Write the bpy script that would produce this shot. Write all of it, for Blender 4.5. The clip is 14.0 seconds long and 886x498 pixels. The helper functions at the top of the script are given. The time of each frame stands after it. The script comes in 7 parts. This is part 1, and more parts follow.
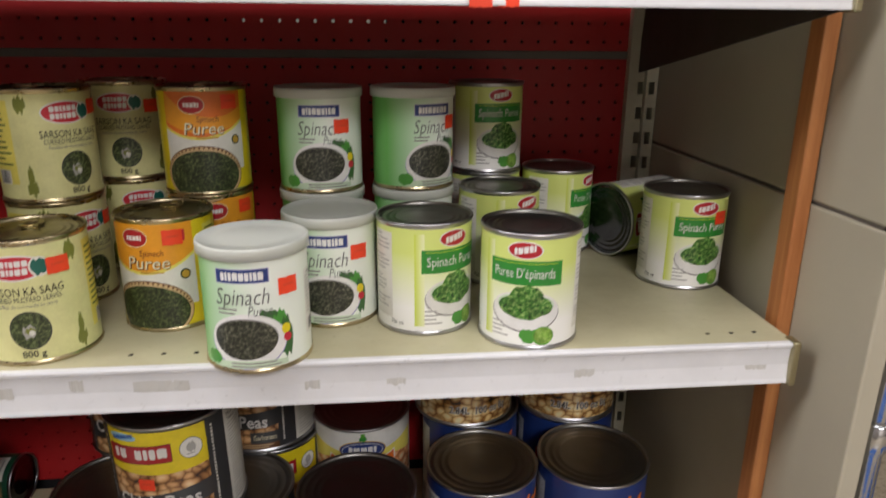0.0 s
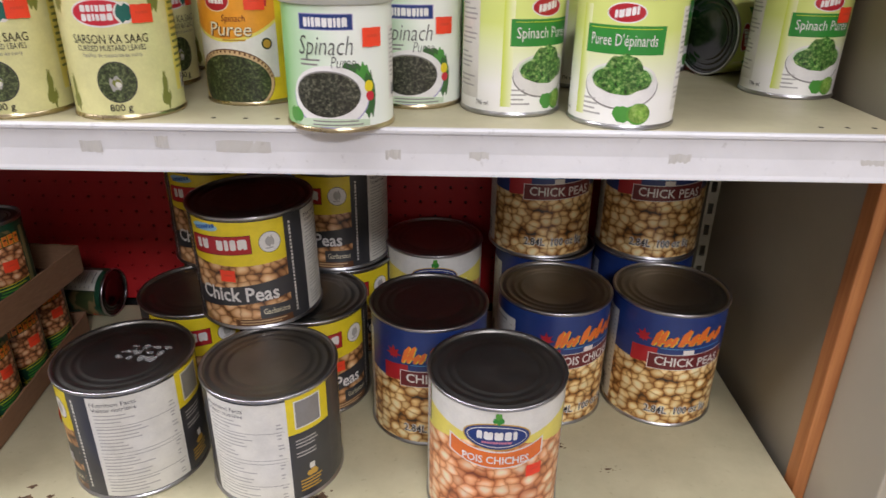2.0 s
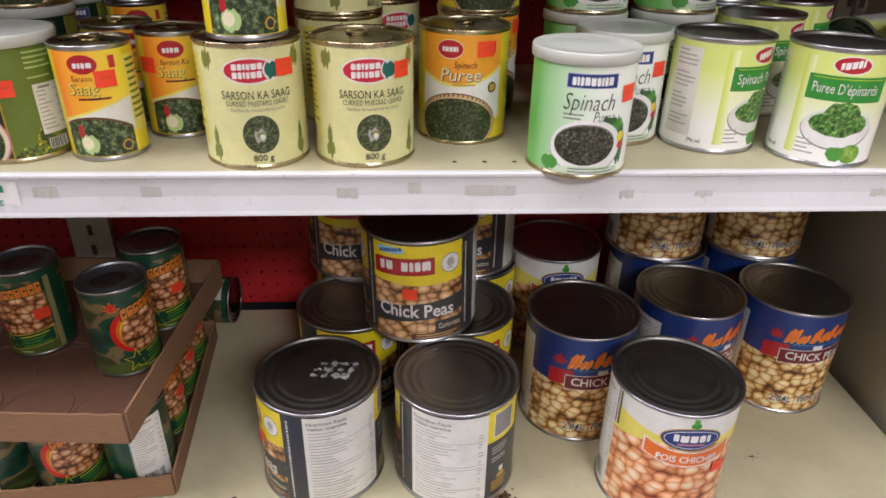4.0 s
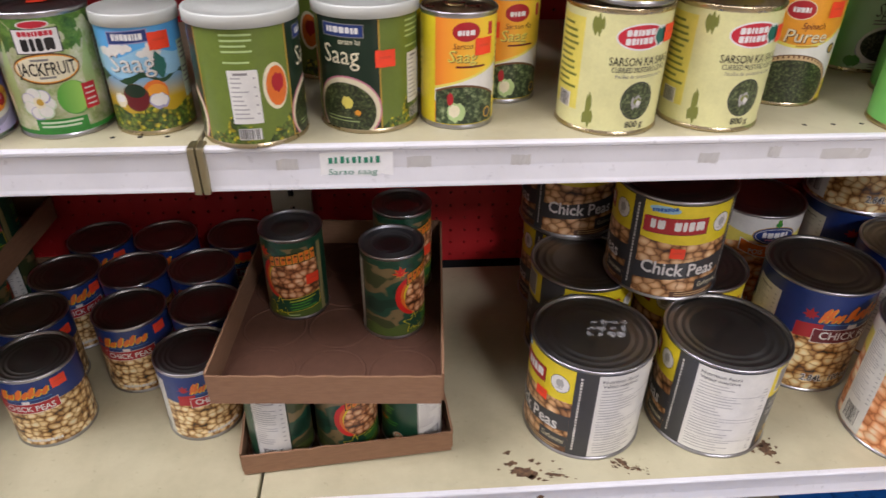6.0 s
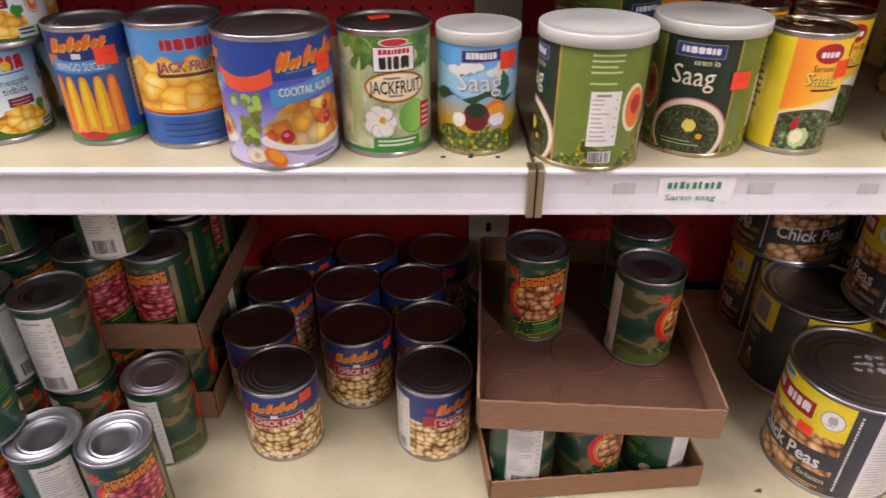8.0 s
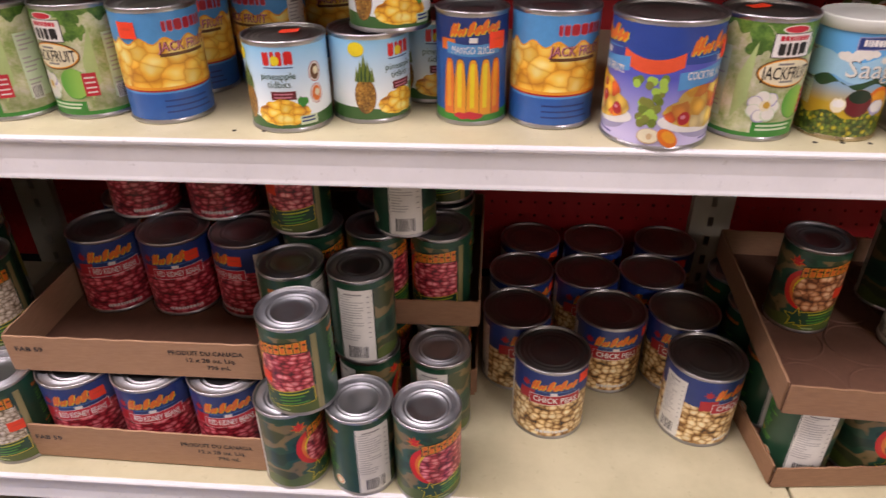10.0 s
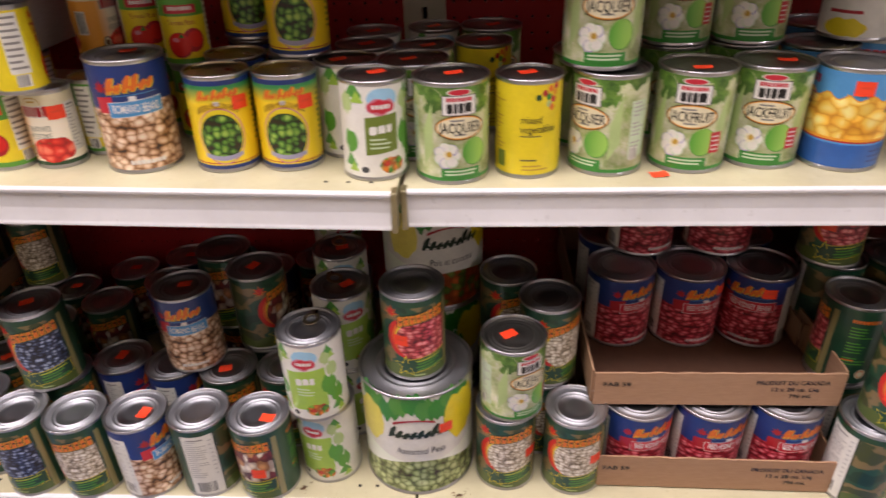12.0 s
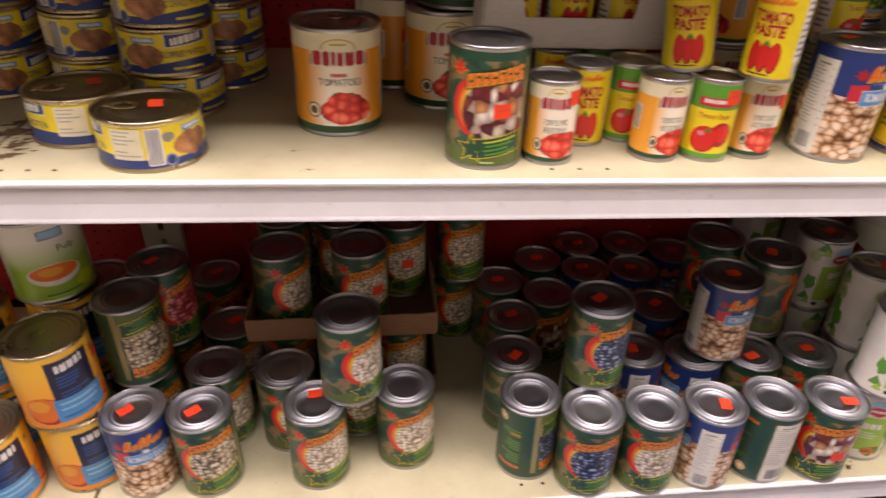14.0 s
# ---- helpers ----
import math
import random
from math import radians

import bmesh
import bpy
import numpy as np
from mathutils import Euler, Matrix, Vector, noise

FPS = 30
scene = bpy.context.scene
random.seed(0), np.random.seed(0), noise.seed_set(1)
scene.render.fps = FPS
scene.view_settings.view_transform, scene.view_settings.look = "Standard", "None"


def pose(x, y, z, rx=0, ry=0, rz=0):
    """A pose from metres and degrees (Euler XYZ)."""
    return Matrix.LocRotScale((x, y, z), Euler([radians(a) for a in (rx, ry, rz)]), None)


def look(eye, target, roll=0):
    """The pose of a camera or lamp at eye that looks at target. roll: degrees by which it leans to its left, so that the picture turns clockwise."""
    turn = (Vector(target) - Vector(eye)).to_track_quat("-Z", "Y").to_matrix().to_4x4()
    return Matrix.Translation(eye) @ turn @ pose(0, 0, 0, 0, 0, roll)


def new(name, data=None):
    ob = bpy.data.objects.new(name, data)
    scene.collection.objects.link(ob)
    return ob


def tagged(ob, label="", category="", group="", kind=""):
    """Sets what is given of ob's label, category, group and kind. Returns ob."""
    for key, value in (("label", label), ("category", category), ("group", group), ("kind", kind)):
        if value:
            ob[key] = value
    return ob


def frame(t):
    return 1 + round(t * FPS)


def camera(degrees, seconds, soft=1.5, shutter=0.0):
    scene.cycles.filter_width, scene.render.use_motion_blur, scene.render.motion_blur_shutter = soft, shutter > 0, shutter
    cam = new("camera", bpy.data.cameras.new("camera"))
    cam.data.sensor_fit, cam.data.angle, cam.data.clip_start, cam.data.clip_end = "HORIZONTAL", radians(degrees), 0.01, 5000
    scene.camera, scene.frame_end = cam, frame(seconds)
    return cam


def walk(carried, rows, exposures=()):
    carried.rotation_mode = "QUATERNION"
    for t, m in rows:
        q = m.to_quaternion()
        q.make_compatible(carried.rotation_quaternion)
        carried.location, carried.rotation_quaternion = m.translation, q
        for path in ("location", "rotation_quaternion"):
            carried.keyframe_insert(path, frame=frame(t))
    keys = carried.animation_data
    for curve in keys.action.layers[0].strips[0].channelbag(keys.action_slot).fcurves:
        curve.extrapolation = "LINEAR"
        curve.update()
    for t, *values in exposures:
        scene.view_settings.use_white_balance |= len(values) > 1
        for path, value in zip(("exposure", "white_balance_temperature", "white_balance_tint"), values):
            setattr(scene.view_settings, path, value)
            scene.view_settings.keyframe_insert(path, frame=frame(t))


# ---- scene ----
cam = camera(66.9, 14.0, soft=1.5, shutter=0.25)
PATH = [
    (0, (0.8241, -0.5749, 0.9882), (1.0186, 1.3221, 0.3853), 0.44),
    (0.5, (0.8113, -0.5614, 0.9135), (0.8963, 1.3024, 0.1931), 0.25),
    (1, (0.8212, -0.5878, 0.8624), (0.8472, 1.2303, 0.0296), -0.09),
    (1.5, (0.8348, -0.5944, 0.8526), (0.8662, 1.2107, -0.0080), 0.54),
    (2, (0.8079, -0.5957, 0.8549), (0.8061, 1.2200, 0.0163), 0.89),
    (2.5, (0.7457, -0.5942, 0.8888), (0.7146, 1.2312, 0.0722), 1.23),
    (3, (0.6633, -0.6066, 0.9263), (0.6302, 1.2178, 0.1076), 1.27),
    (3.2, (0.6389, -0.6083, 0.9308), (0.6328, 1.2140, 0.1068), 1.26),
    (5.3, (0.3217, -0.5870, 0.9471), (0.5002, 1.0572, -0.1773), 1.10),
    (5.5, (0.2795, -0.5837, 0.9501), (0.4408, 1.0702, -0.1627), 0.84),
    (6, (0.1798, -0.5810, 0.9518), (0.3161, 1.1010, -0.1218), 0.75),
    (6.5, (0.1231, -0.5575, 0.9422), (0.2192, 1.1187, -0.1445), 0.89),
    (7, (0.0764, -0.5417, 0.9383), (0.1285, 1.1435, -0.1375), 0.79),
    (7.5, (0.0073, -0.5393, 0.9425), (0.0100, 1.1489, -0.1298), 0.37),
    (7.7, (-0.0311, -0.5388, 0.9507), (-0.0181, 1.1564, -0.1105), 0.20),
    (9.8, (-0.3535, -0.5915, 0.9477), (-0.4546, 1.1176, -0.0861), -0.18),
    (10, (-0.3866, -0.5887, 0.9452), (-0.5153, 1.1132, -0.0973), -0.46),
    (10.5, (-0.5187, -0.5793, 0.9476), (-0.6619, 1.0920, -0.1416), -2.03),
    (11, (-0.7342, -0.5683, 0.9486), (-0.7553, 1.0920, -0.1663), -0.39),
    (11.5, (-0.9494, -0.6021, 0.9620), (-0.9432, 1.0824, -0.1161), 0.17),
    (12, (-1.1346, -0.6645, 1.0076), (-1.2374, 1.0662, 0.0105), -1.80),
    (12.5, (-1.3325, -0.6616, 1.0168), (-1.4727, 1.0337, -0.0350), -0.03),
    (13, (-1.5791, -0.6745, 1.0188), (-1.5633, 1.0285, -0.0297), 1.05),
    (13.5, (-1.7955, -0.6639, 1.0115), (-1.6753, 1.0355, -0.0361), 1.39),
    (14, (-2.0328, -0.6241, 1.0189), (-1.8691, 1.0671, -0.0362), 0.99),
]
walk(cam, [(t, look(eye, target, roll)) for t, eye, target, roll in PATH],
     exposures=((0, -0.28, 6250, 15), (1.5, -0.16, 6000, 18), (3.2, -0.05, 6000, 18), (5.4, -0.17, 6050, 21), (6.2, -0.05, 6000, 22), (7.5, 0.03, 6200, 28), (10, 0.0, 6600, 30), (11.2, 0.03, 6550, 27), (12.5, -0.02, 6600, 26), (13.5, -0.05, 6750, 28), (14, 0.08, 6850, 30)))

# ---- light ----
world = bpy.data.worlds.new("world")
scene.world = world
world.use_nodes = True
world.node_tree.nodes["Background"].inputs[0].default_value = (0.85, 0.9, 1.0, 1)
world.node_tree.nodes["Background"].inputs[1].default_value = 0.02

LAMP_POWER = 30
FLOOR, LOW, UP, THIRD = 0.0, 0.248, 0.70, 1.057
SECTION, BACK = 1.219, 0.475


def sag(x, z):
    """Rise and tilt in degrees at x of what stands at height z: the western upper shelf hangs askew."""
    if UP - 0.01 < z < UP + 0.33 and x < -SECTION:
        return 0.005 + 0.0235 * (-SECTION - x), 1.35
    return 0.0, 0.0



def tube_light(x, y, share=1.0):
    """A fluorescent ceiling fitting with its lamp."""
    data = bpy.data.lights.new("fluorescent_lamp", "AREA")
    data.shape, data.size, data.size_y = "RECTANGLE", 1.2, 0.8
    data.energy, data.color = LAMP_POWER * share, (1.0, 0.97, 0.94)
    new("fluorescent_lamp", data).matrix_world = pose(x, y, 2.735)


for lamp_x, lamp_y, share in ((-3.9, -0.58, 1.15), (-2.4, -0.58, 1.62), (-1.1, -0.6, 1.48), (0.6, -0.67, 0.62), (2.4, -0.67, 0.6)):
    tube_light(lamp_x, lamp_y, share)
# unseen far lamps, added to brighten the back of the eastern shelves
for lamp_x, share in ((0.9, 2.5), (1.7, 3.1)):
    tube_light(lamp_x, -3.1, share)
tube_light(0.1, 1.6)


# ---- materials ----
def lin(h):
    """Linear colour from a hex string."""
    out = []
    for k in (0, 2, 4):
        c = int(h[k:k + 2], 16) / 255
        out.append(c / 12.92 if c <= 0.04045 else ((c + 0.055) / 1.055) ** 2.4)
    return (*out, 1)


class Mat:
    """A small builder for node materials."""

    def __init__(self, name, rough=0.5, metal=0.0, coat=0.0):
        self.m = bpy.data.materials.new(name)
        self.m.use_nodes = True
        self.t = self.m.node_tree
        self.b = self.t.nodes["Principled BSDF"]
        self.b.inputs["Roughness"].default_value = rough
        self.b.inputs["Metallic"].default_value = metal
        self.b.inputs["Coat Weight"].default_value = coat
        self.b.inputs["Coat Roughness"].default_value = 0.15

    def n(self, kind, **values):
        node = self.t.nodes.new(kind)
        for key, v in values.items():
            node.inputs[key.replace("_", " ")].default_value = v
        return node

    def link(self, a, b):
        self.t.links.new(a, b)

    def coord(self, which="Object", scale=(1, 1, 1)):
        c = self.n("ShaderNodeTexCoord")
        mp = self.n("ShaderNodeMapping")
        mp.inputs["Scale"].default_value = scale
        self.link(c.outputs[which], mp.inputs["Vector"])
        return mp.outputs["Vector"]

    def noise(self, vec, scale, detail=4, rough=0.6):
        nd = self.n("ShaderNodeTexNoise", Scale=scale, Detail=detail, Roughness=rough)
        self.link(vec, nd.inputs["Vector"])
        return nd.outputs["Fac"]

    def ramp(self, fac, stops):
        r = self.n("ShaderNodeValToRGB")
        el = r.color_ramp.elements
        while len(el) < len(stops):
            el.new(0.5)
        for e, (p, c) in zip(el, stops):
            e.position, e.color = p, c
        self.link(fac, r.inputs["Fac"])
        return r.outputs["Color"]

    def mix(self, fac, a, b, mode="MIX"):
        x = self.t.nodes.new("ShaderNodeMix")
        x.data_type, x.blend_type = "RGBA", mode
        for sock, v in ((x.inputs["Factor"], fac), (x.inputs["A"], a), (x.inputs["B"], b)):
            if isinstance(v, (float, int, tuple)):
                sock.default_value = v
            else:
                self.link(v, sock)
        return x.outputs["Result"]

    def color(self, c):
        if isinstance(c, tuple):
            self.b.inputs["Base Color"].default_value = c
        else:
            self.link(c, self.b.inputs["Base Color"])
        return self

    def rough(self, fac, lo, hi):
        mr = self.n("ShaderNodeMapRange", To_Min=lo, To_Max=hi)
        self.link(fac, mr.inputs["Value"])
        self.link(mr.outputs["Result"], self.b.inputs["Roughness"])
        return self

    def bump(self, fac, strength, distance=0.001):
        bp = self.n("ShaderNodeBump", Strength=strength, Distance=distance)
        self.link(fac, bp.inputs["Height"])
        self.link(bp.outputs["Normal"], self.b.inputs["Normal"])
        return self


def enamel(name, base, dirt, amount=0.5, rough=0.35, world_space=True):
    """Painted sheet steel with grime and small chips."""
    k = Mat(name, rough)
    v = k.coord("Object")
    big = k.ramp(k.noise(v, 7, 6, 0.65), [(0.42, (0, 0, 0, 1)), (0.75, (1, 1, 1, 1))])
    small = k.ramp(k.noise(v, 90, 3, 0.7), [(0.63, (0, 0, 0, 1)), (0.72, (1, 1, 1, 1))])
    c = k.mix(amount * 0.5, base, k.mix(big, base, dirt))
    c = k.mix(k.mix(0.75, small, (0, 0, 0, 1)), c, dirt)
    k.color(c).rough(k.noise(v, 25), rough - 0.1, rough + 0.2).bump(k.noise(v, 300, 2), 0.05)
    return k.m


def ink(name, h, rough=0.38, grain=0.05):
    """Printed label paper in one ink."""
    k = Mat(name, rough, coat=0.25)
    v = k.coord("UV")
    c = lin(h)
    d = tuple(max(0, q * (1 - 2.2 * grain)) for q in c[:3]) + (1,)
    fine = k.mix(k.noise(v, 420, 3), d, c)
    worn = k.ramp(k.noise(v, 34, 4, 0.7), [(0.3, (0.86, 0.86, 0.86, 1)), (0.6, (1, 1, 1, 1))])
    each = k.ramp(k.n("ShaderNodeObjectInfo").outputs["Random"], [(0.0, (0.9, 0.89, 0.87, 1)), (1.0, (1, 1, 1, 1))])
    k.color(k.mix(1.0, k.mix(1.0, fine, worn, "MULTIPLY"), each, "MULTIPLY")).rough(k.noise(v, 60), rough - 0.06, rough + 0.1).bump(k.noise(v, 45, 2), 0.12, 0.001)
    return k.m


def blend_ink(name, h0, h1, z0, z1):
    """Label paper whose print runs from one ink at height z0 to another at z1."""
    k = Mat(name, 0.38, coat=0.25)
    sep = k.n("ShaderNodeSeparateXYZ")
    k.link(k.coord("UV"), sep.inputs[0])
    mr = k.n("ShaderNodeMapRange", From_Min=z0, From_Max=z1)
    k.link(sep.outputs["Y"], mr.inputs["Value"])
    k.color(k.mix(mr.outputs["Result"], lin(h0), lin(h1)))
    return k.m


def side_blend(name, h0, h1, s0, s1, half=0.0):
    """Label paper whose print runs round the can from one ink to another; with half, alike on both its halves."""
    k = Mat(name, 0.38, coat=0.25)
    sep = k.n("ShaderNodeSeparateXYZ")
    k.link(k.coord("UV"), sep.inputs[0])
    mr = k.n("ShaderNodeMapRange", From_Min=s0, From_Max=s1)
    way = sep.outputs["X"]
    if half:
        fold = k.n("ShaderNodeMath")
        fold.operation = "PINGPONG"
        fold.inputs[1].default_value = half
        k.link(way, fold.inputs[0])
        way = fold.outputs[0]
    k.link(way, mr.inputs["Value"])
    k.color(k.mix(mr.outputs["Result"], lin(h0), lin(h1)))
    return k.m


def beans(name, light, mid, dark, size, stretch=1.35, deep="3a2414", gap_tone=0.45):
    """Print of heaped peas or beans: cells with a lit crown and dark gaps."""
    k = Mat(name, 0.38, coat=0.25)
    v = k.coord("UV", (1 / size, stretch / size, 1))
    wob = k.n("ShaderNodeTexNoise", Scale=0.9, Detail=1.0)
    k.link(v, wob.inputs["Vector"])
    add = k.t.nodes.new("ShaderNodeMix")
    add.data_type, add.blend_type = "RGBA", "LINEAR_LIGHT"
    add.inputs["Factor"].default_value = 0.35
    k.link(v, add.inputs["A"])
    k.link(wob.outputs["Color"], add.inputs["B"])
    vo = k.n("ShaderNodeTexVoronoi", Scale=1.0, Randomness=0.62)
    k.link(add.outputs["Result"], vo.inputs["Vector"])
    edge = k.n("ShaderNodeTexVoronoi", Scale=1.0, Randomness=0.62)
    edge.feature = "DISTANCE_TO_EDGE"
    k.link(add.outputs["Result"], edge.inputs["Vector"])
    hot = tuple(min(1.0, q * 1.3) for q in lin(light)[:3]) + (1,)
    body = k.ramp(vo.outputs["Distance"], [(0.0, hot), (0.26, lin(light)), (0.46, lin(mid)), (0.66, lin(dark)), (0.85, lin(deep))])
    gap = k.ramp(edge.outputs["Distance"], [(0.0, (gap_tone, gap_tone * 0.82, gap_tone * 0.68, 1)), (0.03, (0.8 if gap_tone < 0.6 else 0.92, 0.75 if gap_tone < 0.6 else 0.9, 0.7 if gap_tone < 0.6 else 0.86, 1)), (0.09, (1, 1, 1, 1))])
    body = k.mix(1.0, body, gap, "MULTIPLY")
    hue = k.n("ShaderNodeSeparateColor")
    k.link(vo.outputs["Color"], hue.inputs[0])
    c = k.mix(k.mix(hue.outputs[0], (0, 0, 0, 1), (0.3, 0.3, 0.3, 1)), body, k.mix(1.0, body, (0.85, 0.8, 0.75, 1), "MULTIPLY"))
    sh = k.mix(k.mix(hue.outputs[1], (0, 0, 0, 1), (0.6, 0.6, 0.6, 1)), c, k.mix(1.0, c, (0.6, 0.55, 0.5, 1), "MULTIPLY"))
    k.color(sh)
    return k.m


def greens(name, light, mid, dark, scale=260):
    """Print of chopped leaves or puree."""
    k = Mat(name, 0.38, coat=0.25)
    v = k.coord("UV")
    f = k.noise(v, scale, 5, 0.75)
    c = k.ramp(f, [(0.36, lin(dark)), (0.5, lin(mid)), (0.66, lin(light))])
    heap = k.ramp(k.noise(v, scale * 0.22, 3, 0.6), [(0.36, (0.4, 0.4, 0.38, 1)), (0.62, (1.0, 1.0, 1.0, 1))])
    k.color(k.mix(1.0, c, heap, "MULTIPLY"))
    return k.m


def patches(name, cols, scale):
    """Print of mixed pieces in several colours."""
    k = Mat(name, 0.38, coat=0.25)
    vo = k.n("ShaderNodeTexVoronoi", Scale=scale)
    k.link(k.coord("UV"), vo.inputs["Vector"])
    hue = k.n("ShaderNodeSeparateColor")
    k.link(vo.outputs["Color"], hue.inputs[0])
    ramp = k.ramp(hue.outputs[0], [(i / len(cols), lin(c)) for i, c in enumerate(cols)])
    k.t.nodes[-1].color_ramp.interpolation = "CONSTANT"
    shade = k.ramp(vo.outputs["Distance"], [(0.2, (1, 1, 1, 1)), (0.7, (0.45, 0.4, 0.4, 1))])
    k.color(k.mix(1.0, ramp, shade, "MULTIPLY"))
    return k.m


def camouflage(name, cols, scale):
    """Print of soft-edged patches in a few colours."""
    k = Mat(name, 0.38, coat=0.25)
    f = k.noise(k.coord("UV", (1, 1.6, 1)), scale, 2, 0.45)
    stops = []
    for i, c in enumerate(cols):
        at = 0.36 + 0.28 * i / len(cols)
        stops += [(at, lin(c)), (at + 0.22 / len(cols), lin(c))]
    k.color(k.ramp(f, stops))
    return k.m


def side_streaks(name, h0, h1, scale):
    """Print of upright stalks."""
    k = Mat(name, 0.38, coat=0.25)
    k.color(k.mix(k.noise(k.coord("UV", (1, 0.08, 1)), scale, 3), lin(h0), lin(h1)))
    return k.m


def tinplate(name, c, rough, spread=0.15):
    k = Mat(name, rough, 1.0)
    v = k.coord("Object")
    k.color(k.mix(k.noise(v, 30, 4), tuple(q * 0.75 for q in c[:3]) + (1,), c))
    k.rough(k.noise(v, 45, 5), rough - spread / 2, rough + spread).bump(k.noise(v, 35, 2), 0.08, 0.002)
    return k.m


def cardboard(name, h, dark):
    k = Mat(name, 0.85)
    v = k.coord("Object", (1, 1, 6))
    k.color(k.mix(k.noise(v, 60, 5), lin(dark), lin(h))).bump(k.noise(v, 200, 3), 0.15, 0.0006)
    return k.m


CREAM = enamel("cream_enamel", lin("bbb594"), lin("74694a"), 0.75, 0.38)
# dark brown of the deep brackets and of plates added to cut bounced light
UNDER = enamel("dark_plate_brown", lin("453d35"), lin("2e2822"), 0.5, 0.6)
LIP = enamel("white_enamel", lin("dadadb"), lin("8e8b86"), 0.45, 0.32)
UPRIGHT = enamel("upright_enamel", lin("c3bfa8"), lin("77705c"), 0.5, 0.4)
BRASS = tinplate("worn_brass", (0.5, 0.45, 0.28, 1), 0.4)
RED = enamel("red_hardboard", lin("b41c1e"), lin("7a1114"), 0.5, 0.5)
# near-black put in for shade inside slots and holes and under the shelf
DARK = Mat("unlit_black", 0.9).color((0.008, 0.007, 0.007, 1)).m
GREYBAR = enamel("grey_joiner", lin("6a625c"), lin("3f3a36"), 0.4, 0.5)
TIN = tinplate("tinplate", (0.54, 0.54, 0.55, 1), 0.28)
TIN_LID = tinplate("tinplate_lid", (0.46, 0.47, 0.49, 1), 0.4)
# a little darker than the rest: the mirrored shelf shade is coloured in
TIN_PANEL = tinplate("tinplate_lid_centre", (0.42, 0.43, 0.455, 1), 0.32)
GOLD = tinplate("gold_lacquer", (0.62, 0.52, 0.32, 1), 0.25)
GOLD_LID = tinplate("gold_lid", (0.5, 0.43, 0.28, 1), 0.26)
# gold lid with the dark shelf it mirrors put into its colour
SHADED_GOLD_LID = tinplate("shaded_gold_lid", (0.3, 0.26, 0.17, 1), 0.3)
# dull lid metal, darkened to carry the shade that shelves throw on lids
DULL_SHADED_LID = tinplate("dull_shaded_lid", (0.3, 0.29, 0.265, 1), 0.34)
# near-black: the dim shelf mirrored in fallen lids is put into the metal's colour
MIRROR_DARK_LID = tinplate("mirror_dark_lid", (0.09, 0.09, 0.092, 1), 0.16)
BOARD = cardboard("brown_cardboard", "9c7656", "7a5a40")
# a darker brown than the walls, for tray floors and their dents
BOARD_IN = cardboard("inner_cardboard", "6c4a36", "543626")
BOARD_TAN = cardboard("tan_cardboard", "b28c6c", "957256")
WHITE_BOARD = cardboard("white_cardboard", "dedad4", "c2bdb6")
STICKER = ink("orange_sticker", "ff4a22", 0.5, 0.03)
PLASTIC = Mat("clear_white_plastic", 0.3).color((0.56, 0.58, 0.52, 1)).m
BLACK = ink("black_ink", "1b1a1a")
WHITE = ink("white_ink", "efeeea")
GREY = ink("grey_ink", "8e8c88")


def wood_material():
    k = Mat("orange_wood", 0.5)
    v = k.coord("Object", (14, 14, 0.7))
    k.color(k.ramp(k.noise(v, 5, 8, 0.6), [(0.3, lin("9a5a2c")), (0.7, lin("c98a52"))])).bump(k.noise(v, 12), 0.2)
    return k.m


def panel_material():
    k = Mat("cream_panel", 0.7)
    v = k.coord("Object")
    k.color(k.mix(k.noise(v, 3, 6), lin("9a927e"), lin("b8b19c"))).bump(k.noise(v, 120, 3), 0.1)
    return k.m


def wall_material(name, h):
    k = Mat(name, 0.8)
    v = k.coord("Object")
    c = lin(h)
    k.color(k.mix(k.noise(v, 2, 6), tuple(q * 0.82 for q in c[:3]) + (1,), c)).bump(k.noise(v, 150, 3), 0.1)
    return k.m


WOOD, PANEL = wood_material(), panel_material()
WALL = wall_material("painted_wall", "9a948a")
# for the unseen south wall, kept pale to bounce light onto the eastern shelves
BACK_WALL = enamel("pale_grey_wall", lin("b4aca2"), lin("958c82"), 0.4, 0.7)
CEILING = wall_material("ceiling_board", "ccc8be")
CHROME = tinplate("chrome", (0.7, 0.72, 0.76, 1), 0.12)


def tile_material(name, h, fleck):
    k = Mat(name, 0.35)
    v = k.coord("Object")
    k.color(k.mix(k.ramp(k.noise(v, 70, 5, 0.8), [(0.5, (0, 0, 0, 1)), (0.62, (1, 1, 1, 1))]), lin(h), lin(fleck)))
    return k.m


TILE_BEIGE, TILE_BLUE = tile_material("beige_tile", "a1957e", "7c705c"), tile_material("blue_tile", "1d5ba6", "123d78")


# ---- mesh helpers ----
def mesh_of(bm, name, *mats):
    me = bpy.data.meshes.new(name)
    bm.to_mesh(me)
    bm.free()
    for m in mats:
        me.materials.append(m)
    return me


def part(name, data, mats, parent=None, label=""):
    """Link a bmesh, or a mesh, as one object under its thing."""
    if isinstance(data, bmesh.types.BMesh):
        data = mesh_of(data, name, *(mats if isinstance(mats, tuple) else (mats,)))
    ob = new(name, data)
    ob.parent = parent
    return tagged(ob, label)


def thing(name, m, label, category, group="", kind=""):
    root = new(name)
    root.empty_display_size = 0.02
    root.matrix_world = m
    return tagged(root, label, category, group, kind)


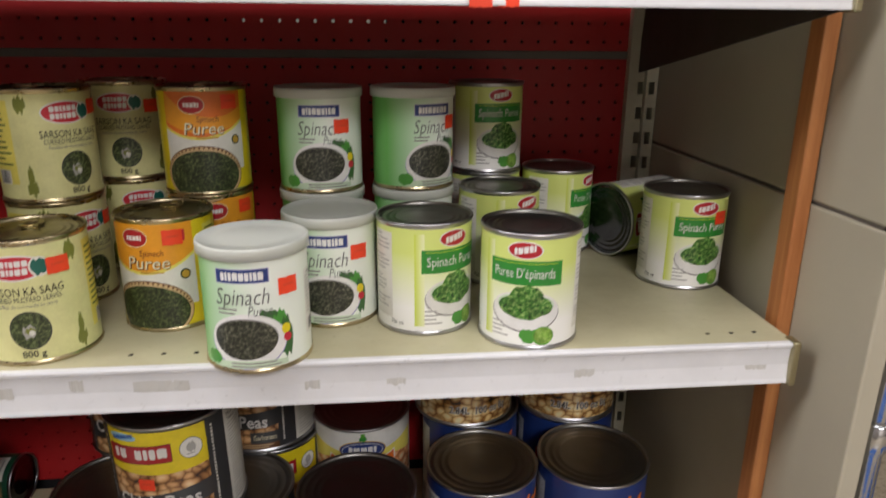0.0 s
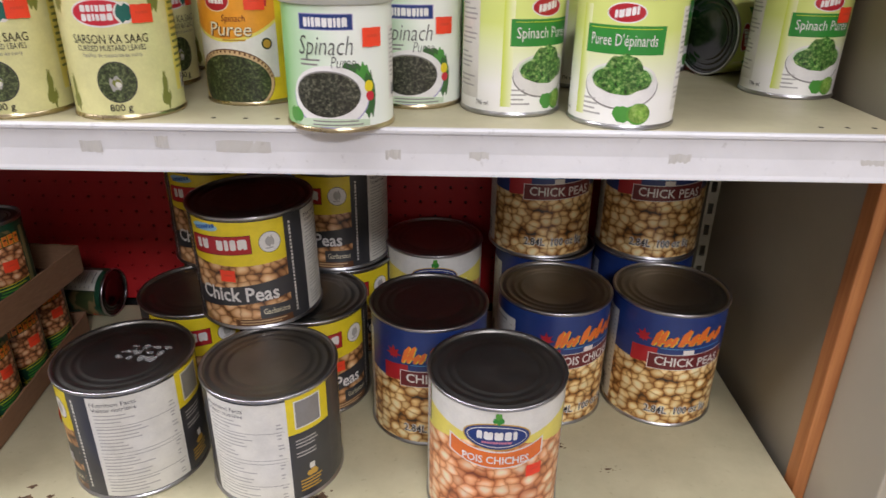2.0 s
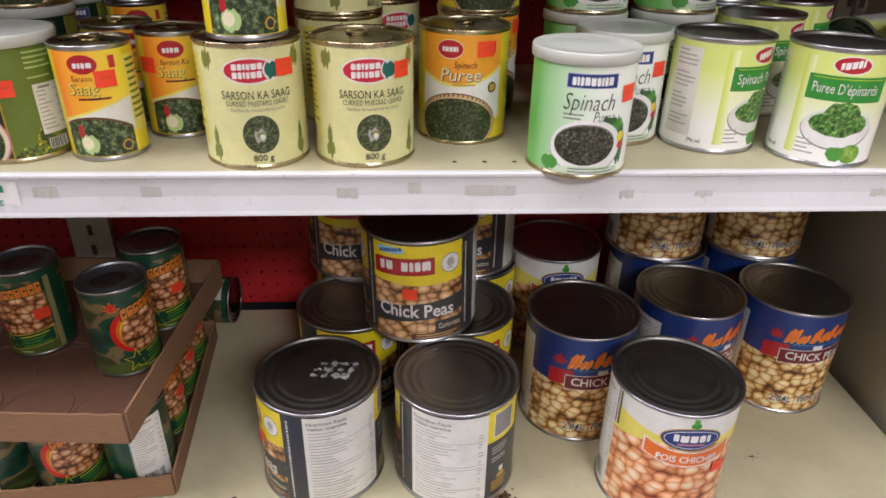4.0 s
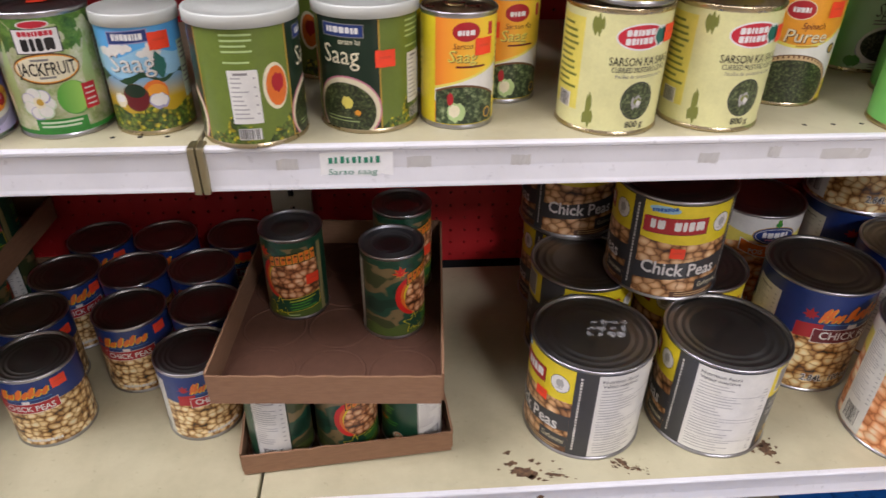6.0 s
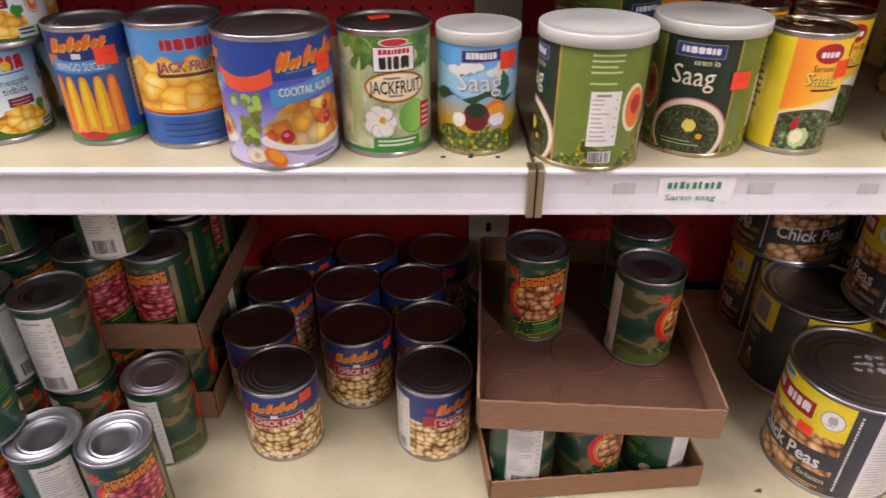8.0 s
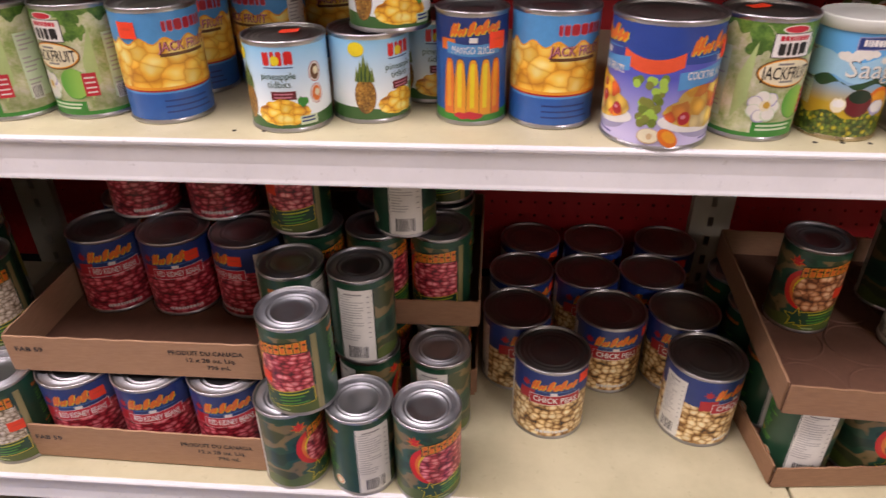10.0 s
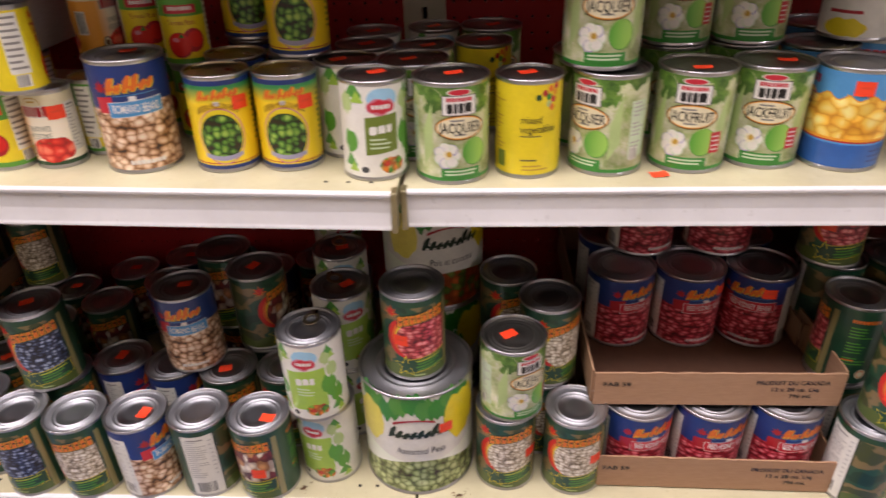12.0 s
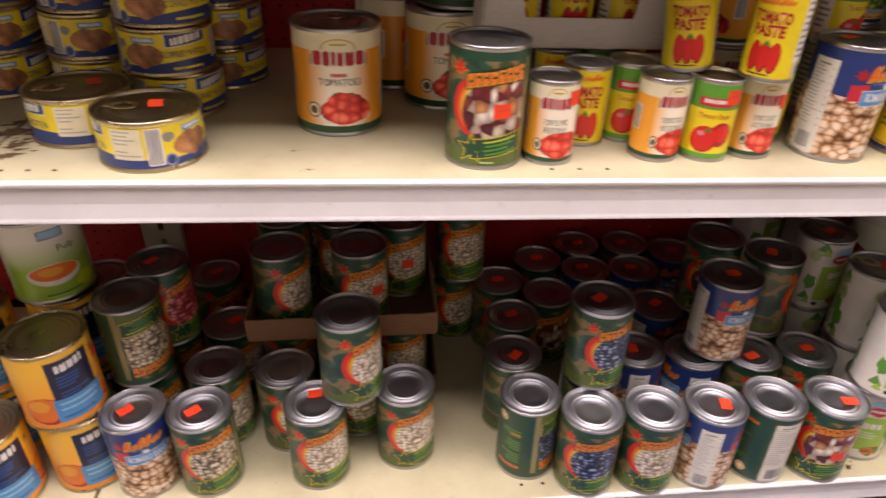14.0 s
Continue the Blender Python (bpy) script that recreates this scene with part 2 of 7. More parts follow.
def box(x0, x1, y0, y1, z0, z1, bevel=0.0, bm=None):
    bm = bm or bmesh.new()
    got = bmesh.ops.create_cube(bm, size=1.0, matrix=Matrix.LocRotScale(
        ((x0 + x1) / 2, (y0 + y1) / 2, (z0 + z1) / 2), None, (x1 - x0, y1 - y0, z1 - z0)))
    if bevel:
        vs = set(got["verts"])
        bmesh.ops.bevel(bm, geom=[e for e in bm.edges if e.verts[0] in vs], offset=bevel, segments=2, profile=0.5, affect="EDGES")
    return bm


def lathe(profile, n, bm=None, smooth=True):
    """A turned form from (radius, height) pairs."""
    bm = bm or bmesh.new()
    rings = []
    for r, z in profile:
        if r < 1e-6:
            rings.append([bm.verts.new((0, 0, z))])
        else:
            rings.append([bm.verts.new((r * math.cos(a), r * math.sin(a), z)) for a in (2 * math.pi * i / n for i in range(n))])
    for lo, hi in zip(rings, rings[1:]):
        for i in range(n):
            j = (i + 1) % n
            if len(lo) == 1 and len(hi) == 1:
                continue
            if len(hi) == 1:
                f = bm.faces.new((lo[i], lo[j], hi[0]))
            elif len(lo) == 1:
                f = bm.faces.new((lo[0], hi[j], hi[i]))
            else:
                f = bm.faces.new((lo[i], lo[j], hi[j], hi[i]))
            f.smooth = smooth
    return bm


# ---- the room ----
def slab(name, bounds, mat, label, category, kind="structure"):
    return tagged(part(name, box(*bounds), mat), label, category, kind=kind)


floor_sub = slab("floor", (-6, 5, -4.6, 3.2, -0.1, -0.004), TILE_BEIGE, "beige vinyl tile floor with blue tiles", "floor")
slab("ceiling", (-6, 5, -4.6, 3.2, 2.78, 2.9), CEILING, "plain off-white ceiling with fluorescent lights", "ceiling")
slab("wall_south", (-6, 5, -4.7, -4.6, 0, 2.78), BACK_WALL, "plain pale grey painted wall, added out of view across the aisle", "wall")
# added out of view: keeps the far lamps off the western shelves
slab("wall_aisle", (-6, 0.8, -2.0, -1.9, 0, 2.78), WALL, "plain pale grey painted wall, added out of view across the aisle", "wall")
slab("wall_north", (-6, 5, 3.2, 3.3, 0, 2.78), WALL, "plain off-white painted wall beyond the shelving", "wall")
slab("wall_west", (-6.1, -6, -4.6, 3.2, 0, 2.78), WALL, "plain off-white painted end wall", "wall")
slab("wall_east", (5, 5.1, -4.6, 3.2, 0, 2.78), WALL, "plain off-white painted end wall", "wall")


# ---- shelving ----
def peg_sheet(name, x0, x1, z0, z1, y, parent):
    """Hardboard sheet with real round holes on a one inch grid."""
    pitch, r, n = 0.0254, 0.0028, 8
    nx, nz = int((x1 - x0) / pitch), int((z1 - z0) / pitch)
    px, pz = (x1 - x0) / nx, (z1 - z0) / nz
    verts, faces, index = [], [], {}

    def v(p):
        key = (round(p[0], 5), round(p[1], 5), round(p[2], 5))
        if key not in index:
            index[key] = len(verts)
            verts.append(key)
        return index[key]

    for i in range(nx):
        for j in range(nz):
            cx, cz = x0 + (i + 0.5) * px, z0 + (j + 0.5) * pz
            rim, hole, deep = [], [], []
            for q in range(n):
                a = 2 * math.pi * q / n
                k = 1 / max(abs(math.cos(a)), abs(math.sin(a)))
                rim.append(v((cx + math.cos(a) * k * px / 2, y, cz + math.sin(a) * k * pz / 2)))
                hole.append(v((cx + math.cos(a) * r, y, cz + math.sin(a) * r)))
                deep.append(v((cx + math.cos(a) * r, y + 0.006, cz + math.sin(a) * r)))
            for q in range(n):
                s = (q + 1) % n
                faces.append((rim[q], rim[s], hole[s], hole[q]))
                faces.append((hole[q], hole[s], deep[s], deep[q]))
    me = bpy.data.meshes.new(name)
    me.from_pydata(verts, [], faces)
    me.materials.append(RED)
    return part(name, me, RED, parent)


def slotted_bar(x0, x1, y0, y1, z0, z1, slot_x, parent):
    """A steel upright with a column of slots cut in its front."""
    bm = bmesh.new()
    half, pitch, tall = 0.0045, 0.0385, 0.019
    box(x0, slot_x - half, y0, y1, z0, z1, bm=bm)
    box(slot_x + half, x1, y0, y1, z0, z1, bm=bm)
    z = z0
    while z < z1 - pitch:
        box(slot_x - half, slot_x + half, y0, y0 + 0.004, z, z + pitch - tall, bm=bm)
        z += pitch
    part("slotted_bar", bm, UPRIGHT, parent)
    # a black strip stands in for the slots' unlit depth
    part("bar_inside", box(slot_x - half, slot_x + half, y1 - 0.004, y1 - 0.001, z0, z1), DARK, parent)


gondola = thing("gondola_back", pose(0, 0, 0), "red pegboard shelving back with cream slotted uprights", "shelving", kind="structure")
for i in (-3, -2, -1, 0):
    x0, x1 = i * SECTION + 0.034, (i + 1) * SECTION - 0.034
    if i == 0:
        x1 = 1.217
    peg_sheet("pegboard", x0, x1, LOW + 0.005, 0.957, BACK, gondola)
    peg_sheet("pegboard", x0, x1, 0.969, 1.40, BACK, gondola)
    part("joiner_strip", box(x0, x1, BACK - 0.003, BACK + 0.006, 0.957, 0.969, 0.001), GREYBAR, gondola, "thin grey joiner strip")
for x in (-3 * SECTION, -2 * SECTION, -SECTION, 0.0):
    slotted_bar(x - 0.034, x + 0.034, BACK - 0.016, BACK + 0.018, 0.0, 1.75, x, gondola)
slotted_bar(1.217, 1.2425, BACK - 0.014, BACK + 0.018, 0.0, 1.75, 1.2375, gondola)
slotted_bar(1.2435, 1.2615, BACK - 0.022, BACK + 0.018, 0.0, 1.75, 1.2525, gondola)
# the black backing, added to darken the pegboard's holes, leaves a gap where the next aisle's light shows through
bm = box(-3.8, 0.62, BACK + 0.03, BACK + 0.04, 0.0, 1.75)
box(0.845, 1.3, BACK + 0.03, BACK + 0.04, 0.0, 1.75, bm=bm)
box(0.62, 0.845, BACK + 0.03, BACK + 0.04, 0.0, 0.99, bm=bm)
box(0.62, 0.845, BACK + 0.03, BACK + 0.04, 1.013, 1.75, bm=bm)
part("backing_board", bm, DARK, gondola, "added black backing that keeps the pegboard holes dark")


def shelf(x0, x1, top, front, drop, end_caps, label, holes=True, deep=False):
    """One steel shelf: deck, front lip with a hem, end caps and brackets."""
    rise, tilt = sag((x0 + x1) / 2, top)
    root = thing("shelf", pose((x0 + x1) / 2, 0, top + rise, 0, tilt, 0), label, "shelf", "steel shelves", "structure")
    a, b = x0 - (x0 + x1) / 2, x1 - (x0 + x1) / 2
    part("deck", box(a, b, front + 0.003, BACK - 0.018, -0.022, 0, 0.0015), CREAM, root)
    # unseen plate, added to darken the lids and the light below the deck
    part("underside", box(a + 0.004, b - 0.004, front + 0.006, BACK - 0.02, -0.0255, -0.0222), UNDER, root, "added dark plate that dims the light under the deck")
    # the lip: rolled top edge, a shallow channel for tags, a flared foot
    outer = [(-0.0025, 0.0004), (-0.0038, -0.0014), (-0.0036, -0.004), (-0.0012, -0.0062), (-0.0006, -0.0235), (-0.0022, -drop + 0.002), (-0.003, -drop - 0.001), (-0.003, -drop - 0.003)]
    inner = [(0.003, -drop - 0.003), (0.003, 0.0004)]
    bm = bmesh.new()
    ends = [[bm.verts.new((x, front + y, z)) for y, z in outer + inner] for x in (a, b)]
    bm.faces.new(ends[0]), bm.faces.new(ends[1][::-1])
    for q in range(len(outer + inner)):
        p = (q + 1) % len(outer + inner)
        bm.faces.new((ends[0][q], ends[1][q], ends[1][p], ends[0][p]))
    bmesh.ops.recalc_face_normals(bm, faces=bm.faces[:])
    part("lip", bm, LIP, root, "off-white enamelled front lip with a tag channel")
    for side in (a, b):
        sgn = 1 if side > 0 else -1
        if end_caps:
            bm = box(side - 0.002 * sgn - 0.0035, side - 0.002 * sgn + 0.0035, front - 0.007, front + 0.012, -drop - 0.005, 0.002, 0.0015)
            part("end_cap", bm, BRASS, root, "worn brass-coloured end cap")
        bm = bmesh.new()
        xa, xb = side - sgn * 0.007, side - sgn * 0.004
        pts = [(front + 0.05, -0.022), (BACK - 0.02, -0.022), (BACK - 0.02, -0.085), (BACK - 0.08, -0.08), (front + 0.05, -0.045)]
        if deep:
            pts = [(front + 0.004, -0.026), (BACK - 0.02, -0.026), (BACK - 0.007, -0.12), (BACK - 0.04, -0.115), (front + 0.004, -0.0435)]
        f = [[bm.verts.new((x, y, z)) for y, z in pts] for x in (xa, xb)]
        bm.faces.new(f[0]), bm.faces.new(f[1][::-1])
        for q in range(5):
            bm.faces.new((f[0][q], f[0][(q + 1) % 5], f[1][(q + 1) % 5], f[1][q]))
        bmesh.ops.recalc_face_normals(bm, faces=bm.faces[:])
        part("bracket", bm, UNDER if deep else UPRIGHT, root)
    if holes:
        for cx in (a + 0.03, a + 0.055, a + 0.08, -0.03, 0, 0.03, b - 0.08, b - 0.055, b - 0.03):
            # black discs on the deck draw the shaded holes
            bm = lathe([(0.0026, 0.0002), (0.0, 0.00025)], 10)
            bmesh.ops.translate(bm, verts=bm.verts[:], vec=(cx, front + 0.026, 0))
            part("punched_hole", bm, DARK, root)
    return root


GAP = 0.002
for i in (-2, -1, 0):
    x0, x1 = i * SECTION + GAP, (i + 1) * SECTION - GAP
    if i == 0:
        x1 = 1.239
    shelf(x0, x1, UP, -0.02 if i == -2 else -0.002, 0.041, True, "cream steel shelf with off-white front lip, holding canned food")
    shelf(x0, x1, LOW, -0.042, 0.036, False, "cream steel bottom shelf with scuffed paint, holding large cans", holes=i == -2)
    # seen only at the east; unseen western spans are set by the shade below
    shelf(x0, x1, THIRD, -0.02 if i == -2 else 0.0, 0.041, True, "cream steel shelf above the canned food", holes=False, deep=True)
shelf(-3 * SECTION, -2 * SECTION - GAP, UP, -0.02, 0.041, True, "cream steel shelf with off-white front lip", holes=False)
shelf(-3 * SECTION, -2 * SECTION - GAP, LOW, -0.042, 0.036, False, "cream steel bottom shelf", holes=False)
# never in view: added to stop light reaching the shelves from the west
shelf(-3 * SECTION, -2 * SECTION - GAP, THIRD, -0.02, 0.041, True, "cream steel shelf above the canned food", holes=False, deep=True)
# the shade under the shelf is put into the plate's black
slab("kick_plate", (-3 * SECTION, 1.236, 0.16, 0.18, 0, LOW - 0.03), DARK, "kick plate under the bottom shelf, black for the shade there", "kick plate")
slab("upper_back", (-3 * SECTION, 1.236, BACK + 0.0, BACK + 0.012, 1.75, 2.0), UPRIGHT, "cream panel above the shelving", "panel")

# ---- the panelled wall at the shelf's end ----
wall_end = thing("panel_wall", pose(1.262, 0, 0), "cream panelled end wall with a wooden post", "wall", kind="structure")
part("lower_panel", box(0, 0.02, -0.068, 0.6, 0, 0.829, 0.002), PANEL, wall_end)
part("upper_panel", box(0.0015, 0.02, -0.066, 0.6, 0.833, 2.2, 0.002), PANEL, wall_end)
part("core", box(0.005, 0.018, -0.05, 0.6, 0.7, 0.9), GREYBAR, wall_end)
part("post", box(-0.0165, -0.0005, 0.0, 0.0235, 0, 2.2, 0.0015), WOOD, wall_end, "orange-brown wooden post").matrix_local = pose(0, 0.034, 0, -0.7)
pole = thing("metal_pole", pose(1.308, -0.044, 0), "shiny chrome pole standing beside the panelled wall", "pole")
part("tube", lathe([(0.0, 0), (0.011, 0), (0.011, 2.2), (0.0, 2.2)], 20), CHROME, pole)
part("collar", lathe([(0.011, 0.6), (0.0135, 0.602), (0.0135, 0.63), (0.011, 0.632)], 20), CHROME, pole)

# ---- floor tiles near the shelf foot ----
tile_mesh = {}
for key, m in (("beige", TILE_BEIGE), ("blue", TILE_BLUE)):
    tile_mesh[key] = mesh_of(box(-0.1515, 0.1515, -0.1515, 0.1515, -0.004, 0.0, 0.0008), "tile", m)
for i in range(-9, 7):
    for j in range(-1, 2):
        blue = (i + j) % 2 == 0
        t = new("tile", tile_mesh["blue" if blue else "beige"])
        t.parent = floor_sub
        t.location = (0.352 + 0.305 * i, -0.02 + 0.305 * j, 0.0)


# ---- cans: how a label is printed and a can is built ----
def spread(z, h):
    """Height of a print on a can of height h: the label reaches close to both seams."""
    return z if not h else 0.0044 + (z - 0.0065) * (h - 0.0093) / (h - 0.014)


class Sheet:
    """A label wrapped round a can of radius r: prints in metres, s to the right from the front's middle, z up from the can's foot."""

    def __init__(self, r, seed=1, h=0.0):
        self.h = h
        self.r, self.faces, self.mats, self.rnd = r, [], [], random.Random(seed)
        self.verts, self.uvs, self.laid, self.floor = [], [], [], 0
        self.layer = 0

    def slot(self, mat):
        if mat not in self.mats:
            self.mats.append(mat)
        return self.mats.index(mat)

    def place(self, s, z, layer):
        rr = self.r * (1 + layer * 0.0012)
        a = s / self.r
        return (rr * math.sin(a), -rr * math.cos(a), spread(z, self.h))

    def strip(self, s0, s1, lo, hi, mat, n=0):
        """A patch between two heights or height functions, printed over all that came before."""
        k = self.slot(mat)
        n = max(n, 1, math.ceil((s1 - s0) / (self.r * 0.075)))
        lo_f = lo if callable(lo) else (lambda s: lo)
        hi_f = hi if callable(hi) else (lambda s: hi)
        ends = [s0 + (s1 - s0) * i / 8 for i in range(9)]
        z0, z1 = min(lo_f(s) for s in ends), max(hi_f(s) for s in ends)
        under = [q[4] for q in self.laid if q[0] < s1 and s0 < q[1] and q[2] < z1 and z0 < q[3]]
        self.layer = max(under + [self.floor]) + 1
        self.laid.append((s0, s1, z0, z1, self.layer))
        first = len(self.verts)
        for i in range(n + 1):
            s = s0 + (s1 - s0) * i / n
            for z in (lo_f(s), hi_f(s)):
                self.verts.append(self.place(s, z, self.layer))
                self.uvs.append((s, z))
        for i in range(n):
            q = first + 2 * i
            self.faces.append(((q, q + 2, q + 3, q + 1), k))
        return self

    def rect(self, s, z, w, h, mat):
        return self.strip(s - w / 2, s + w / 2, z - h / 2, z + h / 2, mat)

    def oval(self, s, z, w, h, mat, tilt=0.0, n=20):
        def half(q):
            return h / 2 * math.sqrt(max(0.0, 1 - ((q - s) / (w / 2)) ** 2))
        n = max(n, math.ceil(w / (self.r * 0.06)))
        first = len(self.verts)
        self.strip(s - w / 2, s + w / 2, lambda q: z - half(q) + tilt * (q - s), lambda q: z + half(q) + tilt * (q - s), mat, n)
        # gather the columns towards the ends so that the outline is round
        for i in range(n + 1):
            q = s - w / 2 * math.cos(math.pi * i / n)
            for j, sign in ((0, -1), (1, 1)):
                zz = z + sign * half(q) + tilt * (q - s)
                self.verts[first + 2 * i + j] = self.place(q, zz, self.layer)
                self.uvs[first + 2 * i + j] = (q, zz)
        return self

    def ring(self, s, z, w, h, t, mat, inner):
        return self.oval(s, z, w, h, mat).oval(s, z, w - 2 * t, h - 2 * t, inner)

    def bars(self, s, z, w, n, pitch, mat, thick=0.45, ragged=0.35):
        """Rows of print too small to read, as plain bars; with no rag one row of plain rounded marks."""
        if n == 1 and ragged == 0:
            return self.mark(s, z - pitch * thick, w, pitch * thick, mat)
        for i in range(n):
            c = w * (1 - ragged * self.rnd.random())
            self.strip(s - w / 2, s - w / 2 + c, z - i * pitch - pitch * thick, z - i * pitch, mat)
        return self

    def mark(self, s, z, w, h, mat, n=0, slant=0.0):
        """A trade mark as plain shapes: a row of blocks; z is its foot."""
        # plain blocks of uneven width with rounded ends, some nicked at head or foot
        n = n or max(3, round(w / h * 1.15))
        wide = [(0.8, 1.1, 0.62, 1.15, 0.92)[(i * 3 + n) % 5] for i in range(n)]
        unit, a = w / sum(wide), s - w / 2
        for i, k in enumerate(wide):
            c, half = a + unit * k / 2, unit * k / 2 - unit * 0.09
            head, foot = ((0.0, 0.16), (0.0, 0.0), (0.18, 0.0), (0.0, 0.0), (0.14, 0.0))[(i * 2 + n) % 5]

            def end(q, nick, c=c, half=half):
                u = min(1.0, abs(q - c) / half)
                return h * (0.13 * u ** 4 + nick * max(0.0, 1 - u / 0.45))
            self.strip(c - half, c + half, lambda q, foot=foot: z + slant * (q - s) + end(q, foot), lambda q, head=head: z + h + slant * (q - s) - end(q, head), mat, 8)
            a += unit * k
        return self

    def scrawl(self, s, z, w, h, mat, rise=0.1):
        """A trade mark in a running hand as plain leaning strokes on one line, tall at its start and near its end; z is its foot."""
        n = max(4, round(w / h * 2.1))
        step = w / n
        for i in range(n):
            c = s - w / 2 + step * (i + 0.5)
            f = z + rise * (c - s)
            tall = h * (1.0 if i in (0, n - 3) else (0.62, 0.7, 0.56)[i % 3])
            lean = 0.3 * tall
            self.polygon(c, f + tall / 2, [(-step * 0.36 - lean / 2, -tall * 0.5), (step * 0.16 - lean / 2, -tall * 0.5), (step * 0.4, -tall * 0.1), (step * 0.4 + lean / 2, tall * 0.42), (step * 0.1 + lean / 2, tall * 0.5), (-step * 0.24, tall * 0.2)], mat)
        return self.strip(s - w / 2, s + w / 2, lambda q: z + 0.2 * h + rise * (q - s), lambda q: z + 0.36 * h + rise * (q - s), mat, 8)

    def signature(self, s, z, w, h):
        """Two running orange marks with a yellow edge, rising to the right."""
        for c, k in ((-0.34, 0.3), (0.17, 0.64)):
            for grow, name in ((0.0009, "yellow"), (0.0, "orange")):
                self.scrawl(s + c * w + grow, z + 0.1 * c * w - grow, k * w, h, INK[name])
        return self

    def polygon(self, s, z, points, mat):
        """A flat shape from its outline, spread from its middle."""
        xs, zs = [p[0] for p in points], [p[1] for p in points]
        box_ = (s + min(xs), s + max(xs), z + min(zs), z + max(zs))
        k = self.slot(mat)
        under = [q[4] for q in self.laid if q[0] < box_[1] and box_[0] < q[1] and q[2] < box_[3] and box_[2] < q[3]]
        self.layer = max(under + [self.floor]) + 1
        self.laid.append((*box_, self.layer))
        first = len(self.verts)
        for x, y in [(0, 0)] + list(points):
            self.verts.append(self.place(s + x, z + y, self.layer))
            self.uvs.append((s + x, z + y))
        n = len(points)
        for i in range(n):
            self.faces.append(((first, first + 1 + i, first + 1 + (i + 1) % n), k))
        return self

    def star(self, s, z, d, mat):
        return self.polygon(s, z, [((d if i % 2 == 0 else d * 0.42) * math.sin(-math.pi * i / 5), (d if i % 2 == 0 else d * 0.42) * math.cos(math.pi * i / 5)) for i in range(10)], mat)

    def maple(self, s, z, d, mat):
        """A lobed leaf on its stalk."""
        reach = (1.0, 0.5, 0.9, 0.45, 0.95, 0.4, 0.6, 0.3, 0.55, 0.3, 0.6, 0.4, 0.95, 0.45, 0.9, 0.5)
        return self.polygon(s, z, [(-d * 0.62 * k * math.sin(2 * math.pi * i / 16), d * 0.62 * k * math.cos(2 * math.pi * i / 16)) for i, k in enumerate(reach)], mat)

    def stripes(self, s, z, w, h, n, mat):
        """A block of upright stripes, as on a price code."""
        for i in range(n):
            a = s - w / 2 + w * i / n
            self.strip(a, a + w / n * (0.25 + 0.5 * self.rnd.random()), z - h / 2, z + h / 2, mat, 1)
        return self

    def blob(self, s, z, w, h, mat, rough=0.25, n=22):
        """A patch with an uneven outline."""
        ph = [self.rnd.uniform(0, 6.28) for _ in range(4)]

        def edge(q, sign):
            c = max(0.0, 1 - ((q - s) / (w / 2)) ** 2)
            wob = sum(math.sin((k + 2) * 4 * (q - s) / w + p + sign) for k, p in enumerate(ph)) / 4
            return z + sign * h / 2 * math.sqrt(c) * (1 + rough * wob)
        return self.strip(s - w / 2, s + w / 2, lambda q: edge(q, -1), lambda q: edge(q, 1), mat, n)

    def mesh(self, name):
        me = bpy.data.meshes.new(name)
        me.from_pydata(self.verts, [], [f for f, _ in self.faces])
        layer = me.uv_layers.new(name="UVMap")
        for p, (_, k) in zip(me.polygons, self.faces):
            p.material_index, p.use_smooth = k, True
            for li in p.loop_indices:
                layer.data[li].uv = self.uvs[me.loops[li].vertex_index]
        for m in self.mats:
            me.materials.append(m)
        return me


def flat_word(text, height, width=0.0, slant=0.0, bold=0.0):
    """The outline mesh of a word in the built-in font, centred at its foot."""
    cu = bpy.data.curves.new("word", "FONT")
    cu.body, cu.size, cu.shear, cu.resolution_u, cu.offset = text, 1.0, slant, 2, bold
    ob = bpy.data.objects.new("word", cu)
    me = bpy.data.meshes.new_from_object(ob)
    bm = bmesh.new()
    bm.from_mesh(me)
    bpy.data.objects.remove(ob)
    bpy.data.meshes.remove(me)
    bpy.data.curves.remove(cu)
    xs = [v.co.x for v in bm.verts]
    x0, x1 = min(xs), max(xs)
    ky = height / 0.72
    kx = width / (x1 - x0) if width else ky
    for v in bm.verts:
        v.co = ((v.co.x - (x0 + x1) / 2) * kx, v.co.y * ky, 0)
    return bm


class Words:
    """The lettering of one label, wrapped on its can: one mesh a word."""

    def __init__(self, r, h=0.0):
        self.r, self.h, self.made = r, h, []

    def add(self, text, s, z, height, mat, width=0.0, slant=0.0, bold=0.0, arc=0.0, lift=0.016):
        bm = flat_word(text, height, width, slant, bold)
        xs = [v.co.x for v in bm.verts]
        step, x = self.r * 0.14, min(xs)
        while x < max(xs):
            bmesh.ops.bisect_plane(bm, geom=bm.verts[:] + bm.edges[:] + bm.faces[:], plane_co=(x, 0, 0), plane_no=(1, 0, 0))
            x += step
        half = max(1e-6, (max(xs) - min(xs)) / 2)
        for v in bm.verts:
            zz = z + v.co.y + arc * (1 - (v.co.x / half) ** 2)
            a, rr = (s + v.co.x) / self.r, self.r * (1 + lift)
            v.co = (rr * math.sin(a), -rr * math.cos(a), spread(zz, self.h))
        self.made.append(mesh_of(bm, "lettering", mat))
        return self


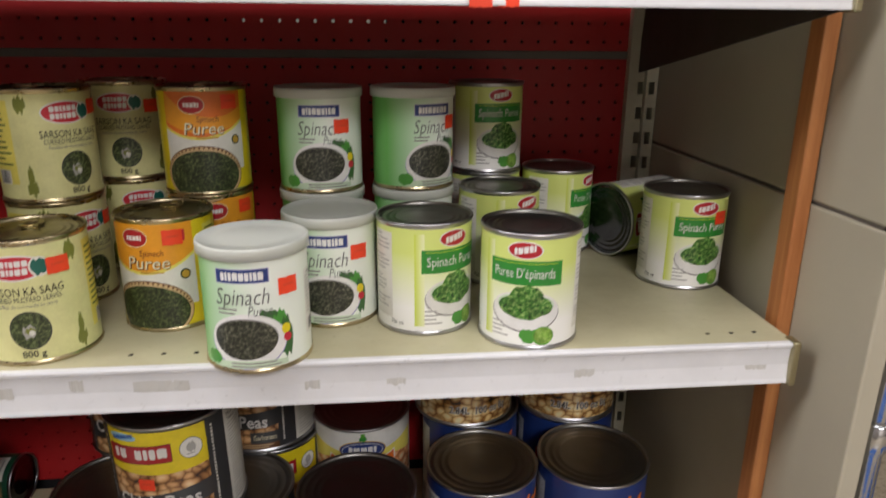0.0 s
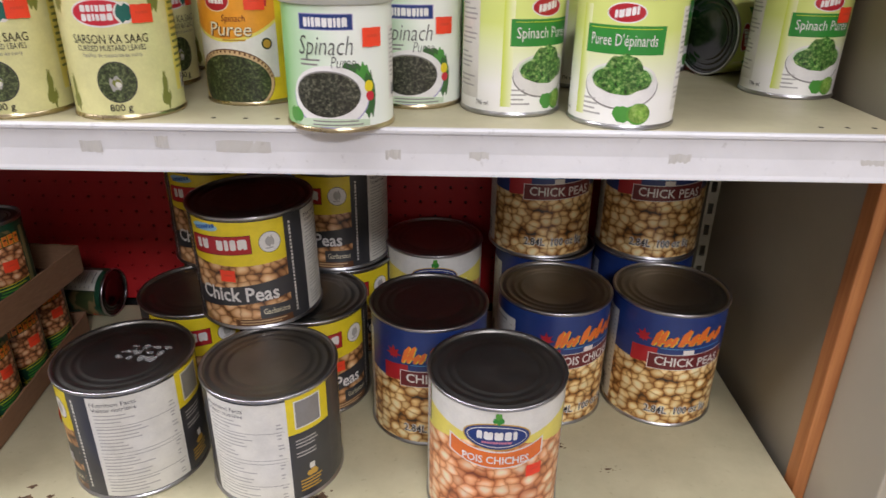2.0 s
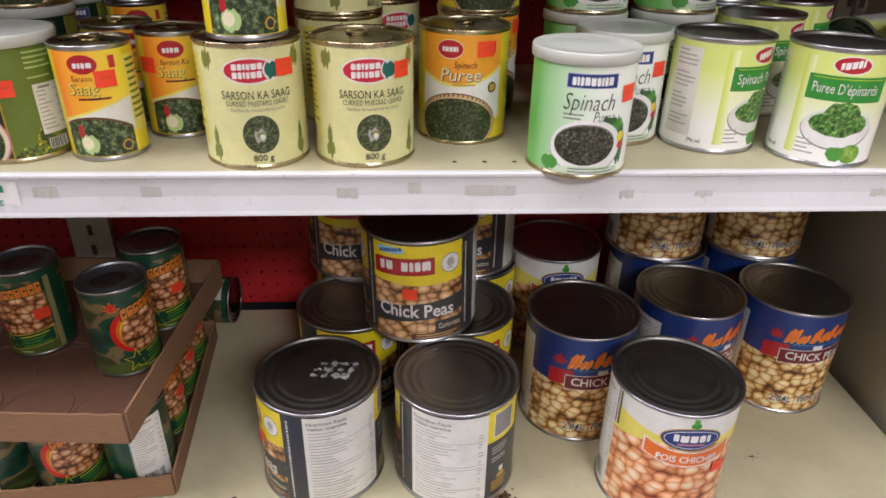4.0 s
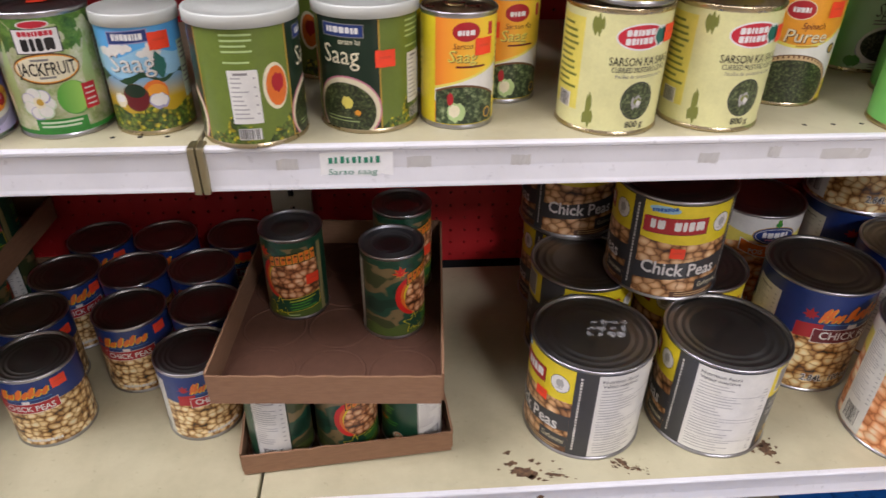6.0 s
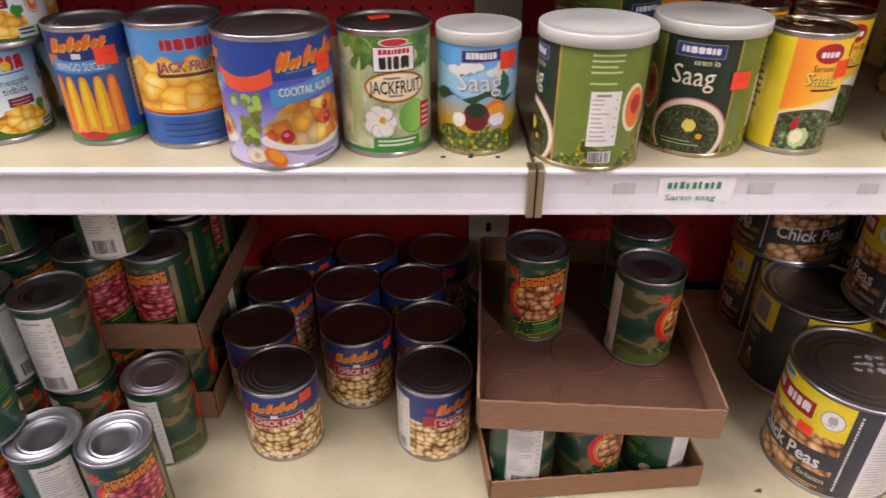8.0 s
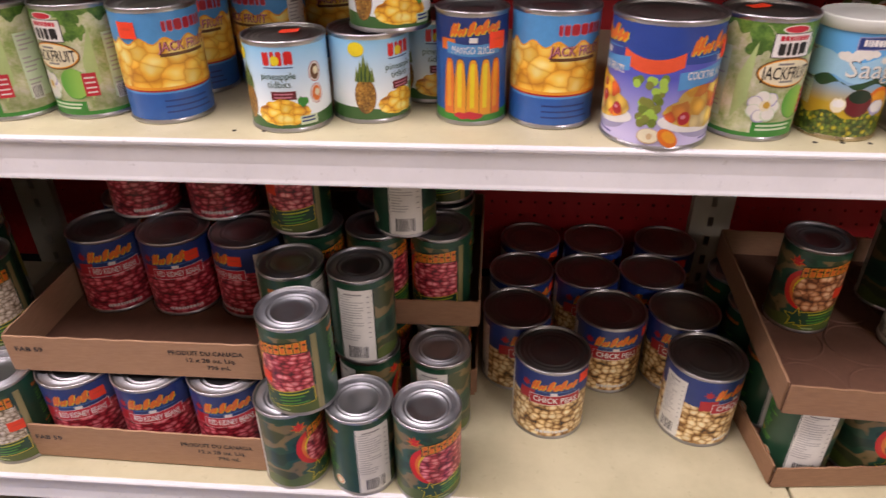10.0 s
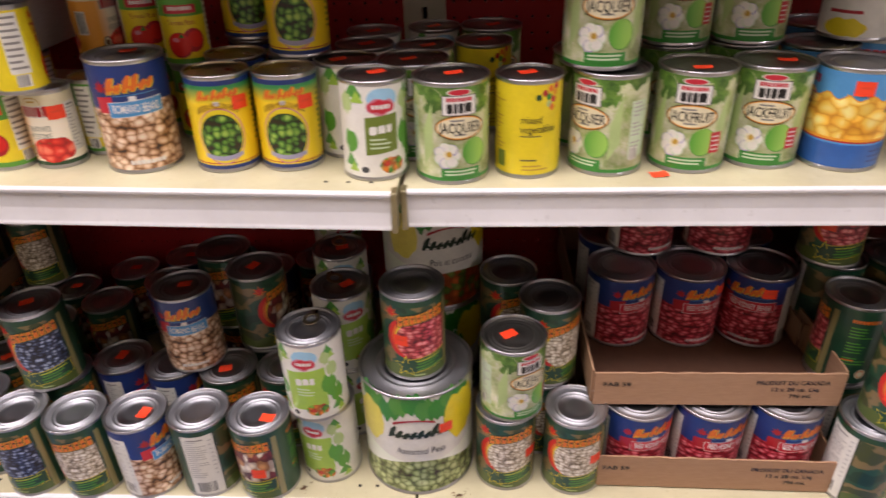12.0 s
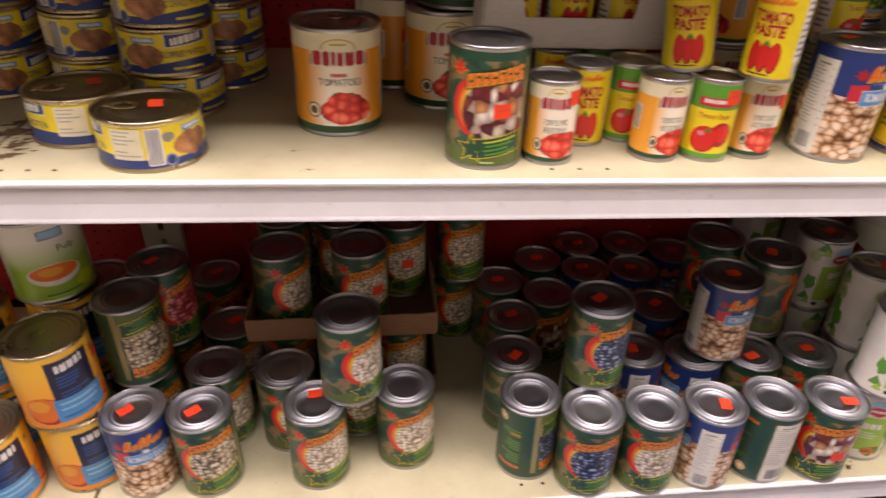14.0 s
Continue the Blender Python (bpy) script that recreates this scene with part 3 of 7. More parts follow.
def can_body(r, h, mat, n=44, beads=False):
    """The tin's wall with its rolled seams."""
    p = [(0.0, 0.003), (r * 0.9, 0.0035), (r * 0.955, 0.0), (r * 0.99, 0.0004), (r, 0.0012), (r, 0.0028), (r * 0.985, 0.0039), (r * 0.972, 0.0052)]
    if beads:
        p += [(r * (0.972 - 0.008 * (i % 2)), 0.012 + (h - 0.024) * i / 22) for i in range(23)]
    p += [(r * 0.972, h - 0.0058), (r * 0.985, h - 0.0044), (r, h - 0.0033), (r, h - 0.0012), (r * 0.99, h - 0.0002), (r * 0.965, h - 0.0002), (r * 0.95, h - 0.0014)]
    return mesh_of(lathe(p, n), "body", mat)


def can_lid(r, h, mat, n=44):
    """The sunk lid with its pressed rings; bright lids have one double ring round a smoother centre."""
    d = h - 0.0042
    if mat is TIN_LID:
        p = [(r * 0.951, h - 0.0012), (r * 0.935, d + 0.0004), (r * 0.9, d), (r * 0.74, d), (r * 0.715, d + 0.0012), (r * 0.685, d + 0.0012), (r * 0.66, d - 0.0004),
             (r * 0.625, d - 0.0004), (r * 0.6, d + 0.0008), (r * 0.575, d + 0.0008), (r * 0.545, d - 0.0008), (r * 0.3, d - 0.0007), (0.0, d - 0.0006)]
        me = mesh_of(lathe(p, n), "lid", mat, TIN_PANEL)
        for f in me.polygons:
            if f.center.xy.length < r * 0.55:
                f.material_index = 1
        return me
    p = [(r * 0.951, h - 0.0012), (r * 0.94, d), (r * 0.9, d - 0.0002), (r * 0.87, d + 0.0011), (r * 0.835, d + 0.001), (r * 0.81, d - 0.0002),
         (r * 0.74, d), (r * 0.715, d + 0.0008), (r * 0.69, d), (r * 0.62, d), (r * 0.6, d + 0.0007), (r * 0.57, d), (r * 0.3, d + 0.0001), (0.0, d + 0.0002)]
    return mesh_of(lathe(p, n), "lid", mat)


def ring_pull(r, h):
    """The opening tab riveted to an easy-open lid."""
    bm = bmesh.new()
    d = h - 0.0036
    for i in range(20):
        a0, a1 = 2 * math.pi * i / 20, 2 * math.pi * (i + 1) / 20
        quad = []
        for a, k in ((a0, 1.0), (a1, 1.0), (a1, 0.6), (a0, 0.6)):
            quad.append((0.011 * k * math.cos(a), r * 0.42 + 0.014 * k * math.sin(a), d + 0.0012))
        lo = [bm.verts.new(q) for q in quad]
        hi = [bm.verts.new((x, y, z + 0.0012)) for x, y, z in quad]
        bm.faces.new(hi)
        for j in range(4):
            bm.faces.new((lo[j], lo[(j + 1) % 4], hi[(j + 1) % 4], hi[j]))
    box(-0.005, 0.005, r * 0.42 + 0.009, r * 0.42 + 0.02, d + 0.0004, d + 0.0022, 0.0006, bm=bm)
    return mesh_of(bm, "ring_pull", GOLD)


def tub_cap(r, h):
    """A snap-on plastic lid over a can's top."""
    return mesh_of(lathe([(r * 1.0, h - 0.0085), (r * 1.025, h - 0.008), (r * 1.025, h + 0.001), (r * 1.012, h + 0.0025), (r * 0.975, h + 0.0025),
                          (r * 0.95, h + 0.001), (r * 0.6, h + 0.0008), (0, h + 0.0006)], 44), "plastic_cap", PLASTIC)


def sticker_side(r):
    sh = Sheet(r)
    sh.floor = 22
    w, h = 0.0188, 0.0155
    sh.strip(-w / 2, w / 2, lambda s: -h / 2 + 0.0002 * math.sin(s * 700), lambda s: h / 2 + 0.0002 * math.sin(s * 700), STICKER, 12)
    sh.bars(0, 0.0022, 0.011, 1, 0.0035, ink("sticker_print", "f04a28", 0.5), 0.7, 0)
    return sh.mesh("price_sticker")


def sticker_top():
    bm = bmesh.new()
    w, h, n = 0.0192, 0.0145, 8
    row = [[bm.verts.new((-w / 2 + w * i / n, s * h / 2 + 0.0005 * math.sin(i * 2.1), 0.0002 + 0.0012 * (i / n) ** 3)) for i in range(n + 1)] for s in (-1, 1)]
    for i in range(n):
        bm.faces.new((row[0][i], row[0][i + 1], row[1][i + 1], row[1][i]))
    return mesh_of(bm, "price_sticker", STICKER)


TOP_STICKER = sticker_top()
KINDS, SIDE_STICKERS = {}, {}


class Kind:
    """One sort of can: its meshes, made once and shared by every can of that sort."""

    def __init__(self, name, label, r, h, metal=None, lid=None, group="", tab=False, cap=False, beads=False, seed=1):
        metal, lid = metal or TIN, lid or TIN_LID
        self.name, self.label, self.r, self.h, self.group = name, label, r, h, group or name.replace("_", " ") + "s"
        n = 56 if r > 0.07 else 40
        self.meshes = [("body", can_body(r, h, metal, n, beads), "")]
        self.meshes.append(("lid", can_lid(r, h, lid, n), "pressed metal lid with rings"))
        if tab:
            self.meshes.append(("ring_pull", ring_pull(r, h), "metal ring pull"))
        if cap:
            self.meshes.append(("plastic_cap", tub_cap(r, h), "translucent white plastic cap"))
        self.sheet, self.words = Sheet(r * 0.974, seed, h), Words(r * 0.974, h)
        self.top, self.foot = h - 0.0075, 0.0065
        KINDS[name] = self

    def base(self, mat):
        w = math.pi * self.sheet.r
        self.sheet.strip(-w, w, self.foot, self.top, mat, 40)
        return self.sheet

    def finish(self):
        self.meshes.append(("label", self.sheet.mesh("label"), "printed paper label"))
        self.meshes += [("lettering", me, "") for me in self.words.made]


def fill(root, meshes):
    """Hang a can's parts on it: lettering on the label, the ring pull on the lid."""
    made = {}
    order = ("body", "lid", "ring_pull", "plastic_cap", "label", "lettering")
    for name, me, text in sorted(meshes, key=lambda q: order.index(q[0])):
        over = {"lettering": "label", "ring_pull": "lid"}.get(name)
        made[name] = part(name, me, None, made.get(over, root), text)


def can(kind, x, y, z, turn=0.0, side=None, top=None, lean=None, over=False, label=""):
    """Stand a can of that kind on its foot; side: (degrees round, height) of a price sticker on its label, top: (x, y, turn) of one on its lid."""
    k = KINDS[kind]
    rise, tilt = sag(x, z)
    z += rise
    m = pose(x, y, z, 0, tilt, 0) @ pose(0, 0, 0, 0, 0, turn)
    if lean:
        m = pose(x, y, z, lean[0], lean[1], 0) @ pose(0, 0, 0, 0, 0, turn)
    if over:
        m = pose(x, y, z + k.h, 180, 0, 0) @ pose(0, 0, 0, 0, 0, 180 - turn)
    root = thing(k.name, m, label or k.label, "can", k.group)
    fill(root, k.meshes)
    if over:
        part("base", k.meshes[1][1], None, root, "pressed metal base with rings").matrix_local = pose(0, 0, k.h - 0.0018, 180)
    if side:
        if k.r not in SIDE_STICKERS:
            SIDE_STICKERS[k.r] = sticker_side(k.r * 0.974)
        ob = part("price_sticker", SIDE_STICKERS[k.r], None, root, "orange price sticker")
        ob.matrix_local = pose(0, 0, side[1] * k.h, 0, 0, side[0])
    if top:
        ob = part("price_sticker", TOP_STICKER, None, root, "orange price sticker")
        ob.matrix_local = pose(top[0] * k.r, top[1] * k.r, k.h - 0.0034 + 0.0004, 0, 0, top[2])
    return root


# ---- label inks and printed pictures ----
INK = {n: ink(n + "_ink", h) for n, h in dict(
    navy="203a7c", blue="2660ad", sky="4d9bd6", paleblue="9ed2ee", red="b5202a", maroon="6e1820", crimson="d02b3c", orange="ee7a26", amber="f4a62a",
    yellow="f2dc1e", lemon="f3e56a", paleyellow="e9e7a6", lime="c4d62f", green="2f8f33", leaf="57a334", forest="1f4a2a", bottle="15301e", olive="6f8430",
    moss="82893c", teal="1d6a5e", pinkish="d7889a", lilac="a9a6cc", violet="5b54a0", tan="d9b98a", brown="6b4526", slate="3c3d40", offwhite="ecebe2",
    cream="efe7c4", mint="cfe3c4", palegreen="b9d28c", gold="c9a13a", grass="4f9b3c", freshlime="a4cc4e", farmgreen="1a4a33", fern="56692e", scarlet="e0261c", ash="565c56", herb="3c6b34", navynight="1c2140", royal="24479c", vermilion="ee5a30").items()}
FAINT = ink("faint_ink", "b4b3ae")
CHICKPEA = beans("chickpea_print", "fff0c4", "f0d090", "a87838", 0.0105, 1.35, "2c1a0a")
CHICKPEA_BIG = beans("large_chickpea_print", "fff0bc", "f2d08a", "b27a34", 0.015, 1.35, "2c1a0a")
CHICKPEA_ORANGE = beans("orange_chickpea_print", "ffe4be", "fabb84", "d8864c", 0.017, 1.35, "8a4a22", 0.65)
CHICKPEA_BROWN = beans("brown_chickpea_print", "f4c69a", "d6935e", "8a5230", 0.0105)
GARBANZO = beans("garbanzo_print", "f2cc9c", "dba870", "9a6a3c", 0.0155)
KIDNEY = beans("kidney_bean_print", "f49a9c", "d8525c", "9a2636", 0.0105, 2.0, "4c0e18")
KIDNEY_BIG = beans("large_kidney_bean_print", "f08a92", "cc3c4a", "90202f", 0.0115, 2.1, "5a101c")
WHITE_BEAN = beans("white_bean_print", "f4efe2", "e2d9c6", "b0a48e", 0.0072, 1.45, "5c5040")
BLACK_BEAN = beans("black_bean_print", "9fb0d0", "3c4c74", "182038", 0.0075, 1.5, "0c0e16")
EYED_BEAN = beans("black_eyed_bean_print", "e6decb", "cabd9f", "6a604e", 0.0075, 1.4)
PINTO = beans("romano_bean_print", "f7e2cc", "e4bf9c", "a4744c", 0.0108)
MIXED_BEAN = patches("mixed_bean_print", ["7a2a2e", "e9dcc4", "5b1f2c", "c98f5a", "efe6d6", "8d3a34"], 95)
PEAS = beans("pea_print", "a2c858", "5c9636", "1a3810", 0.0085, 1.0)
PEAS_PALE = beans("pale_pea_print", "c3cf96", "9db070", "66783f", 0.0105, 1.0)
SPINACH = greens("spinach_print", "8d8c78", "3a3d30", "14150f", 300)
SARSON = greens("mustard_leaf_print", "93a06c", "4a5734", "1a2014", 330)
PARSLEY = greens("chopped_leaf_print", "c4e08c", "4a8a30", "0a2408", 210)
BOWLDARK = greens("curry_print", "7c8658", "33401f", "10160b", 330)
FRUIT = patches("fruit_cocktail_print", ["fbc23a", "f6982c", "fbdc6a", "f9d052", "f3a03a", "ee6a30", "fbe9a0"], 75)
TOMATO = beans("tomato_print", "ff8468", "ee3c2c", "cc2018", 0.013, 1.2, "a01410", 0.8)
VEG = patches("mixed_vegetable_print", ["4f9a2c", "e5852a", "7db53a", "d5402a", "eddc8a"], 150)
CARROT = patches("peas_and_carrots_print", ["5f7a30", "c8602a", "7a8f40", "b8501e"], 90)
FLOWERS = patches("mustard_flower_print", ["c8c22a", "4c6a24", "6f8430", "7c8f34", "3c5a22", "5f7a2c"], 300)
PINEAPPLE = beans("pineapple_chunk_print", "ffec8c", "fcd246", "f0b02a", 0.011, 1.5, "b06a14", 0.75)
JACKPULP = beans("jackfruit_pulp_print", "ffea90", "fdd65c", "f5b838", 0.019, 1.5, "dc9a28", 0.85)
LIGHTS_GREEN = side_blend("spinach_puree_paper", "6cb85a", "eaf0e4", -0.058, 0.012)
FARM_PAPER = camouflage("camouflage_paper", ["163a2b", "204c38", "7d6b46", "3e4828"], 17)
CURRY = greens("saag_curry_print", "a9b884", "3c5230", "101a0e", 170)
FOLIAGE = greens("foliage_print", "8fb552", "5c8c34", "335c20", 60)
BAMBOO = side_streaks("bamboo_print", "6a6a3c", "a89a68", 260)
BRUSSELS = greens("brussels_sprout_print", "b9d67a", "8fbc4a", "5d9030", 200)
PINE_SKIN = greens("pineapple_skin_print", "e0b458", "b07c30", "6a4418", 420)
MEAT = greens("corned_meat_print", "d8a070", "b87a4c", "8a5230", 90)
JACK_PAPER = greens("leafy_green_paper", "f4f1dc", "d2dba4", "9cbd62", 48)
SAAG_ORANGE = side_blend("saag_orange_paper", "f08a24", "f4da3a", -0.03, 0.026)
MEADOW = blend_ink("meadow_paper", "b99a1e", "58a7dc", 0.035, 0.06)
PEA_PAPER = blend_ink("pigeon_pea_paper", "f0cf1c", "2e8a4a", 0.078, 0.094)
WHITE_TOP = blend_ink("white_tub_paper", "f1f0ea", "dfe8d0", 0.03, 0.09)


def nutrition(k, s, z, w, h, code=True):
    """White panel of small print, with a price code at its foot."""
    k.sheet.rect(s, z, w, h, INK["offwhite"])
    foot = z - h * (0.22 if code else 0.46)
    top = z + h * 0.45
    n = max(3, int((top - foot) / 0.0036))
    k.sheet.bars(s, top, w * 0.62, 1, 0.0032, GREY, 0.6, 0.3)
    for i in range(1, n):
        zz = top - i * (top - foot) / n
        k.sheet.bars(s - w * 0.09, zz, w * 0.66, 1, 0.003, FAINT, 0.4, 0.6)
        if i % 2:
            k.sheet.bars(s + w * 0.38, zz, w * 0.1, 1, 0.003, FAINT, 0.5, 0.4)
    if code:
        k.sheet.stripes(s, z - h * 0.37, w * 0.6, h * 0.17, 11, INK["slate"])


def small_print(k, s, z, w, n, mat, pitch=0.0042):
    """Short ragged rows of fine print."""
    for i in range(n):
        if i % 5 != 4:
            k.sheet.bars(s, z - i * pitch, w, 1, pitch, mat, 0.36, 0.55)


def leaf(sh, s, z, d, mat):
    """A pointed leaf shape in plain colour."""
    for t, w in ((-0.6, 0.5), (0.0, 0.75), (0.6, 0.5)):
        sh.strip(s - d * w / 2, s + d * w / 2, z - d * 0.1, lambda q, t=t, w=w: z + d * (0.45 + 0.12 * math.cos(t)) * (1 - abs(q - s) / (d * w / 2 + 1e-6)) + d * t * 0.1, mat, 4)


def spinach_puree(name="spinach_puree_can"):
    k = Kind(name, "spinach puree can with pale green label and white plastic cap", 0.0492, 0.114, GOLD, TIN_LID, "spinach puree cans", cap=True, seed=3)
    sh = k.base(LIGHTS_GREEN)
    for s in (0.0, 0.155):
        sh.rect(s, 0.0905, 0.047, 0.0125, INK["lilac"]).rect(s, 0.0905, 0.0455, 0.0112, INK["navy"])
        sh.mark(s, 0.0865, 0.038, 0.0075, WHITE, 9)
        k.words.add("Spinach", s - 0.001, 0.0655, 0.0155, INK["ash"], 0.047, 0.25, -0.008)
        k.words.add("Puree", s + 0.014, 0.0555, 0.0095, INK["ash"], 0.021, 0.25, -0.008)
        sh.bars(s - 0.014, 0.062, 0.02, 2, 0.0036, GREY, 0.4)
        sh.blob(s + 0.021, 0.053, 0.020, 0.012, INK["herb"], 0.5).blob(s + 0.031, 0.046, 0.015, 0.022, INK["grass"], 0.5).blob(s + 0.036, 0.032, 0.014, 0.036, INK["herb"], 0.5)
        sh.oval(s + 0.001, 0.0315, 0.0705, 0.0505, INK["lilac"]).oval(s + 0.001, 0.0325, 0.0695, 0.0495, WHITE)
        sh.oval(s - 0.001, 0.0345, 0.0585, 0.0375, GREY).oval(s - 0.001, 0.0338, 0.0575, 0.0365, SPINACH)
        sh.strip(s - 0.03, s + 0.036, lambda q: 0.0075, lambda q: 0.0145 - 1.5 * (q - s) ** 2, INK["mint"]).bars(s + 0.008, 0.0128, 0.046, 2, 0.003, GREY, 0.4, 0.2)
        sh.oval(s + 0.036, 0.04, 0.0085, 0.0095, INK["yellow"]).oval(s + 0.037, 0.032, 0.008, 0.008, INK["crimson"])
        sh.blob(s - 0.034, 0.0155, 0.018, 0.013, INK["grass"])
    nutrition(k, 0.078, 0.055, 0.03, 0.06)
    k.finish()


def mustard_saag():
    k = Kind("mustard_leaf_can", "pale yellow can of curried mustard leaves", 0.0505, 0.118, GOLD, GOLD_LID, "mustard leaf cans", tab=True, seed=5)
    sh = k.base(INK["paleyellow"])
    for s in (0.0, 0.155):
        sh.oval(s - 0.004, 0.0915, 0.05, 0.023, WHITE).oval(s - 0.004, 0.0915, 0.047, 0.02, INK["crimson"])
        sh.oval(s + 0.0155, 0.0915, 0.017, 0.0175, INK["offwhite"]).blob(s + 0.0155, 0.0915, 0.014, 0.014, INK["teal"])
        sh.mark(s - 0.0065, 0.0925, 0.028, 0.0055, WHITE, 6, 0.03).mark(s - 0.007, 0.0852, 0.027, 0.0058, WHITE, 6, 0.03)
        k.words.add("SARSON KA SAAG", s, 0.0672, 0.0075, BLACK, 0.064)
        k.words.add("CURRIED MUSTARD LEAVES", s, 0.0612, 0.0048, INK["slate"], 0.058)
        k.words.add("Feuilles de moutarde au curry", s, 0.0562, 0.0034, GREY, 0.05)
        sh.oval(s, 0.035, 0.034, 0.035, INK["slate"]).oval(s, 0.035, 0.032, 0.033, SARSON)
        sh.blob(s - 0.001, 0.034, 0.011, 0.012, FAINT, 0.5).blob(s, 0.0345, 0.0085, 0.006, INK["moss"], 0.5).blob(s + 0.001, 0.033, 0.005, 0.005, INK["offwhite"], 0.4)
        k.words.add("800 g", s, 0.0105, 0.0062, BLACK, 0.019, bold=0.01)
        for q in (s - 0.046, s + 0.043):
            sh.blob(q, 0.018, 0.011, 0.016, INK["moss"], 0.6).blob(q, 0.03, 0.006, 0.02, INK["moss"], 0.6).blob(q, 0.1, 0.012, 0.016, INK["moss"], 0.6)
    for s in (0.077, -0.077):
        sh.rect(s, 0.063, 0.036, 0.082, INK["lemon"]).bars(s, 0.098, 0.03, 11, 0.0055, INK["moss"], 0.4)
        sh.rect(s, 0.029, 0.018, 0.014, WHITE).stripes(s, 0.029, 0.016, 0.013, 9, BLACK)
    k.finish()


def spinach_puree_orange(name, base):
    k = Kind(name, "spinach puree can with yellow and orange label", 0.049, 0.118, GOLD, GOLD_LID, "orange spinach puree cans", tab=True, seed=7)
    sh = k.base(INK["yellow"])
    for s in (0.0, 0.15):
        sh.strip(s - 0.045, s + 0.045, lambda q: 0.03, 0.1105, base)
        sh.strip(s - 0.045, s + 0.045, lambda q: 0.068 + 6 * (q - s) ** 2, lambda q: 0.084 + 9 * (q - s - 0.01) ** 2, INK["amber"])
        sh.strip(s - 0.045, s + 0.045, lambda q: 0.03, lambda q: 0.064 + 7 * (q - s + 0.005) ** 2, INK["lemon"])
        sh.strip(s - 0.045, s + 0.045, lambda q: 0.028, lambda q: 0.061 + 7 * (q - s + 0.005) ** 2, INK["offwhite"])
        sh.oval(s - 0.012, 0.097, 0.028, 0.0185, INK["cream"]).oval(s - 0.012, 0.097, 0.0265, 0.017, INK["red"]).mark(s - 0.012, 0.0945, 0.017, 0.005, WHITE, 5)
        k.words.add("Spinach", s + 0.004, 0.0795, 0.0062, INK["maroon"], 0.023, 0.15)
        k.words.add("Puree", s, 0.0665, 0.0125, INK["brown"], 0.042, 0.15, 0.02)
        k.words.add("Puree", s - 0.0006, 0.0669, 0.0125, INK["cream"], 0.042, 0.15, lift=0.0185)
        sh.bars(s + 0.004, 0.0638, 0.026, 1, 0.0035, INK["gold"])
        sh.oval(s - 0.005, 0.0245, 0.088, 0.061, INK["brown"]).oval(s - 0.005, 0.0243, 0.0865, 0.059, INK["tan"])
        for i in range(24):
            a = math.pi * (0.06 + 0.88 * i / 23)
            sh.oval(s - 0.005 + 0.0415 * math.cos(a), 0.0243 + 0.0283 * math.sin(a), 0.0022, 0.0024, INK["brown"], 0, 6)
        sh.oval(s - 0.005, 0.0235, 0.0805, 0.0525, BOWLDARK)
        sh.oval(s + 0.034, 0.0595, 0.0105, 0.0105, INK["bottle"]).oval(s + 0.034, 0.0595, 0.0075, 0.0075, INK["gold"])
        sh.rect(s + 0.034, 0.098, 0.006, 0.011, INK["crimson"])
    for s in (0.075, -0.075):
        sh.rect(s, 0.058, 0.034, 0.092, INK["lemon"])
        small_print(k, s, 0.1, 0.028, 18, INK["moss"])
    k.finish()


def chopped_spinach(name, word):
    k = Kind(name, "spinach puree can with lime, white and green label", 0.0505, 0.1165, TIN, DULL_SHADED_LID, "lime spinach puree cans", seed=9)
    sh = k.base(blend_ink("lime_paper_" + name, "f0f0ea", "d2de7c", 0.03, 0.085))
    for s in (0.0, 0.157):
        sh.strip(s - 0.041, s - 0.031, 0.012, 0.104, side_blend("lime_edge_" + name, "c6d544", "e6eabc", s - 0.041, s - 0.031)) if s == 0 else None
        sh.oval(s + 0.001, 0.0985, 0.034, 0.0165, WHITE).oval(s + 0.001, 0.0985, 0.0315, 0.0145, INK["red"]).mark(s + 0.001, 0.0955, 0.021, 0.0068, WHITE, 5, 0.2)
        sh.strip(s - 0.034, s + 0.038, 0.0655, 0.0885, INK["green"]).strip(s - 0.03, s + 0.034, 0.0858, 0.0864, INK["lime"])
        k.words.add(word, s + 0.001, 0.0725, 0.0098, WHITE, 0.059)
        sh.oval(s + 0.003, 0.0395, 0.0675, 0.0395, GREY).oval(s + 0.003, 0.0405, 0.066, 0.0385, WHITE)
        sh.oval(s + 0.003, 0.0465, 0.061, 0.026, INK["offwhite"]).oval(s + 0.003, 0.0462, 0.056, 0.023, INK["mint"])
        sh.blob(s + 0.003, 0.0445, 0.054, 0.023, PARSLEY, 0.15).blob(s + 0.004, 0.053, 0.034, 0.025, PARSLEY, 0.25)
        sh.blob(s + 0.009, 0.0165, 0.022, 0.014, INK["grass"], 0.35).oval(s + 0.0215, 0.0165, 0.0215, 0.0185, INK["leaf"]).oval(s + 0.022, 0.017, 0.0195, 0.0165, BRUSSELS)
        small_print(k, s - 0.021, 0.028, 0.02, 4, FAINT, 0.0042)
    for s in (0.075, -0.082):
        sh.rect(s, 0.06, 0.032, 0.086, INK["offwhite"])
        small_print(k, s, 0.1, 0.026, 18, FAINT)
    k.words.add("796 ml", -0.06, 0.012, 0.0042, BLACK, 0.014)
    k.finish()


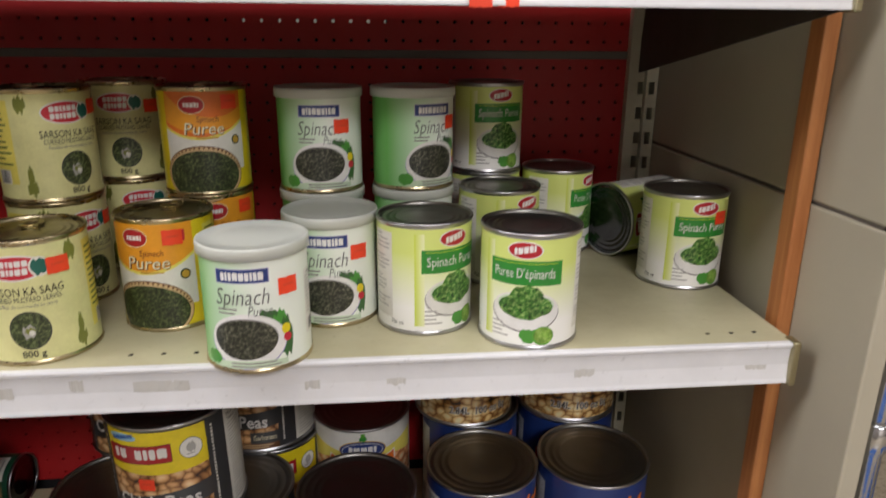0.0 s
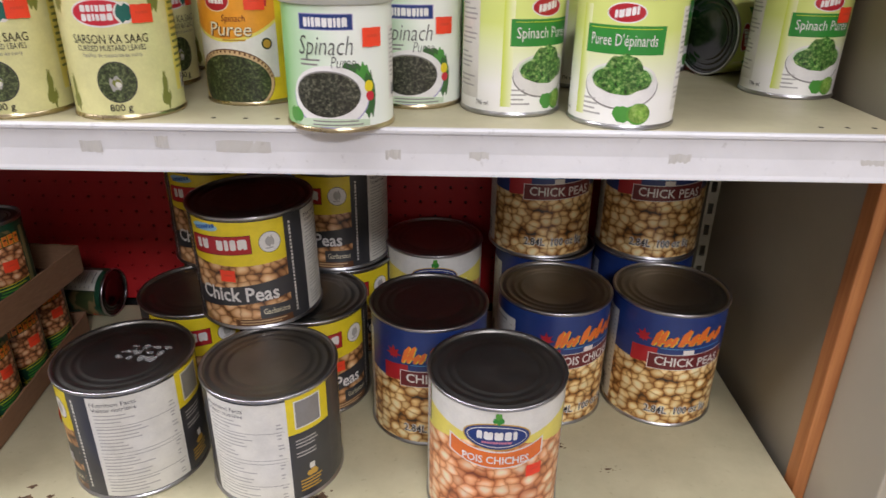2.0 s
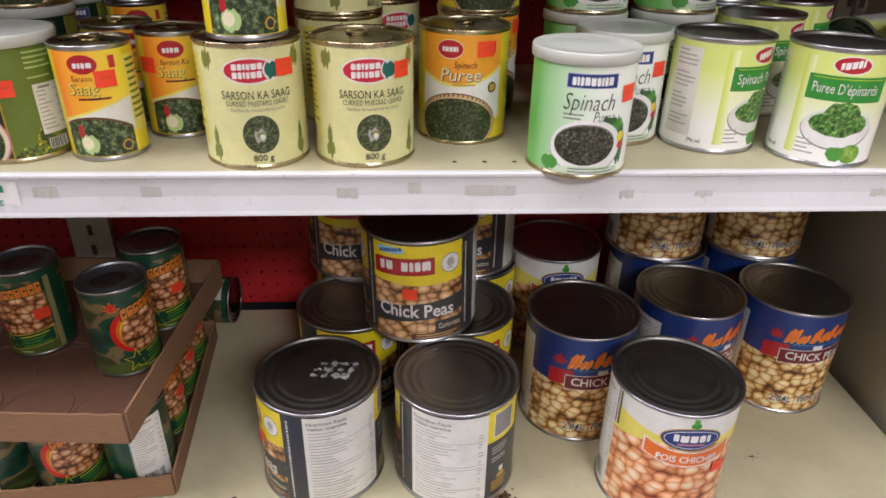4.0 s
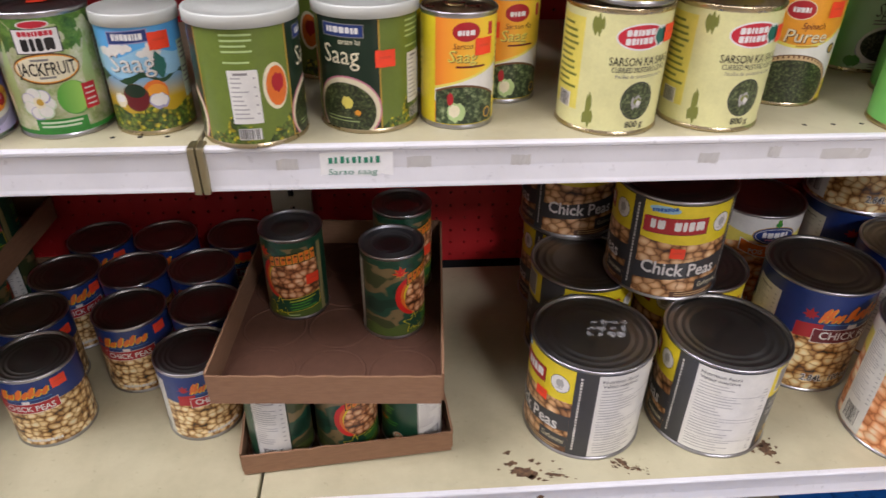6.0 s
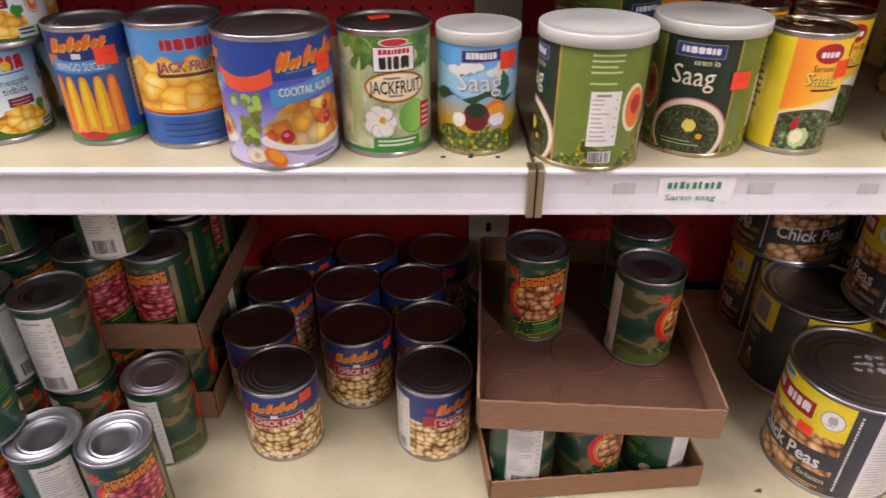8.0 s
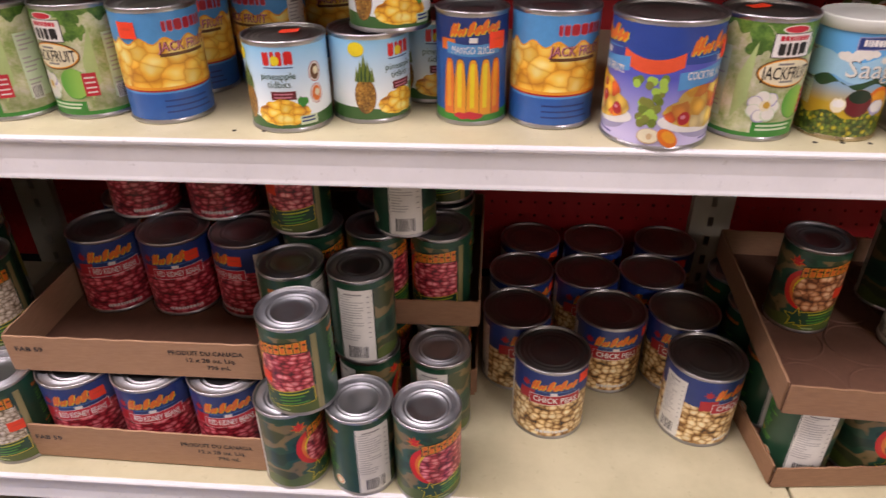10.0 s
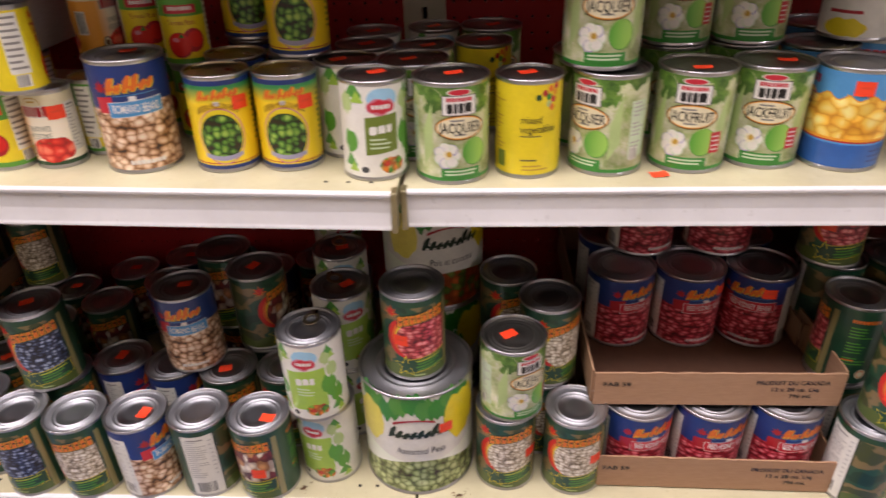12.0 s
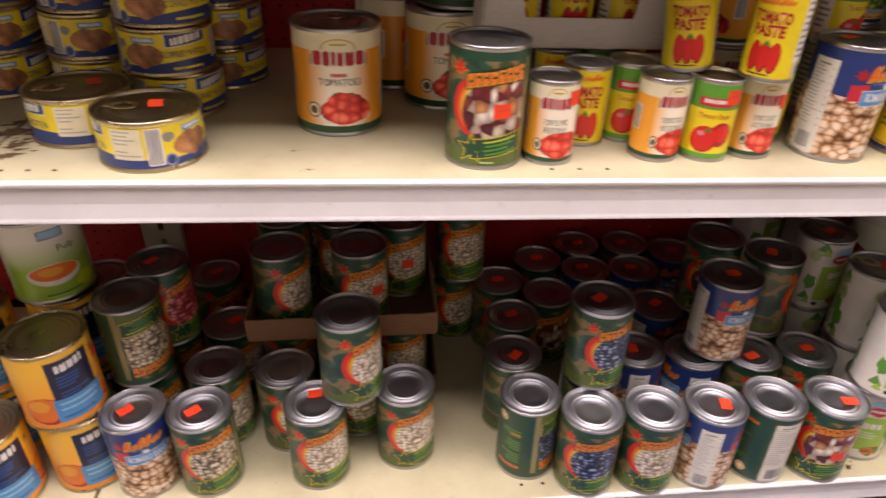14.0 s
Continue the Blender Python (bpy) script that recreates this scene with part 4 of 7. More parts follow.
def saag_small():
    k = Kind("sarson_saag_can", "slim yellow and orange can of sarson ka saag", 0.0368, 0.110, TIN, GOLD_LID, "sarson saag cans", tab=True, seed=11)
    sh = k.base(INK["yellow"])
    for s in (0.0, 0.112):
        sh.strip(s - 0.034, s + 0.034, 0.0075, 0.1025, SAAG_ORANGE if s == 0 else INK["amber"])
        sh.oval(s - 0.004, 0.091, 0.026, 0.0165, INK["red"]).bars(s - 0.004, 0.0925, 0.017, 1, 0.006, WHITE, 0.8, 0)
        sh.rect(s + 0.022, 0.092, 0.006, 0.011, INK["crimson"])
        k.words.add("Sarson Ka", s - 0.002, 0.0765, 0.0052, INK["maroon"], 0.028, 0.15)
        k.words.add("Saag", s - 0.006, 0.0645, 0.011, INK["brown"], 0.028, 0.15, 0.012)
        k.words.add("Saag", s - 0.0066, 0.0649, 0.011, INK["lemon"], 0.028, 0.15, lift=0.0185)
        sh.strip(s - 0.034, s + 0.034, 0.03, lambda q: 0.052 + 0.3 * (q - s), INK["lemon"]).strip(s - 0.034, s + 0.034, 0.028, lambda q: 0.0495 + 0.3 * (q - s), INK["offwhite"])
        sh.bars(s + 0.004, 0.0615, 0.034, 1, 0.004, INK["maroon"])
        sh.strip(s - 0.033, s + 0.031, 0.0075, lambda q: 0.0445 - 9 * (q - s + 0.006) ** 2, INK["brown"], 16)
        sh.strip(s - 0.033, s + 0.031, 0.0075, lambda q: 0.0425 - 9 * (q - s + 0.006) ** 2, CURRY, 16)
        sh.blob(s - 0.012, 0.019, 0.018, 0.018, INK["palegreen"]).blob(s - 0.014, 0.02, 0.011, 0.012, INK["cream"]).blob(s - 0.018, 0.031, 0.006, 0.012, INK["red"])
        sh.oval(s + 0.022, 0.0155, 0.0105, 0.0105, INK["gold"]).oval(s + 0.022, 0.0155, 0.0075, 0.0075, INK["slate"])
        sh.rect(s + 0.047, 0.06, 0.026, 0.07, INK["lemon"]).bars(s + 0.047, 0.092, 0.022, 10, 0.0058, INK["olive"], 0.4)
    k.finish()


def saag_tub():
    k = Kind("saag_tub_can", "dark green sarson saag can with white plastic cap", 0.0492, 0.115, GOLD, TIN_LID, "green saag cans", cap=True, seed=13)
    sh = k.base(INK["olive"])
    w = math.pi * sh.r
    sh.strip(-w, w, 0.0065, lambda q: 0.02 + 0.009 * math.sin(q * 120) + 0.004 * math.sin(q * 330), FLOWERS, 90)
    for s in (0.0, 0.152):
        sh.strip(s - 0.034, s + 0.034, lambda q: 0.0065, lambda q: 0.106 - 2 * (q - s) ** 2, INK["gold"], 20)
        sh.strip(s - 0.0325, s + 0.0325, lambda q: 0.0075, lambda q: 0.1055, INK["bottle"], 20)
        sh.rect(s - 0.001, 0.094, 0.042, 0.0115, GREY).rect(s - 0.001, 0.094, 0.04, 0.01, INK["navy"]).bars(s - 0.001, 0.097, 0.033, 1, 0.006, WHITE, 0.9, 0)
        k.words.add("Saag", s - 0.003, 0.0655, 0.017, INK["cream"], 0.036)
        k.words.add("sarson ka", s + 0.006, 0.0825, 0.0052, INK["cream"], 0.021)
        sh.oval(s, 0.025, 0.068, 0.06, INK["pinkish"]).oval(s, 0.025, 0.065, 0.057, INK["cream"]).oval(s - 0.001, 0.0235, 0.059, 0.051, BOWLDARK)
        sh.blob(s + 0.001, 0.031, 0.012, 0.011, INK["lemon"]).blob(s + 0.011, 0.022, 0.006, 0.005, INK["amber"])
        sh.bars(s - 0.004, 0.017, 0.036, 2, 0.003, INK["palegreen"], 0.25)
    for s in (0.076, -0.076):
        nutrition(k, s, 0.048, 0.026, 0.046, False)
        sh.rect(s, 0.0155, 0.02, 0.01, WHITE).stripes(s, 0.0155, 0.018, 0.009, 9, BLACK)
        small_print(k, s, 0.1, 0.03, 6, INK["palegreen"], 0.0044)
        sh.oval(s + 0.028, 0.055, 0.024, 0.04, INK["cream"]).oval(s + 0.029, 0.055, 0.02, 0.034, INK["orange"]).blob(s + 0.03, 0.058, 0.012, 0.016, INK["red"])
    k.finish()


def cocktail():
    k = Kind("fruit_cocktail_can", "violet and blue fruit cocktail can with printed fruit", 0.0505, 0.116, TIN, DULL_SHADED_LID, "fruit cocktail cans", seed=15)
    sh = k.base(blend_ink("cocktail_paper", "c6bfe4", "4f55b4", 0.014, 0.066))
    w = math.pi * sh.r
    sh.strip(-w, w, 0.078, 0.1085, INK["royal"])
    for s in (0.0, -0.123):
        sh.signature(s + 0.004, 0.0885, 0.066, 0.0155)
        sh.strip(s - 0.022, s + 0.032, lambda q: 0.0845 + 0.05 * (q - s), lambda q: 0.0854 + 0.05 * (q - s), INK["sky"]).rect(s + 0.008, 0.0805, 0.011, 0.005, WHITE)
        # the ribbon hangs between the two fronts
        sh.strip(s - 0.088, s - 0.033, lambda q: 0.069 + 9 * (q - s + 0.061) ** 2, lambda q: 0.081 + 9 * (q - s + 0.061) ** 2, INK["vermilion"], 16)
        sh.strip(s - 0.036, s + 0.042, lambda q: 0.062 + 0.16 * (q - s), lambda q: 0.0755 + 0.12 * (q - s), INK["sky"])
        k.words.add("COCKTAIL AUX FRUITS", s + 0.004, 0.0655, 0.0068, WHITE, 0.066, 0.0, 0.015)
        for i in range(46):
            a, b = sh.rnd.uniform(-1, 1), sh.rnd.random()
            sh.oval(s - 0.059 + a * 0.016 * (0.35 + 0.65 * b), 0.026 + 0.04 * b, 0.0074, 0.0074, INK[("moss", "olive", "freshlime")[i % 3]], 0, 8)
        sh.oval(s + 0.006, 0.0265, 0.078, 0.03, INK["lilac"])
        sh.oval(s + 0.001, 0.029, 0.1, 0.022, WHITE).blob(s + 0.001, 0.037, 0.094, 0.03, FRUIT, 0.12).blob(s + 0.001, 0.049, 0.07, 0.024, FRUIT, 0.2)
        for a, b, d in ((-0.026, 0.032, 0.012), (0.014, 0.041, 0.0105), (0.034, 0.034, 0.011), (0.012, 0.052, 0.008)):
            sh.oval(s + a, b, d, d, INK["red"], 0, 12).oval(s + a - 0.0012, b + 0.0015, d * 0.4, d * 0.3, INK["pinkish"], 0, 8)
        sh.oval(s - 0.055, 0.0155, 0.02, 0.014, INK["tan"]).oval(s - 0.055, 0.0158, 0.0185, 0.0125, INK["cream"]).oval(s - 0.054, 0.0155, 0.005, 0.006, INK["tan"])
        sh.oval(s - 0.038, 0.0145, 0.019, 0.0155, INK["orange"], -0.4).oval(s - 0.037, 0.0155, 0.013, 0.01, INK["amber"], -0.4)
        sh.bars(s + 0.014, 0.0112, 0.034, 1, 0.0035, INK["violet"])
    nutrition(k, 0.098, 0.05, 0.04, 0.07)
    k.finish()


def jackfruit(name, word, label):
    k = Kind(name, label, 0.0425, 0.1135, TIN, DULL_SHADED_LID, "jackfruit cans", seed=17)
    sh = k.base(JACK_PAPER)
    w = math.pi * sh.r
    sh.strip(-w, w, lambda q: 0.0985 + 0.004 * math.sin(q * 190) + 0.002 * math.sin(q * 430), 0.106, FOLIAGE, 90).strip(-w, w, 0.0065, 0.0105, INK["green"])
    for s in (0.0, 0.131):
        for q, z, d in ((-0.03, 0.096, 0.02), (-0.024, 0.088, 0.018), (-0.034, 0.083, 0.014), (0.027, 0.097, 0.02), (0.031, 0.087, 0.018), (0.023, 0.082, 0.011)):
            sh.blob(s + q, z, d, d * 0.8, FOLIAGE, 0.6)
        for q in (-0.036, 0.036):
            sh.strip(s + q - 0.006, s + q + 0.006, lambda v, c=s + q: 0.03 + 1.5 * (v - c), lambda v, c=s + q: 0.075 + 2.5 * (v - c), INK["palegreen"], 6)
        sh.oval(s, 0.1008, 0.026, 0.007, INK["offwhite"]).oval(s, 0.1008, 0.023, 0.0055, INK["crimson"])
        sh.rect(s, 0.0875, 0.0375, 0.0205, INK["slate"]).rect(s, 0.0875, 0.0355, 0.019, WHITE)
        sh.mark(s, 0.0915, 0.028, 0.0042, INK["crimson"], 8).mark(s, 0.0795, 0.028, 0.0105, BLACK, 4)
        sh.oval(s + 0.001, 0.0645, 0.056, 0.0265, INK["brown"]).oval(s + 0.001, 0.0645, 0.0535, 0.024, INK["amber"]).oval(s + 0.001, 0.0645, 0.0515, 0.022, INK["cream"])
        k.words.add(word, s + 0.001, 0.0592, 0.011, BLACK, 0.0475, bold=0.012)
        sh.bars(s + 0.001, 0.073, 0.022, 1, 0.003, GREY, 0.6).bars(s + 0.001, 0.058, 0.014, 1, 0.003, GREY, 0.6)
        for i in range(7):
            a = 2 * math.pi * i / 7
            sh.oval(s - 0.0145 + 0.0085 * math.cos(a), 0.0345 + 0.0085 * math.sin(a), 0.0135, 0.0125, INK["lilac" if i % 2 else "mint"], 0, 10)
            sh.oval(s - 0.0145 + 0.0085 * math.cos(a), 0.035 + 0.0085 * math.sin(a), 0.0115, 0.0105, INK["offwhite"], 0, 10)
        sh.blob(s - 0.013, 0.036, 0.01, 0.01, INK["cream"]).blob(s - 0.012, 0.0365, 0.006, 0.006, INK["gold"])
        sh.oval(s + 0.0165, 0.0375, 0.028, 0.03, INK["grass"]).oval(s + 0.016, 0.038, 0.0268, 0.0288, side_blend("halved_fruit_print", "4f9a34", "9ccc5c", 0.004, 0.028))
        if word == "JACKFRUIT":
            sh.rect(s + 0.0315, 0.0365, 0.0135, 0.0225, INK["crimson"])
            for zz in (0.0432, 0.0385, 0.0335, 0.029):
                sh.rect(s + 0.0315, zz, 0.0095, 0.0014, WHITE)
        sh.strip(s - 0.021, s + 0.023, 0.0105, 0.0205, INK["green"]).bars(s + 0.001, 0.0185, 0.036, 2, 0.0036, INK["mint"], 0.5, 0.1)
    for s in (0.065, -0.065):
        sh.rect(s, 0.052, 0.024, 0.062, INK["mint"])
        small_print(k, s, 0.081, 0.019, 14, FAINT)
        sh.rect(s - 0.004, 0.026, 0.012, 0.014, WHITE).stripes(s - 0.004, 0.026, 0.01, 0.012, 9, INK["slate"])
    k.finish()


def saag_blue():
    k = Kind("saag_can", "slim blue and yellow saag can with white plastic cap", 0.037, 0.108, GOLD, TIN_LID, "blue saag cans", cap=True, seed=19)
    sh = k.base(MEADOW)
    w = math.pi * sh.r
    sh.strip(-w, w, lambda q: 0.052 + 0.003 * math.sin(q * 200), lambda q: 0.0565 + 0.004 * math.sin(q * 160 + 1), INK["forest"], 50)
    sh.strip(-w, w, 0.0065, lambda q: 0.026 + 0.003 * math.sin(q * 170), FLOWERS, 50)
    sh.strip(-w, w, lambda q: 0.0575 + 0.003 * math.sin(q * 140), lambda q: 0.076 + 0.004 * math.sin(q * 110), INK["paleblue"], 50)
    for s in (0.0, 0.113):
        for q, z in ((-0.02, 0.077), (-0.008, 0.08), (0.016, 0.075), (0.025, 0.082)):
            sh.blob(s + q, z, 0.022, 0.008, INK["offwhite"], 0.5)
        sh.strip(s - 0.018, s + 0.018, lambda q: 0.0835 + 0.06 * (q - s), lambda q: 0.0945 + 0.06 * (q - s), INK["lilac"]).strip(s - 0.017, s + 0.017, lambda q: 0.0843 + 0.06 * (q - s), lambda q: 0.0937 + 0.06 * (q - s), INK["navy"]).mark(s, 0.0862, 0.027, 0.0058, WHITE, 9)
        sh.blob(s + 0.022, 0.064, 0.014, 0.02, INK["teal"], 0.4)
        k.words.add("Saag", s, 0.0595, 0.0165, INK["slate"], 0.04)
        k.words.add("Saag", s - 0.0007, 0.06, 0.0165, INK["offwhite"], 0.04, lift=0.0185)
        sh.oval(s + 0.015, 0.041, 0.022, 0.022, INK["orange"]).oval(s + 0.016, 0.0405, 0.018, 0.016, INK["amber"])
        sh.oval(s - 0.003, 0.0375, 0.024, 0.025, INK["brown"]).oval(s - 0.003, 0.0375, 0.022, 0.023, INK["maroon"]).oval(s - 0.003, 0.0435, 0.019, 0.012, INK["bottle"])
        sh.blob(s + 0.0165, 0.0335, 0.018, 0.014, INK["lilac"]).blob(s + 0.0165, 0.0345, 0.016, 0.011, WHITE).blob(s - 0.019, 0.0345, 0.013, 0.013, INK["cream"]).blob(s - 0.019, 0.036, 0.01, 0.007, WHITE)
        sh.rect(s + 0.056, 0.055, 0.02, 0.05, INK["mint"])
        small_print(k, s + 0.056, 0.078, 0.016, 10, GREY)
    k.finish()


def syrup_jackfruit(name="jackfruit_syrup_can", pale=False):
    k = Kind(name, "blue can of jackfruit in syrup with yellow fruit print", 0.0428, 0.1135, TIN, TIN_LID, "blue jackfruit cans", seed=21)
    sh = k.base(INK["blue"] if not pale else INK["offwhite"])
    w = math.pi * sh.r
    if not pale:
        sh.strip(-w, w, 0.0075, 0.034, INK["sky"]).strip(-w, w, 0.0075, 0.032, INK["blue"]).strip(-w, w, 0.034, 0.0358, INK["red"])
        sh.strip(-w, w, 0.078, 0.106, INK["sky"])
    for s in (0.0, 0.131):
        if pale:
            sh.blob(s, 0.016, 0.05, 0.02, INK["yellow"])
            k.words.add("tranches d'ananas", s, 0.05, 0.009, INK["violet"], 0.05)
            sh.bars(s, 0.035, 0.04, 1, 0.008, INK["red"])
            continue
        sh.strip(s - 0.067, s + 0.067, 0.0358, lambda q: 0.0815 + 0.003 * math.sin(q * 260), INK["amber"], 40)
        sh.strip(s - 0.067, s + 0.067, 0.0365, lambda q: 0.08 + 0.003 * math.sin(q * 260), JACKPULP, 40)
        sh.strip(s - 0.067, s + 0.067, 0.0358, 0.0385, INK["amber"])
        sh.mark(s + 0.006, 0.0885, 0.05, 0.0105, INK["pinkish"], 7).mark(s + 0.0055, 0.0892, 0.05, 0.0092, INK["red"], 7)
        k.words.add("JACK FRUIT", s + 0.002, 0.0715, 0.0085, INK["maroon"], 0.056, 0.12, 0.03)
        k.words.add("JACK FRUIT", s + 0.0015, 0.0718, 0.0085, INK["pinkish"], 0.056, 0.12, 0.0, lift=0.0185)
        sh.bars(s, 0.0695, 0.05, 1, 0.006, INK["brown"], 0.5, 0.1)
        sh.bars(s, 0.026, 0.06, 3, 0.0055, INK["navy"], 0.3)
    nutrition(k, 0.067, 0.066, 0.026, 0.056)
    k.finish()


def mango():
    k = Kind("mango_slices_can", "blue can of mango slices with orange fruit print", 0.0362, 0.110, TIN, TIN_LID, "mango slices cans", seed=23)
    sh = k.base(INK["blue"])
    w = math.pi * sh.r
    sh.strip(-w, w, 0.078, 0.1025, INK["navy"]).strip(-w, w, 0.0065, 0.0155, INK["green"])
    for s in (0.0, 0.113):
        sh.signature(s + 0.002, 0.0875, 0.05, 0.0125)
        sh.rect(s, 0.0825, 0.008, 0.0045, WHITE)
        sh.strip(s - 0.034, s - 0.018, 0.073, 0.083, INK["orange"]).strip(s + 0.02, s + 0.034, 0.073, 0.083, INK["orange"])
        sh.strip(s - 0.027, s + 0.027, lambda q: 0.068 + 3 * (q - s) ** 2, lambda q: 0.0785 + 3 * (q - s) ** 2, INK["sky"], 14)
        k.words.add("MANGO SLICES", s, 0.0705, 0.0068, WHITE, 0.042)
        for q, c in ((-0.024, "orange"), (0.024, "orange"), (-0.0125, "amber"), (0.0125, "amber"), (0.0, "amber")):
            def tip(v, c0, half):
                return 0.066 - 0.036 * (abs(v - c0) / half) ** 4
            sh.strip(s + q - 0.0068, s + q + 0.0068, 0.013, lambda v, c0=s + q: tip(v, c0, 0.0068), INK["brown"], 10)
            sh.strip(s + q - 0.0062, s + q + 0.0062, 0.0132, lambda v, c0=s + q: tip(v, c0, 0.0062) - 0.0008, INK[c], 10)
            sh.strip(s + q - 0.0028, s + q + 0.0016, 0.02, lambda v, c0=s + q: tip(v, c0, 0.0045) - 0.004, INK["yellow" if c == "amber" else "amber"], 6)
        sh.blob(s - 0.004, 0.0125, 0.03, 0.007, INK["crimson"])
    nutrition(k, 0.056, 0.048, 0.024, 0.052)
    k.finish()


def pineapple():
    k = Kind("pineapple_can", "pale blue pineapple tidbits can with printed fruit", 0.0412, 0.0885, TIN, DULL_SHADED_LID, "pineapple cans", seed=25)
    sh = k.base(blend_ink("pineapple_paper", "e4eef0", "86c6ea", 0.03, 0.08))
    w = math.pi * sh.r
    sh.strip(-w, w, 0.0065, lambda q: 0.013 + 0.006 * abs(math.sin(q * 24)), INK["herb"], 60)
    for s in (0.0, 0.126):
        sh.mark(s - 0.001, 0.0645, 0.03, 0.0125, INK["scarlet"], 4, 0.0).oval(s - 0.0035, 0.069, 0.0085, 0.0085, INK["yellow"])
        sh.strip(s - 0.015, s + 0.013, 0.0622, 0.0632, INK["navy"])
        k.words.add("pineapple", s - 0.002, 0.0525, 0.0064, INK["forest"], 0.033)
        k.words.add("tidbits", s - 0.002, 0.045, 0.0064, INK["forest"], 0.022)
        sh.rect(s + 0.001, 0.0375, 0.024, 0.0078, INK["maroon"]).bars(s + 0.001, 0.0395, 0.019, 2, 0.003, INK["pinkish"], 0.4, 0.1)
        sh.blob(s - 0.001, 0.0205, 0.054, 0.022, PINEAPPLE, 0.16).blob(s - 0.002, 0.027, 0.034, 0.014, PINEAPPLE, 0.2)
        sh.blob(s + 0.019, 0.031, 0.011, 0.009, INK["green"], 0.6).rect(s + 0.0235, 0.0135, 0.018, 0.0085, INK["mint"]).bars(s + 0.0235, 0.0165, 0.015, 2, 0.0032, INK["navy"], 0.5, 0.1)
        q = s - 0.04
        sh.oval(q, 0.0295, 0.0215, 0.034, INK["brown"]).oval(q, 0.0295, 0.0202, 0.0325, PINE_SKIN)
        for j in range(-4, 5):
            sh.strip(q + j * 0.0019 - 0.002, q + j * 0.0019 + 0.002, 0.043, lambda v, j=j, q=q: 0.069 - abs(j) * 0.003 - (j % 2) * 0.005 - abs(v - q - j * 0.0019) * 6, INK["forest" if j % 2 else "olive"], 2)
        sh.oval(s - 0.047, 0.0725, 0.016, 0.013, INK["yellow"])
        for z, c in ((0.056, "brown"), (0.036, "orange")):
            sh.oval(s + 0.0345, z, 0.0145, 0.0185, INK["red"]).oval(s + 0.0345, z, 0.0132, 0.0172, WHITE).oval(s + 0.0345, z, 0.0105, 0.0145, INK[c]).blob(s + 0.0355, z + 0.001, 0.006, 0.007, INK["cream"])
    k.finish()


def mixed_veg():
    k = Kind("mixed_vegetable_can", "plain bright yellow mixed vegetables can", 0.037, 0.111, TIN, DULL_SHADED_LID, "mixed vegetable cans", seed=27)
    sh = k.base(INK["yellow"])
    for s in (0.0, 0.113):
        k.words.add("mixed", s - 0.007, 0.0635, 0.0082, BLACK, 0.022)
        k.words.add("vegetables", s + 0.001, 0.0535, 0.0082, BLACK, 0.04)
        sh.bars(s - 0.004, 0.05, 0.03, 1, 0.0025, INK["slate"]).bars(s - 0.006, 0.024, 0.024, 1, 0.0035, INK["slate"]).bars(s, 0.0175, 0.032, 2, 0.004, INK["gold"])
        for dx, dz, c in ((0.007, 0.094, "red"), (0.014, 0.098, "orange"), (0.012, 0.09, "green"), (0.02, 0.094, "amber"), (0.018, 0.087, "crimson"), (0.012, 0.083, "palegreen"), (0.0, 0.09, "forest"), (0.022, 0.1, "crimson"), (0.016, 0.079, "orange")):
            sh.oval(s + dx, dz, 0.0065, 0.007, INK[c], 0, 8)
    small_print(k, 0.056, 0.09, 0.026, 15, INK["gold"])
    small_print(k, -0.05, 0.09, 0.026, 15, INK["gold"])
    sh.rect(-0.043, 0.022, 0.012, 0.018, INK["olive"])
    k.finish()


def white_veg(name, r, h, green):
    k = Kind(name, "white vegetable can with green patch and printed leaves", r, h, TIN, DULL_SHADED_LID if r < 0.04 else TIN_LID, "white vegetable cans", tab=r > 0.04, seed=29)
    sh = k.base(INK["offwhite"])
    f = h / 0.111
    for s in (0.0, 2 * math.pi * sh.r / 2):
        sh.blob(s + 0.002, 0.09 * f, 0.034, 0.022, INK["paleblue"], 0.15).blob(s, 0.082 * f, 0.032, 0.017, INK["pinkish"]).blob(s, 0.082 * f, 0.029, 0.013, INK["crimson"]).bars(s, 0.0845 * f, 0.021, 1, 0.006, WHITE, 0.8, 0)
        wide = 0.018 if green == "olive" else 0.026
        sh.strip(s - wide, s + wide, lambda q: (0.033 if wide < 0.02 else 0.02) * f + 0.1 * (q - s), lambda q: 0.073 * f + 0.1 * (q - s), INK[green])
        sh.mark(s - 0.001, 0.054 * f, 0.026, 0.009 * f, WHITE, 0, 0.1)
        sh.bars(s, 0.049 * f, 0.026, 3, 0.0045, INK["mint"], 0.4)
        sh.blob(s + 0.011, 0.019 * f, 0.03, 0.018, VEG).oval(s - 0.02, 0.015, 0.009, 0.007, INK["slate"])
        for dx, dz, d in ((-0.03, 0.094, 0.026), (0.033, 0.092, 0.02), (-0.038, 0.02, 0.022), (0.04, 0.016, 0.024)):
            leaf(sh, s + dx, dz * f, d, INK["grass"])
            leaf(sh, s + dx + 0.004, (dz - 0.006) * f, d * 0.7, INK["freshlime"])
        for dx, dz, d in ((0.03, 0.05, 0.022), (0.036, 0.07, 0.016), (0.028, 0.086, 0.014), (0.04, 0.035, 0.02), (-0.036, 0.045, 0.018), (-0.04, 0.085, 0.016)):
            sh.blob(s + dx, dz * f, d, d * 1.3, INK["leaf" if d > 0.017 else "palegreen"], 0.4)
    q = 0.5 * math.pi * sh.r
    nutrition(k, q + 0.012, 0.055 * f, 0.02, 0.05, True)
    k.finish()


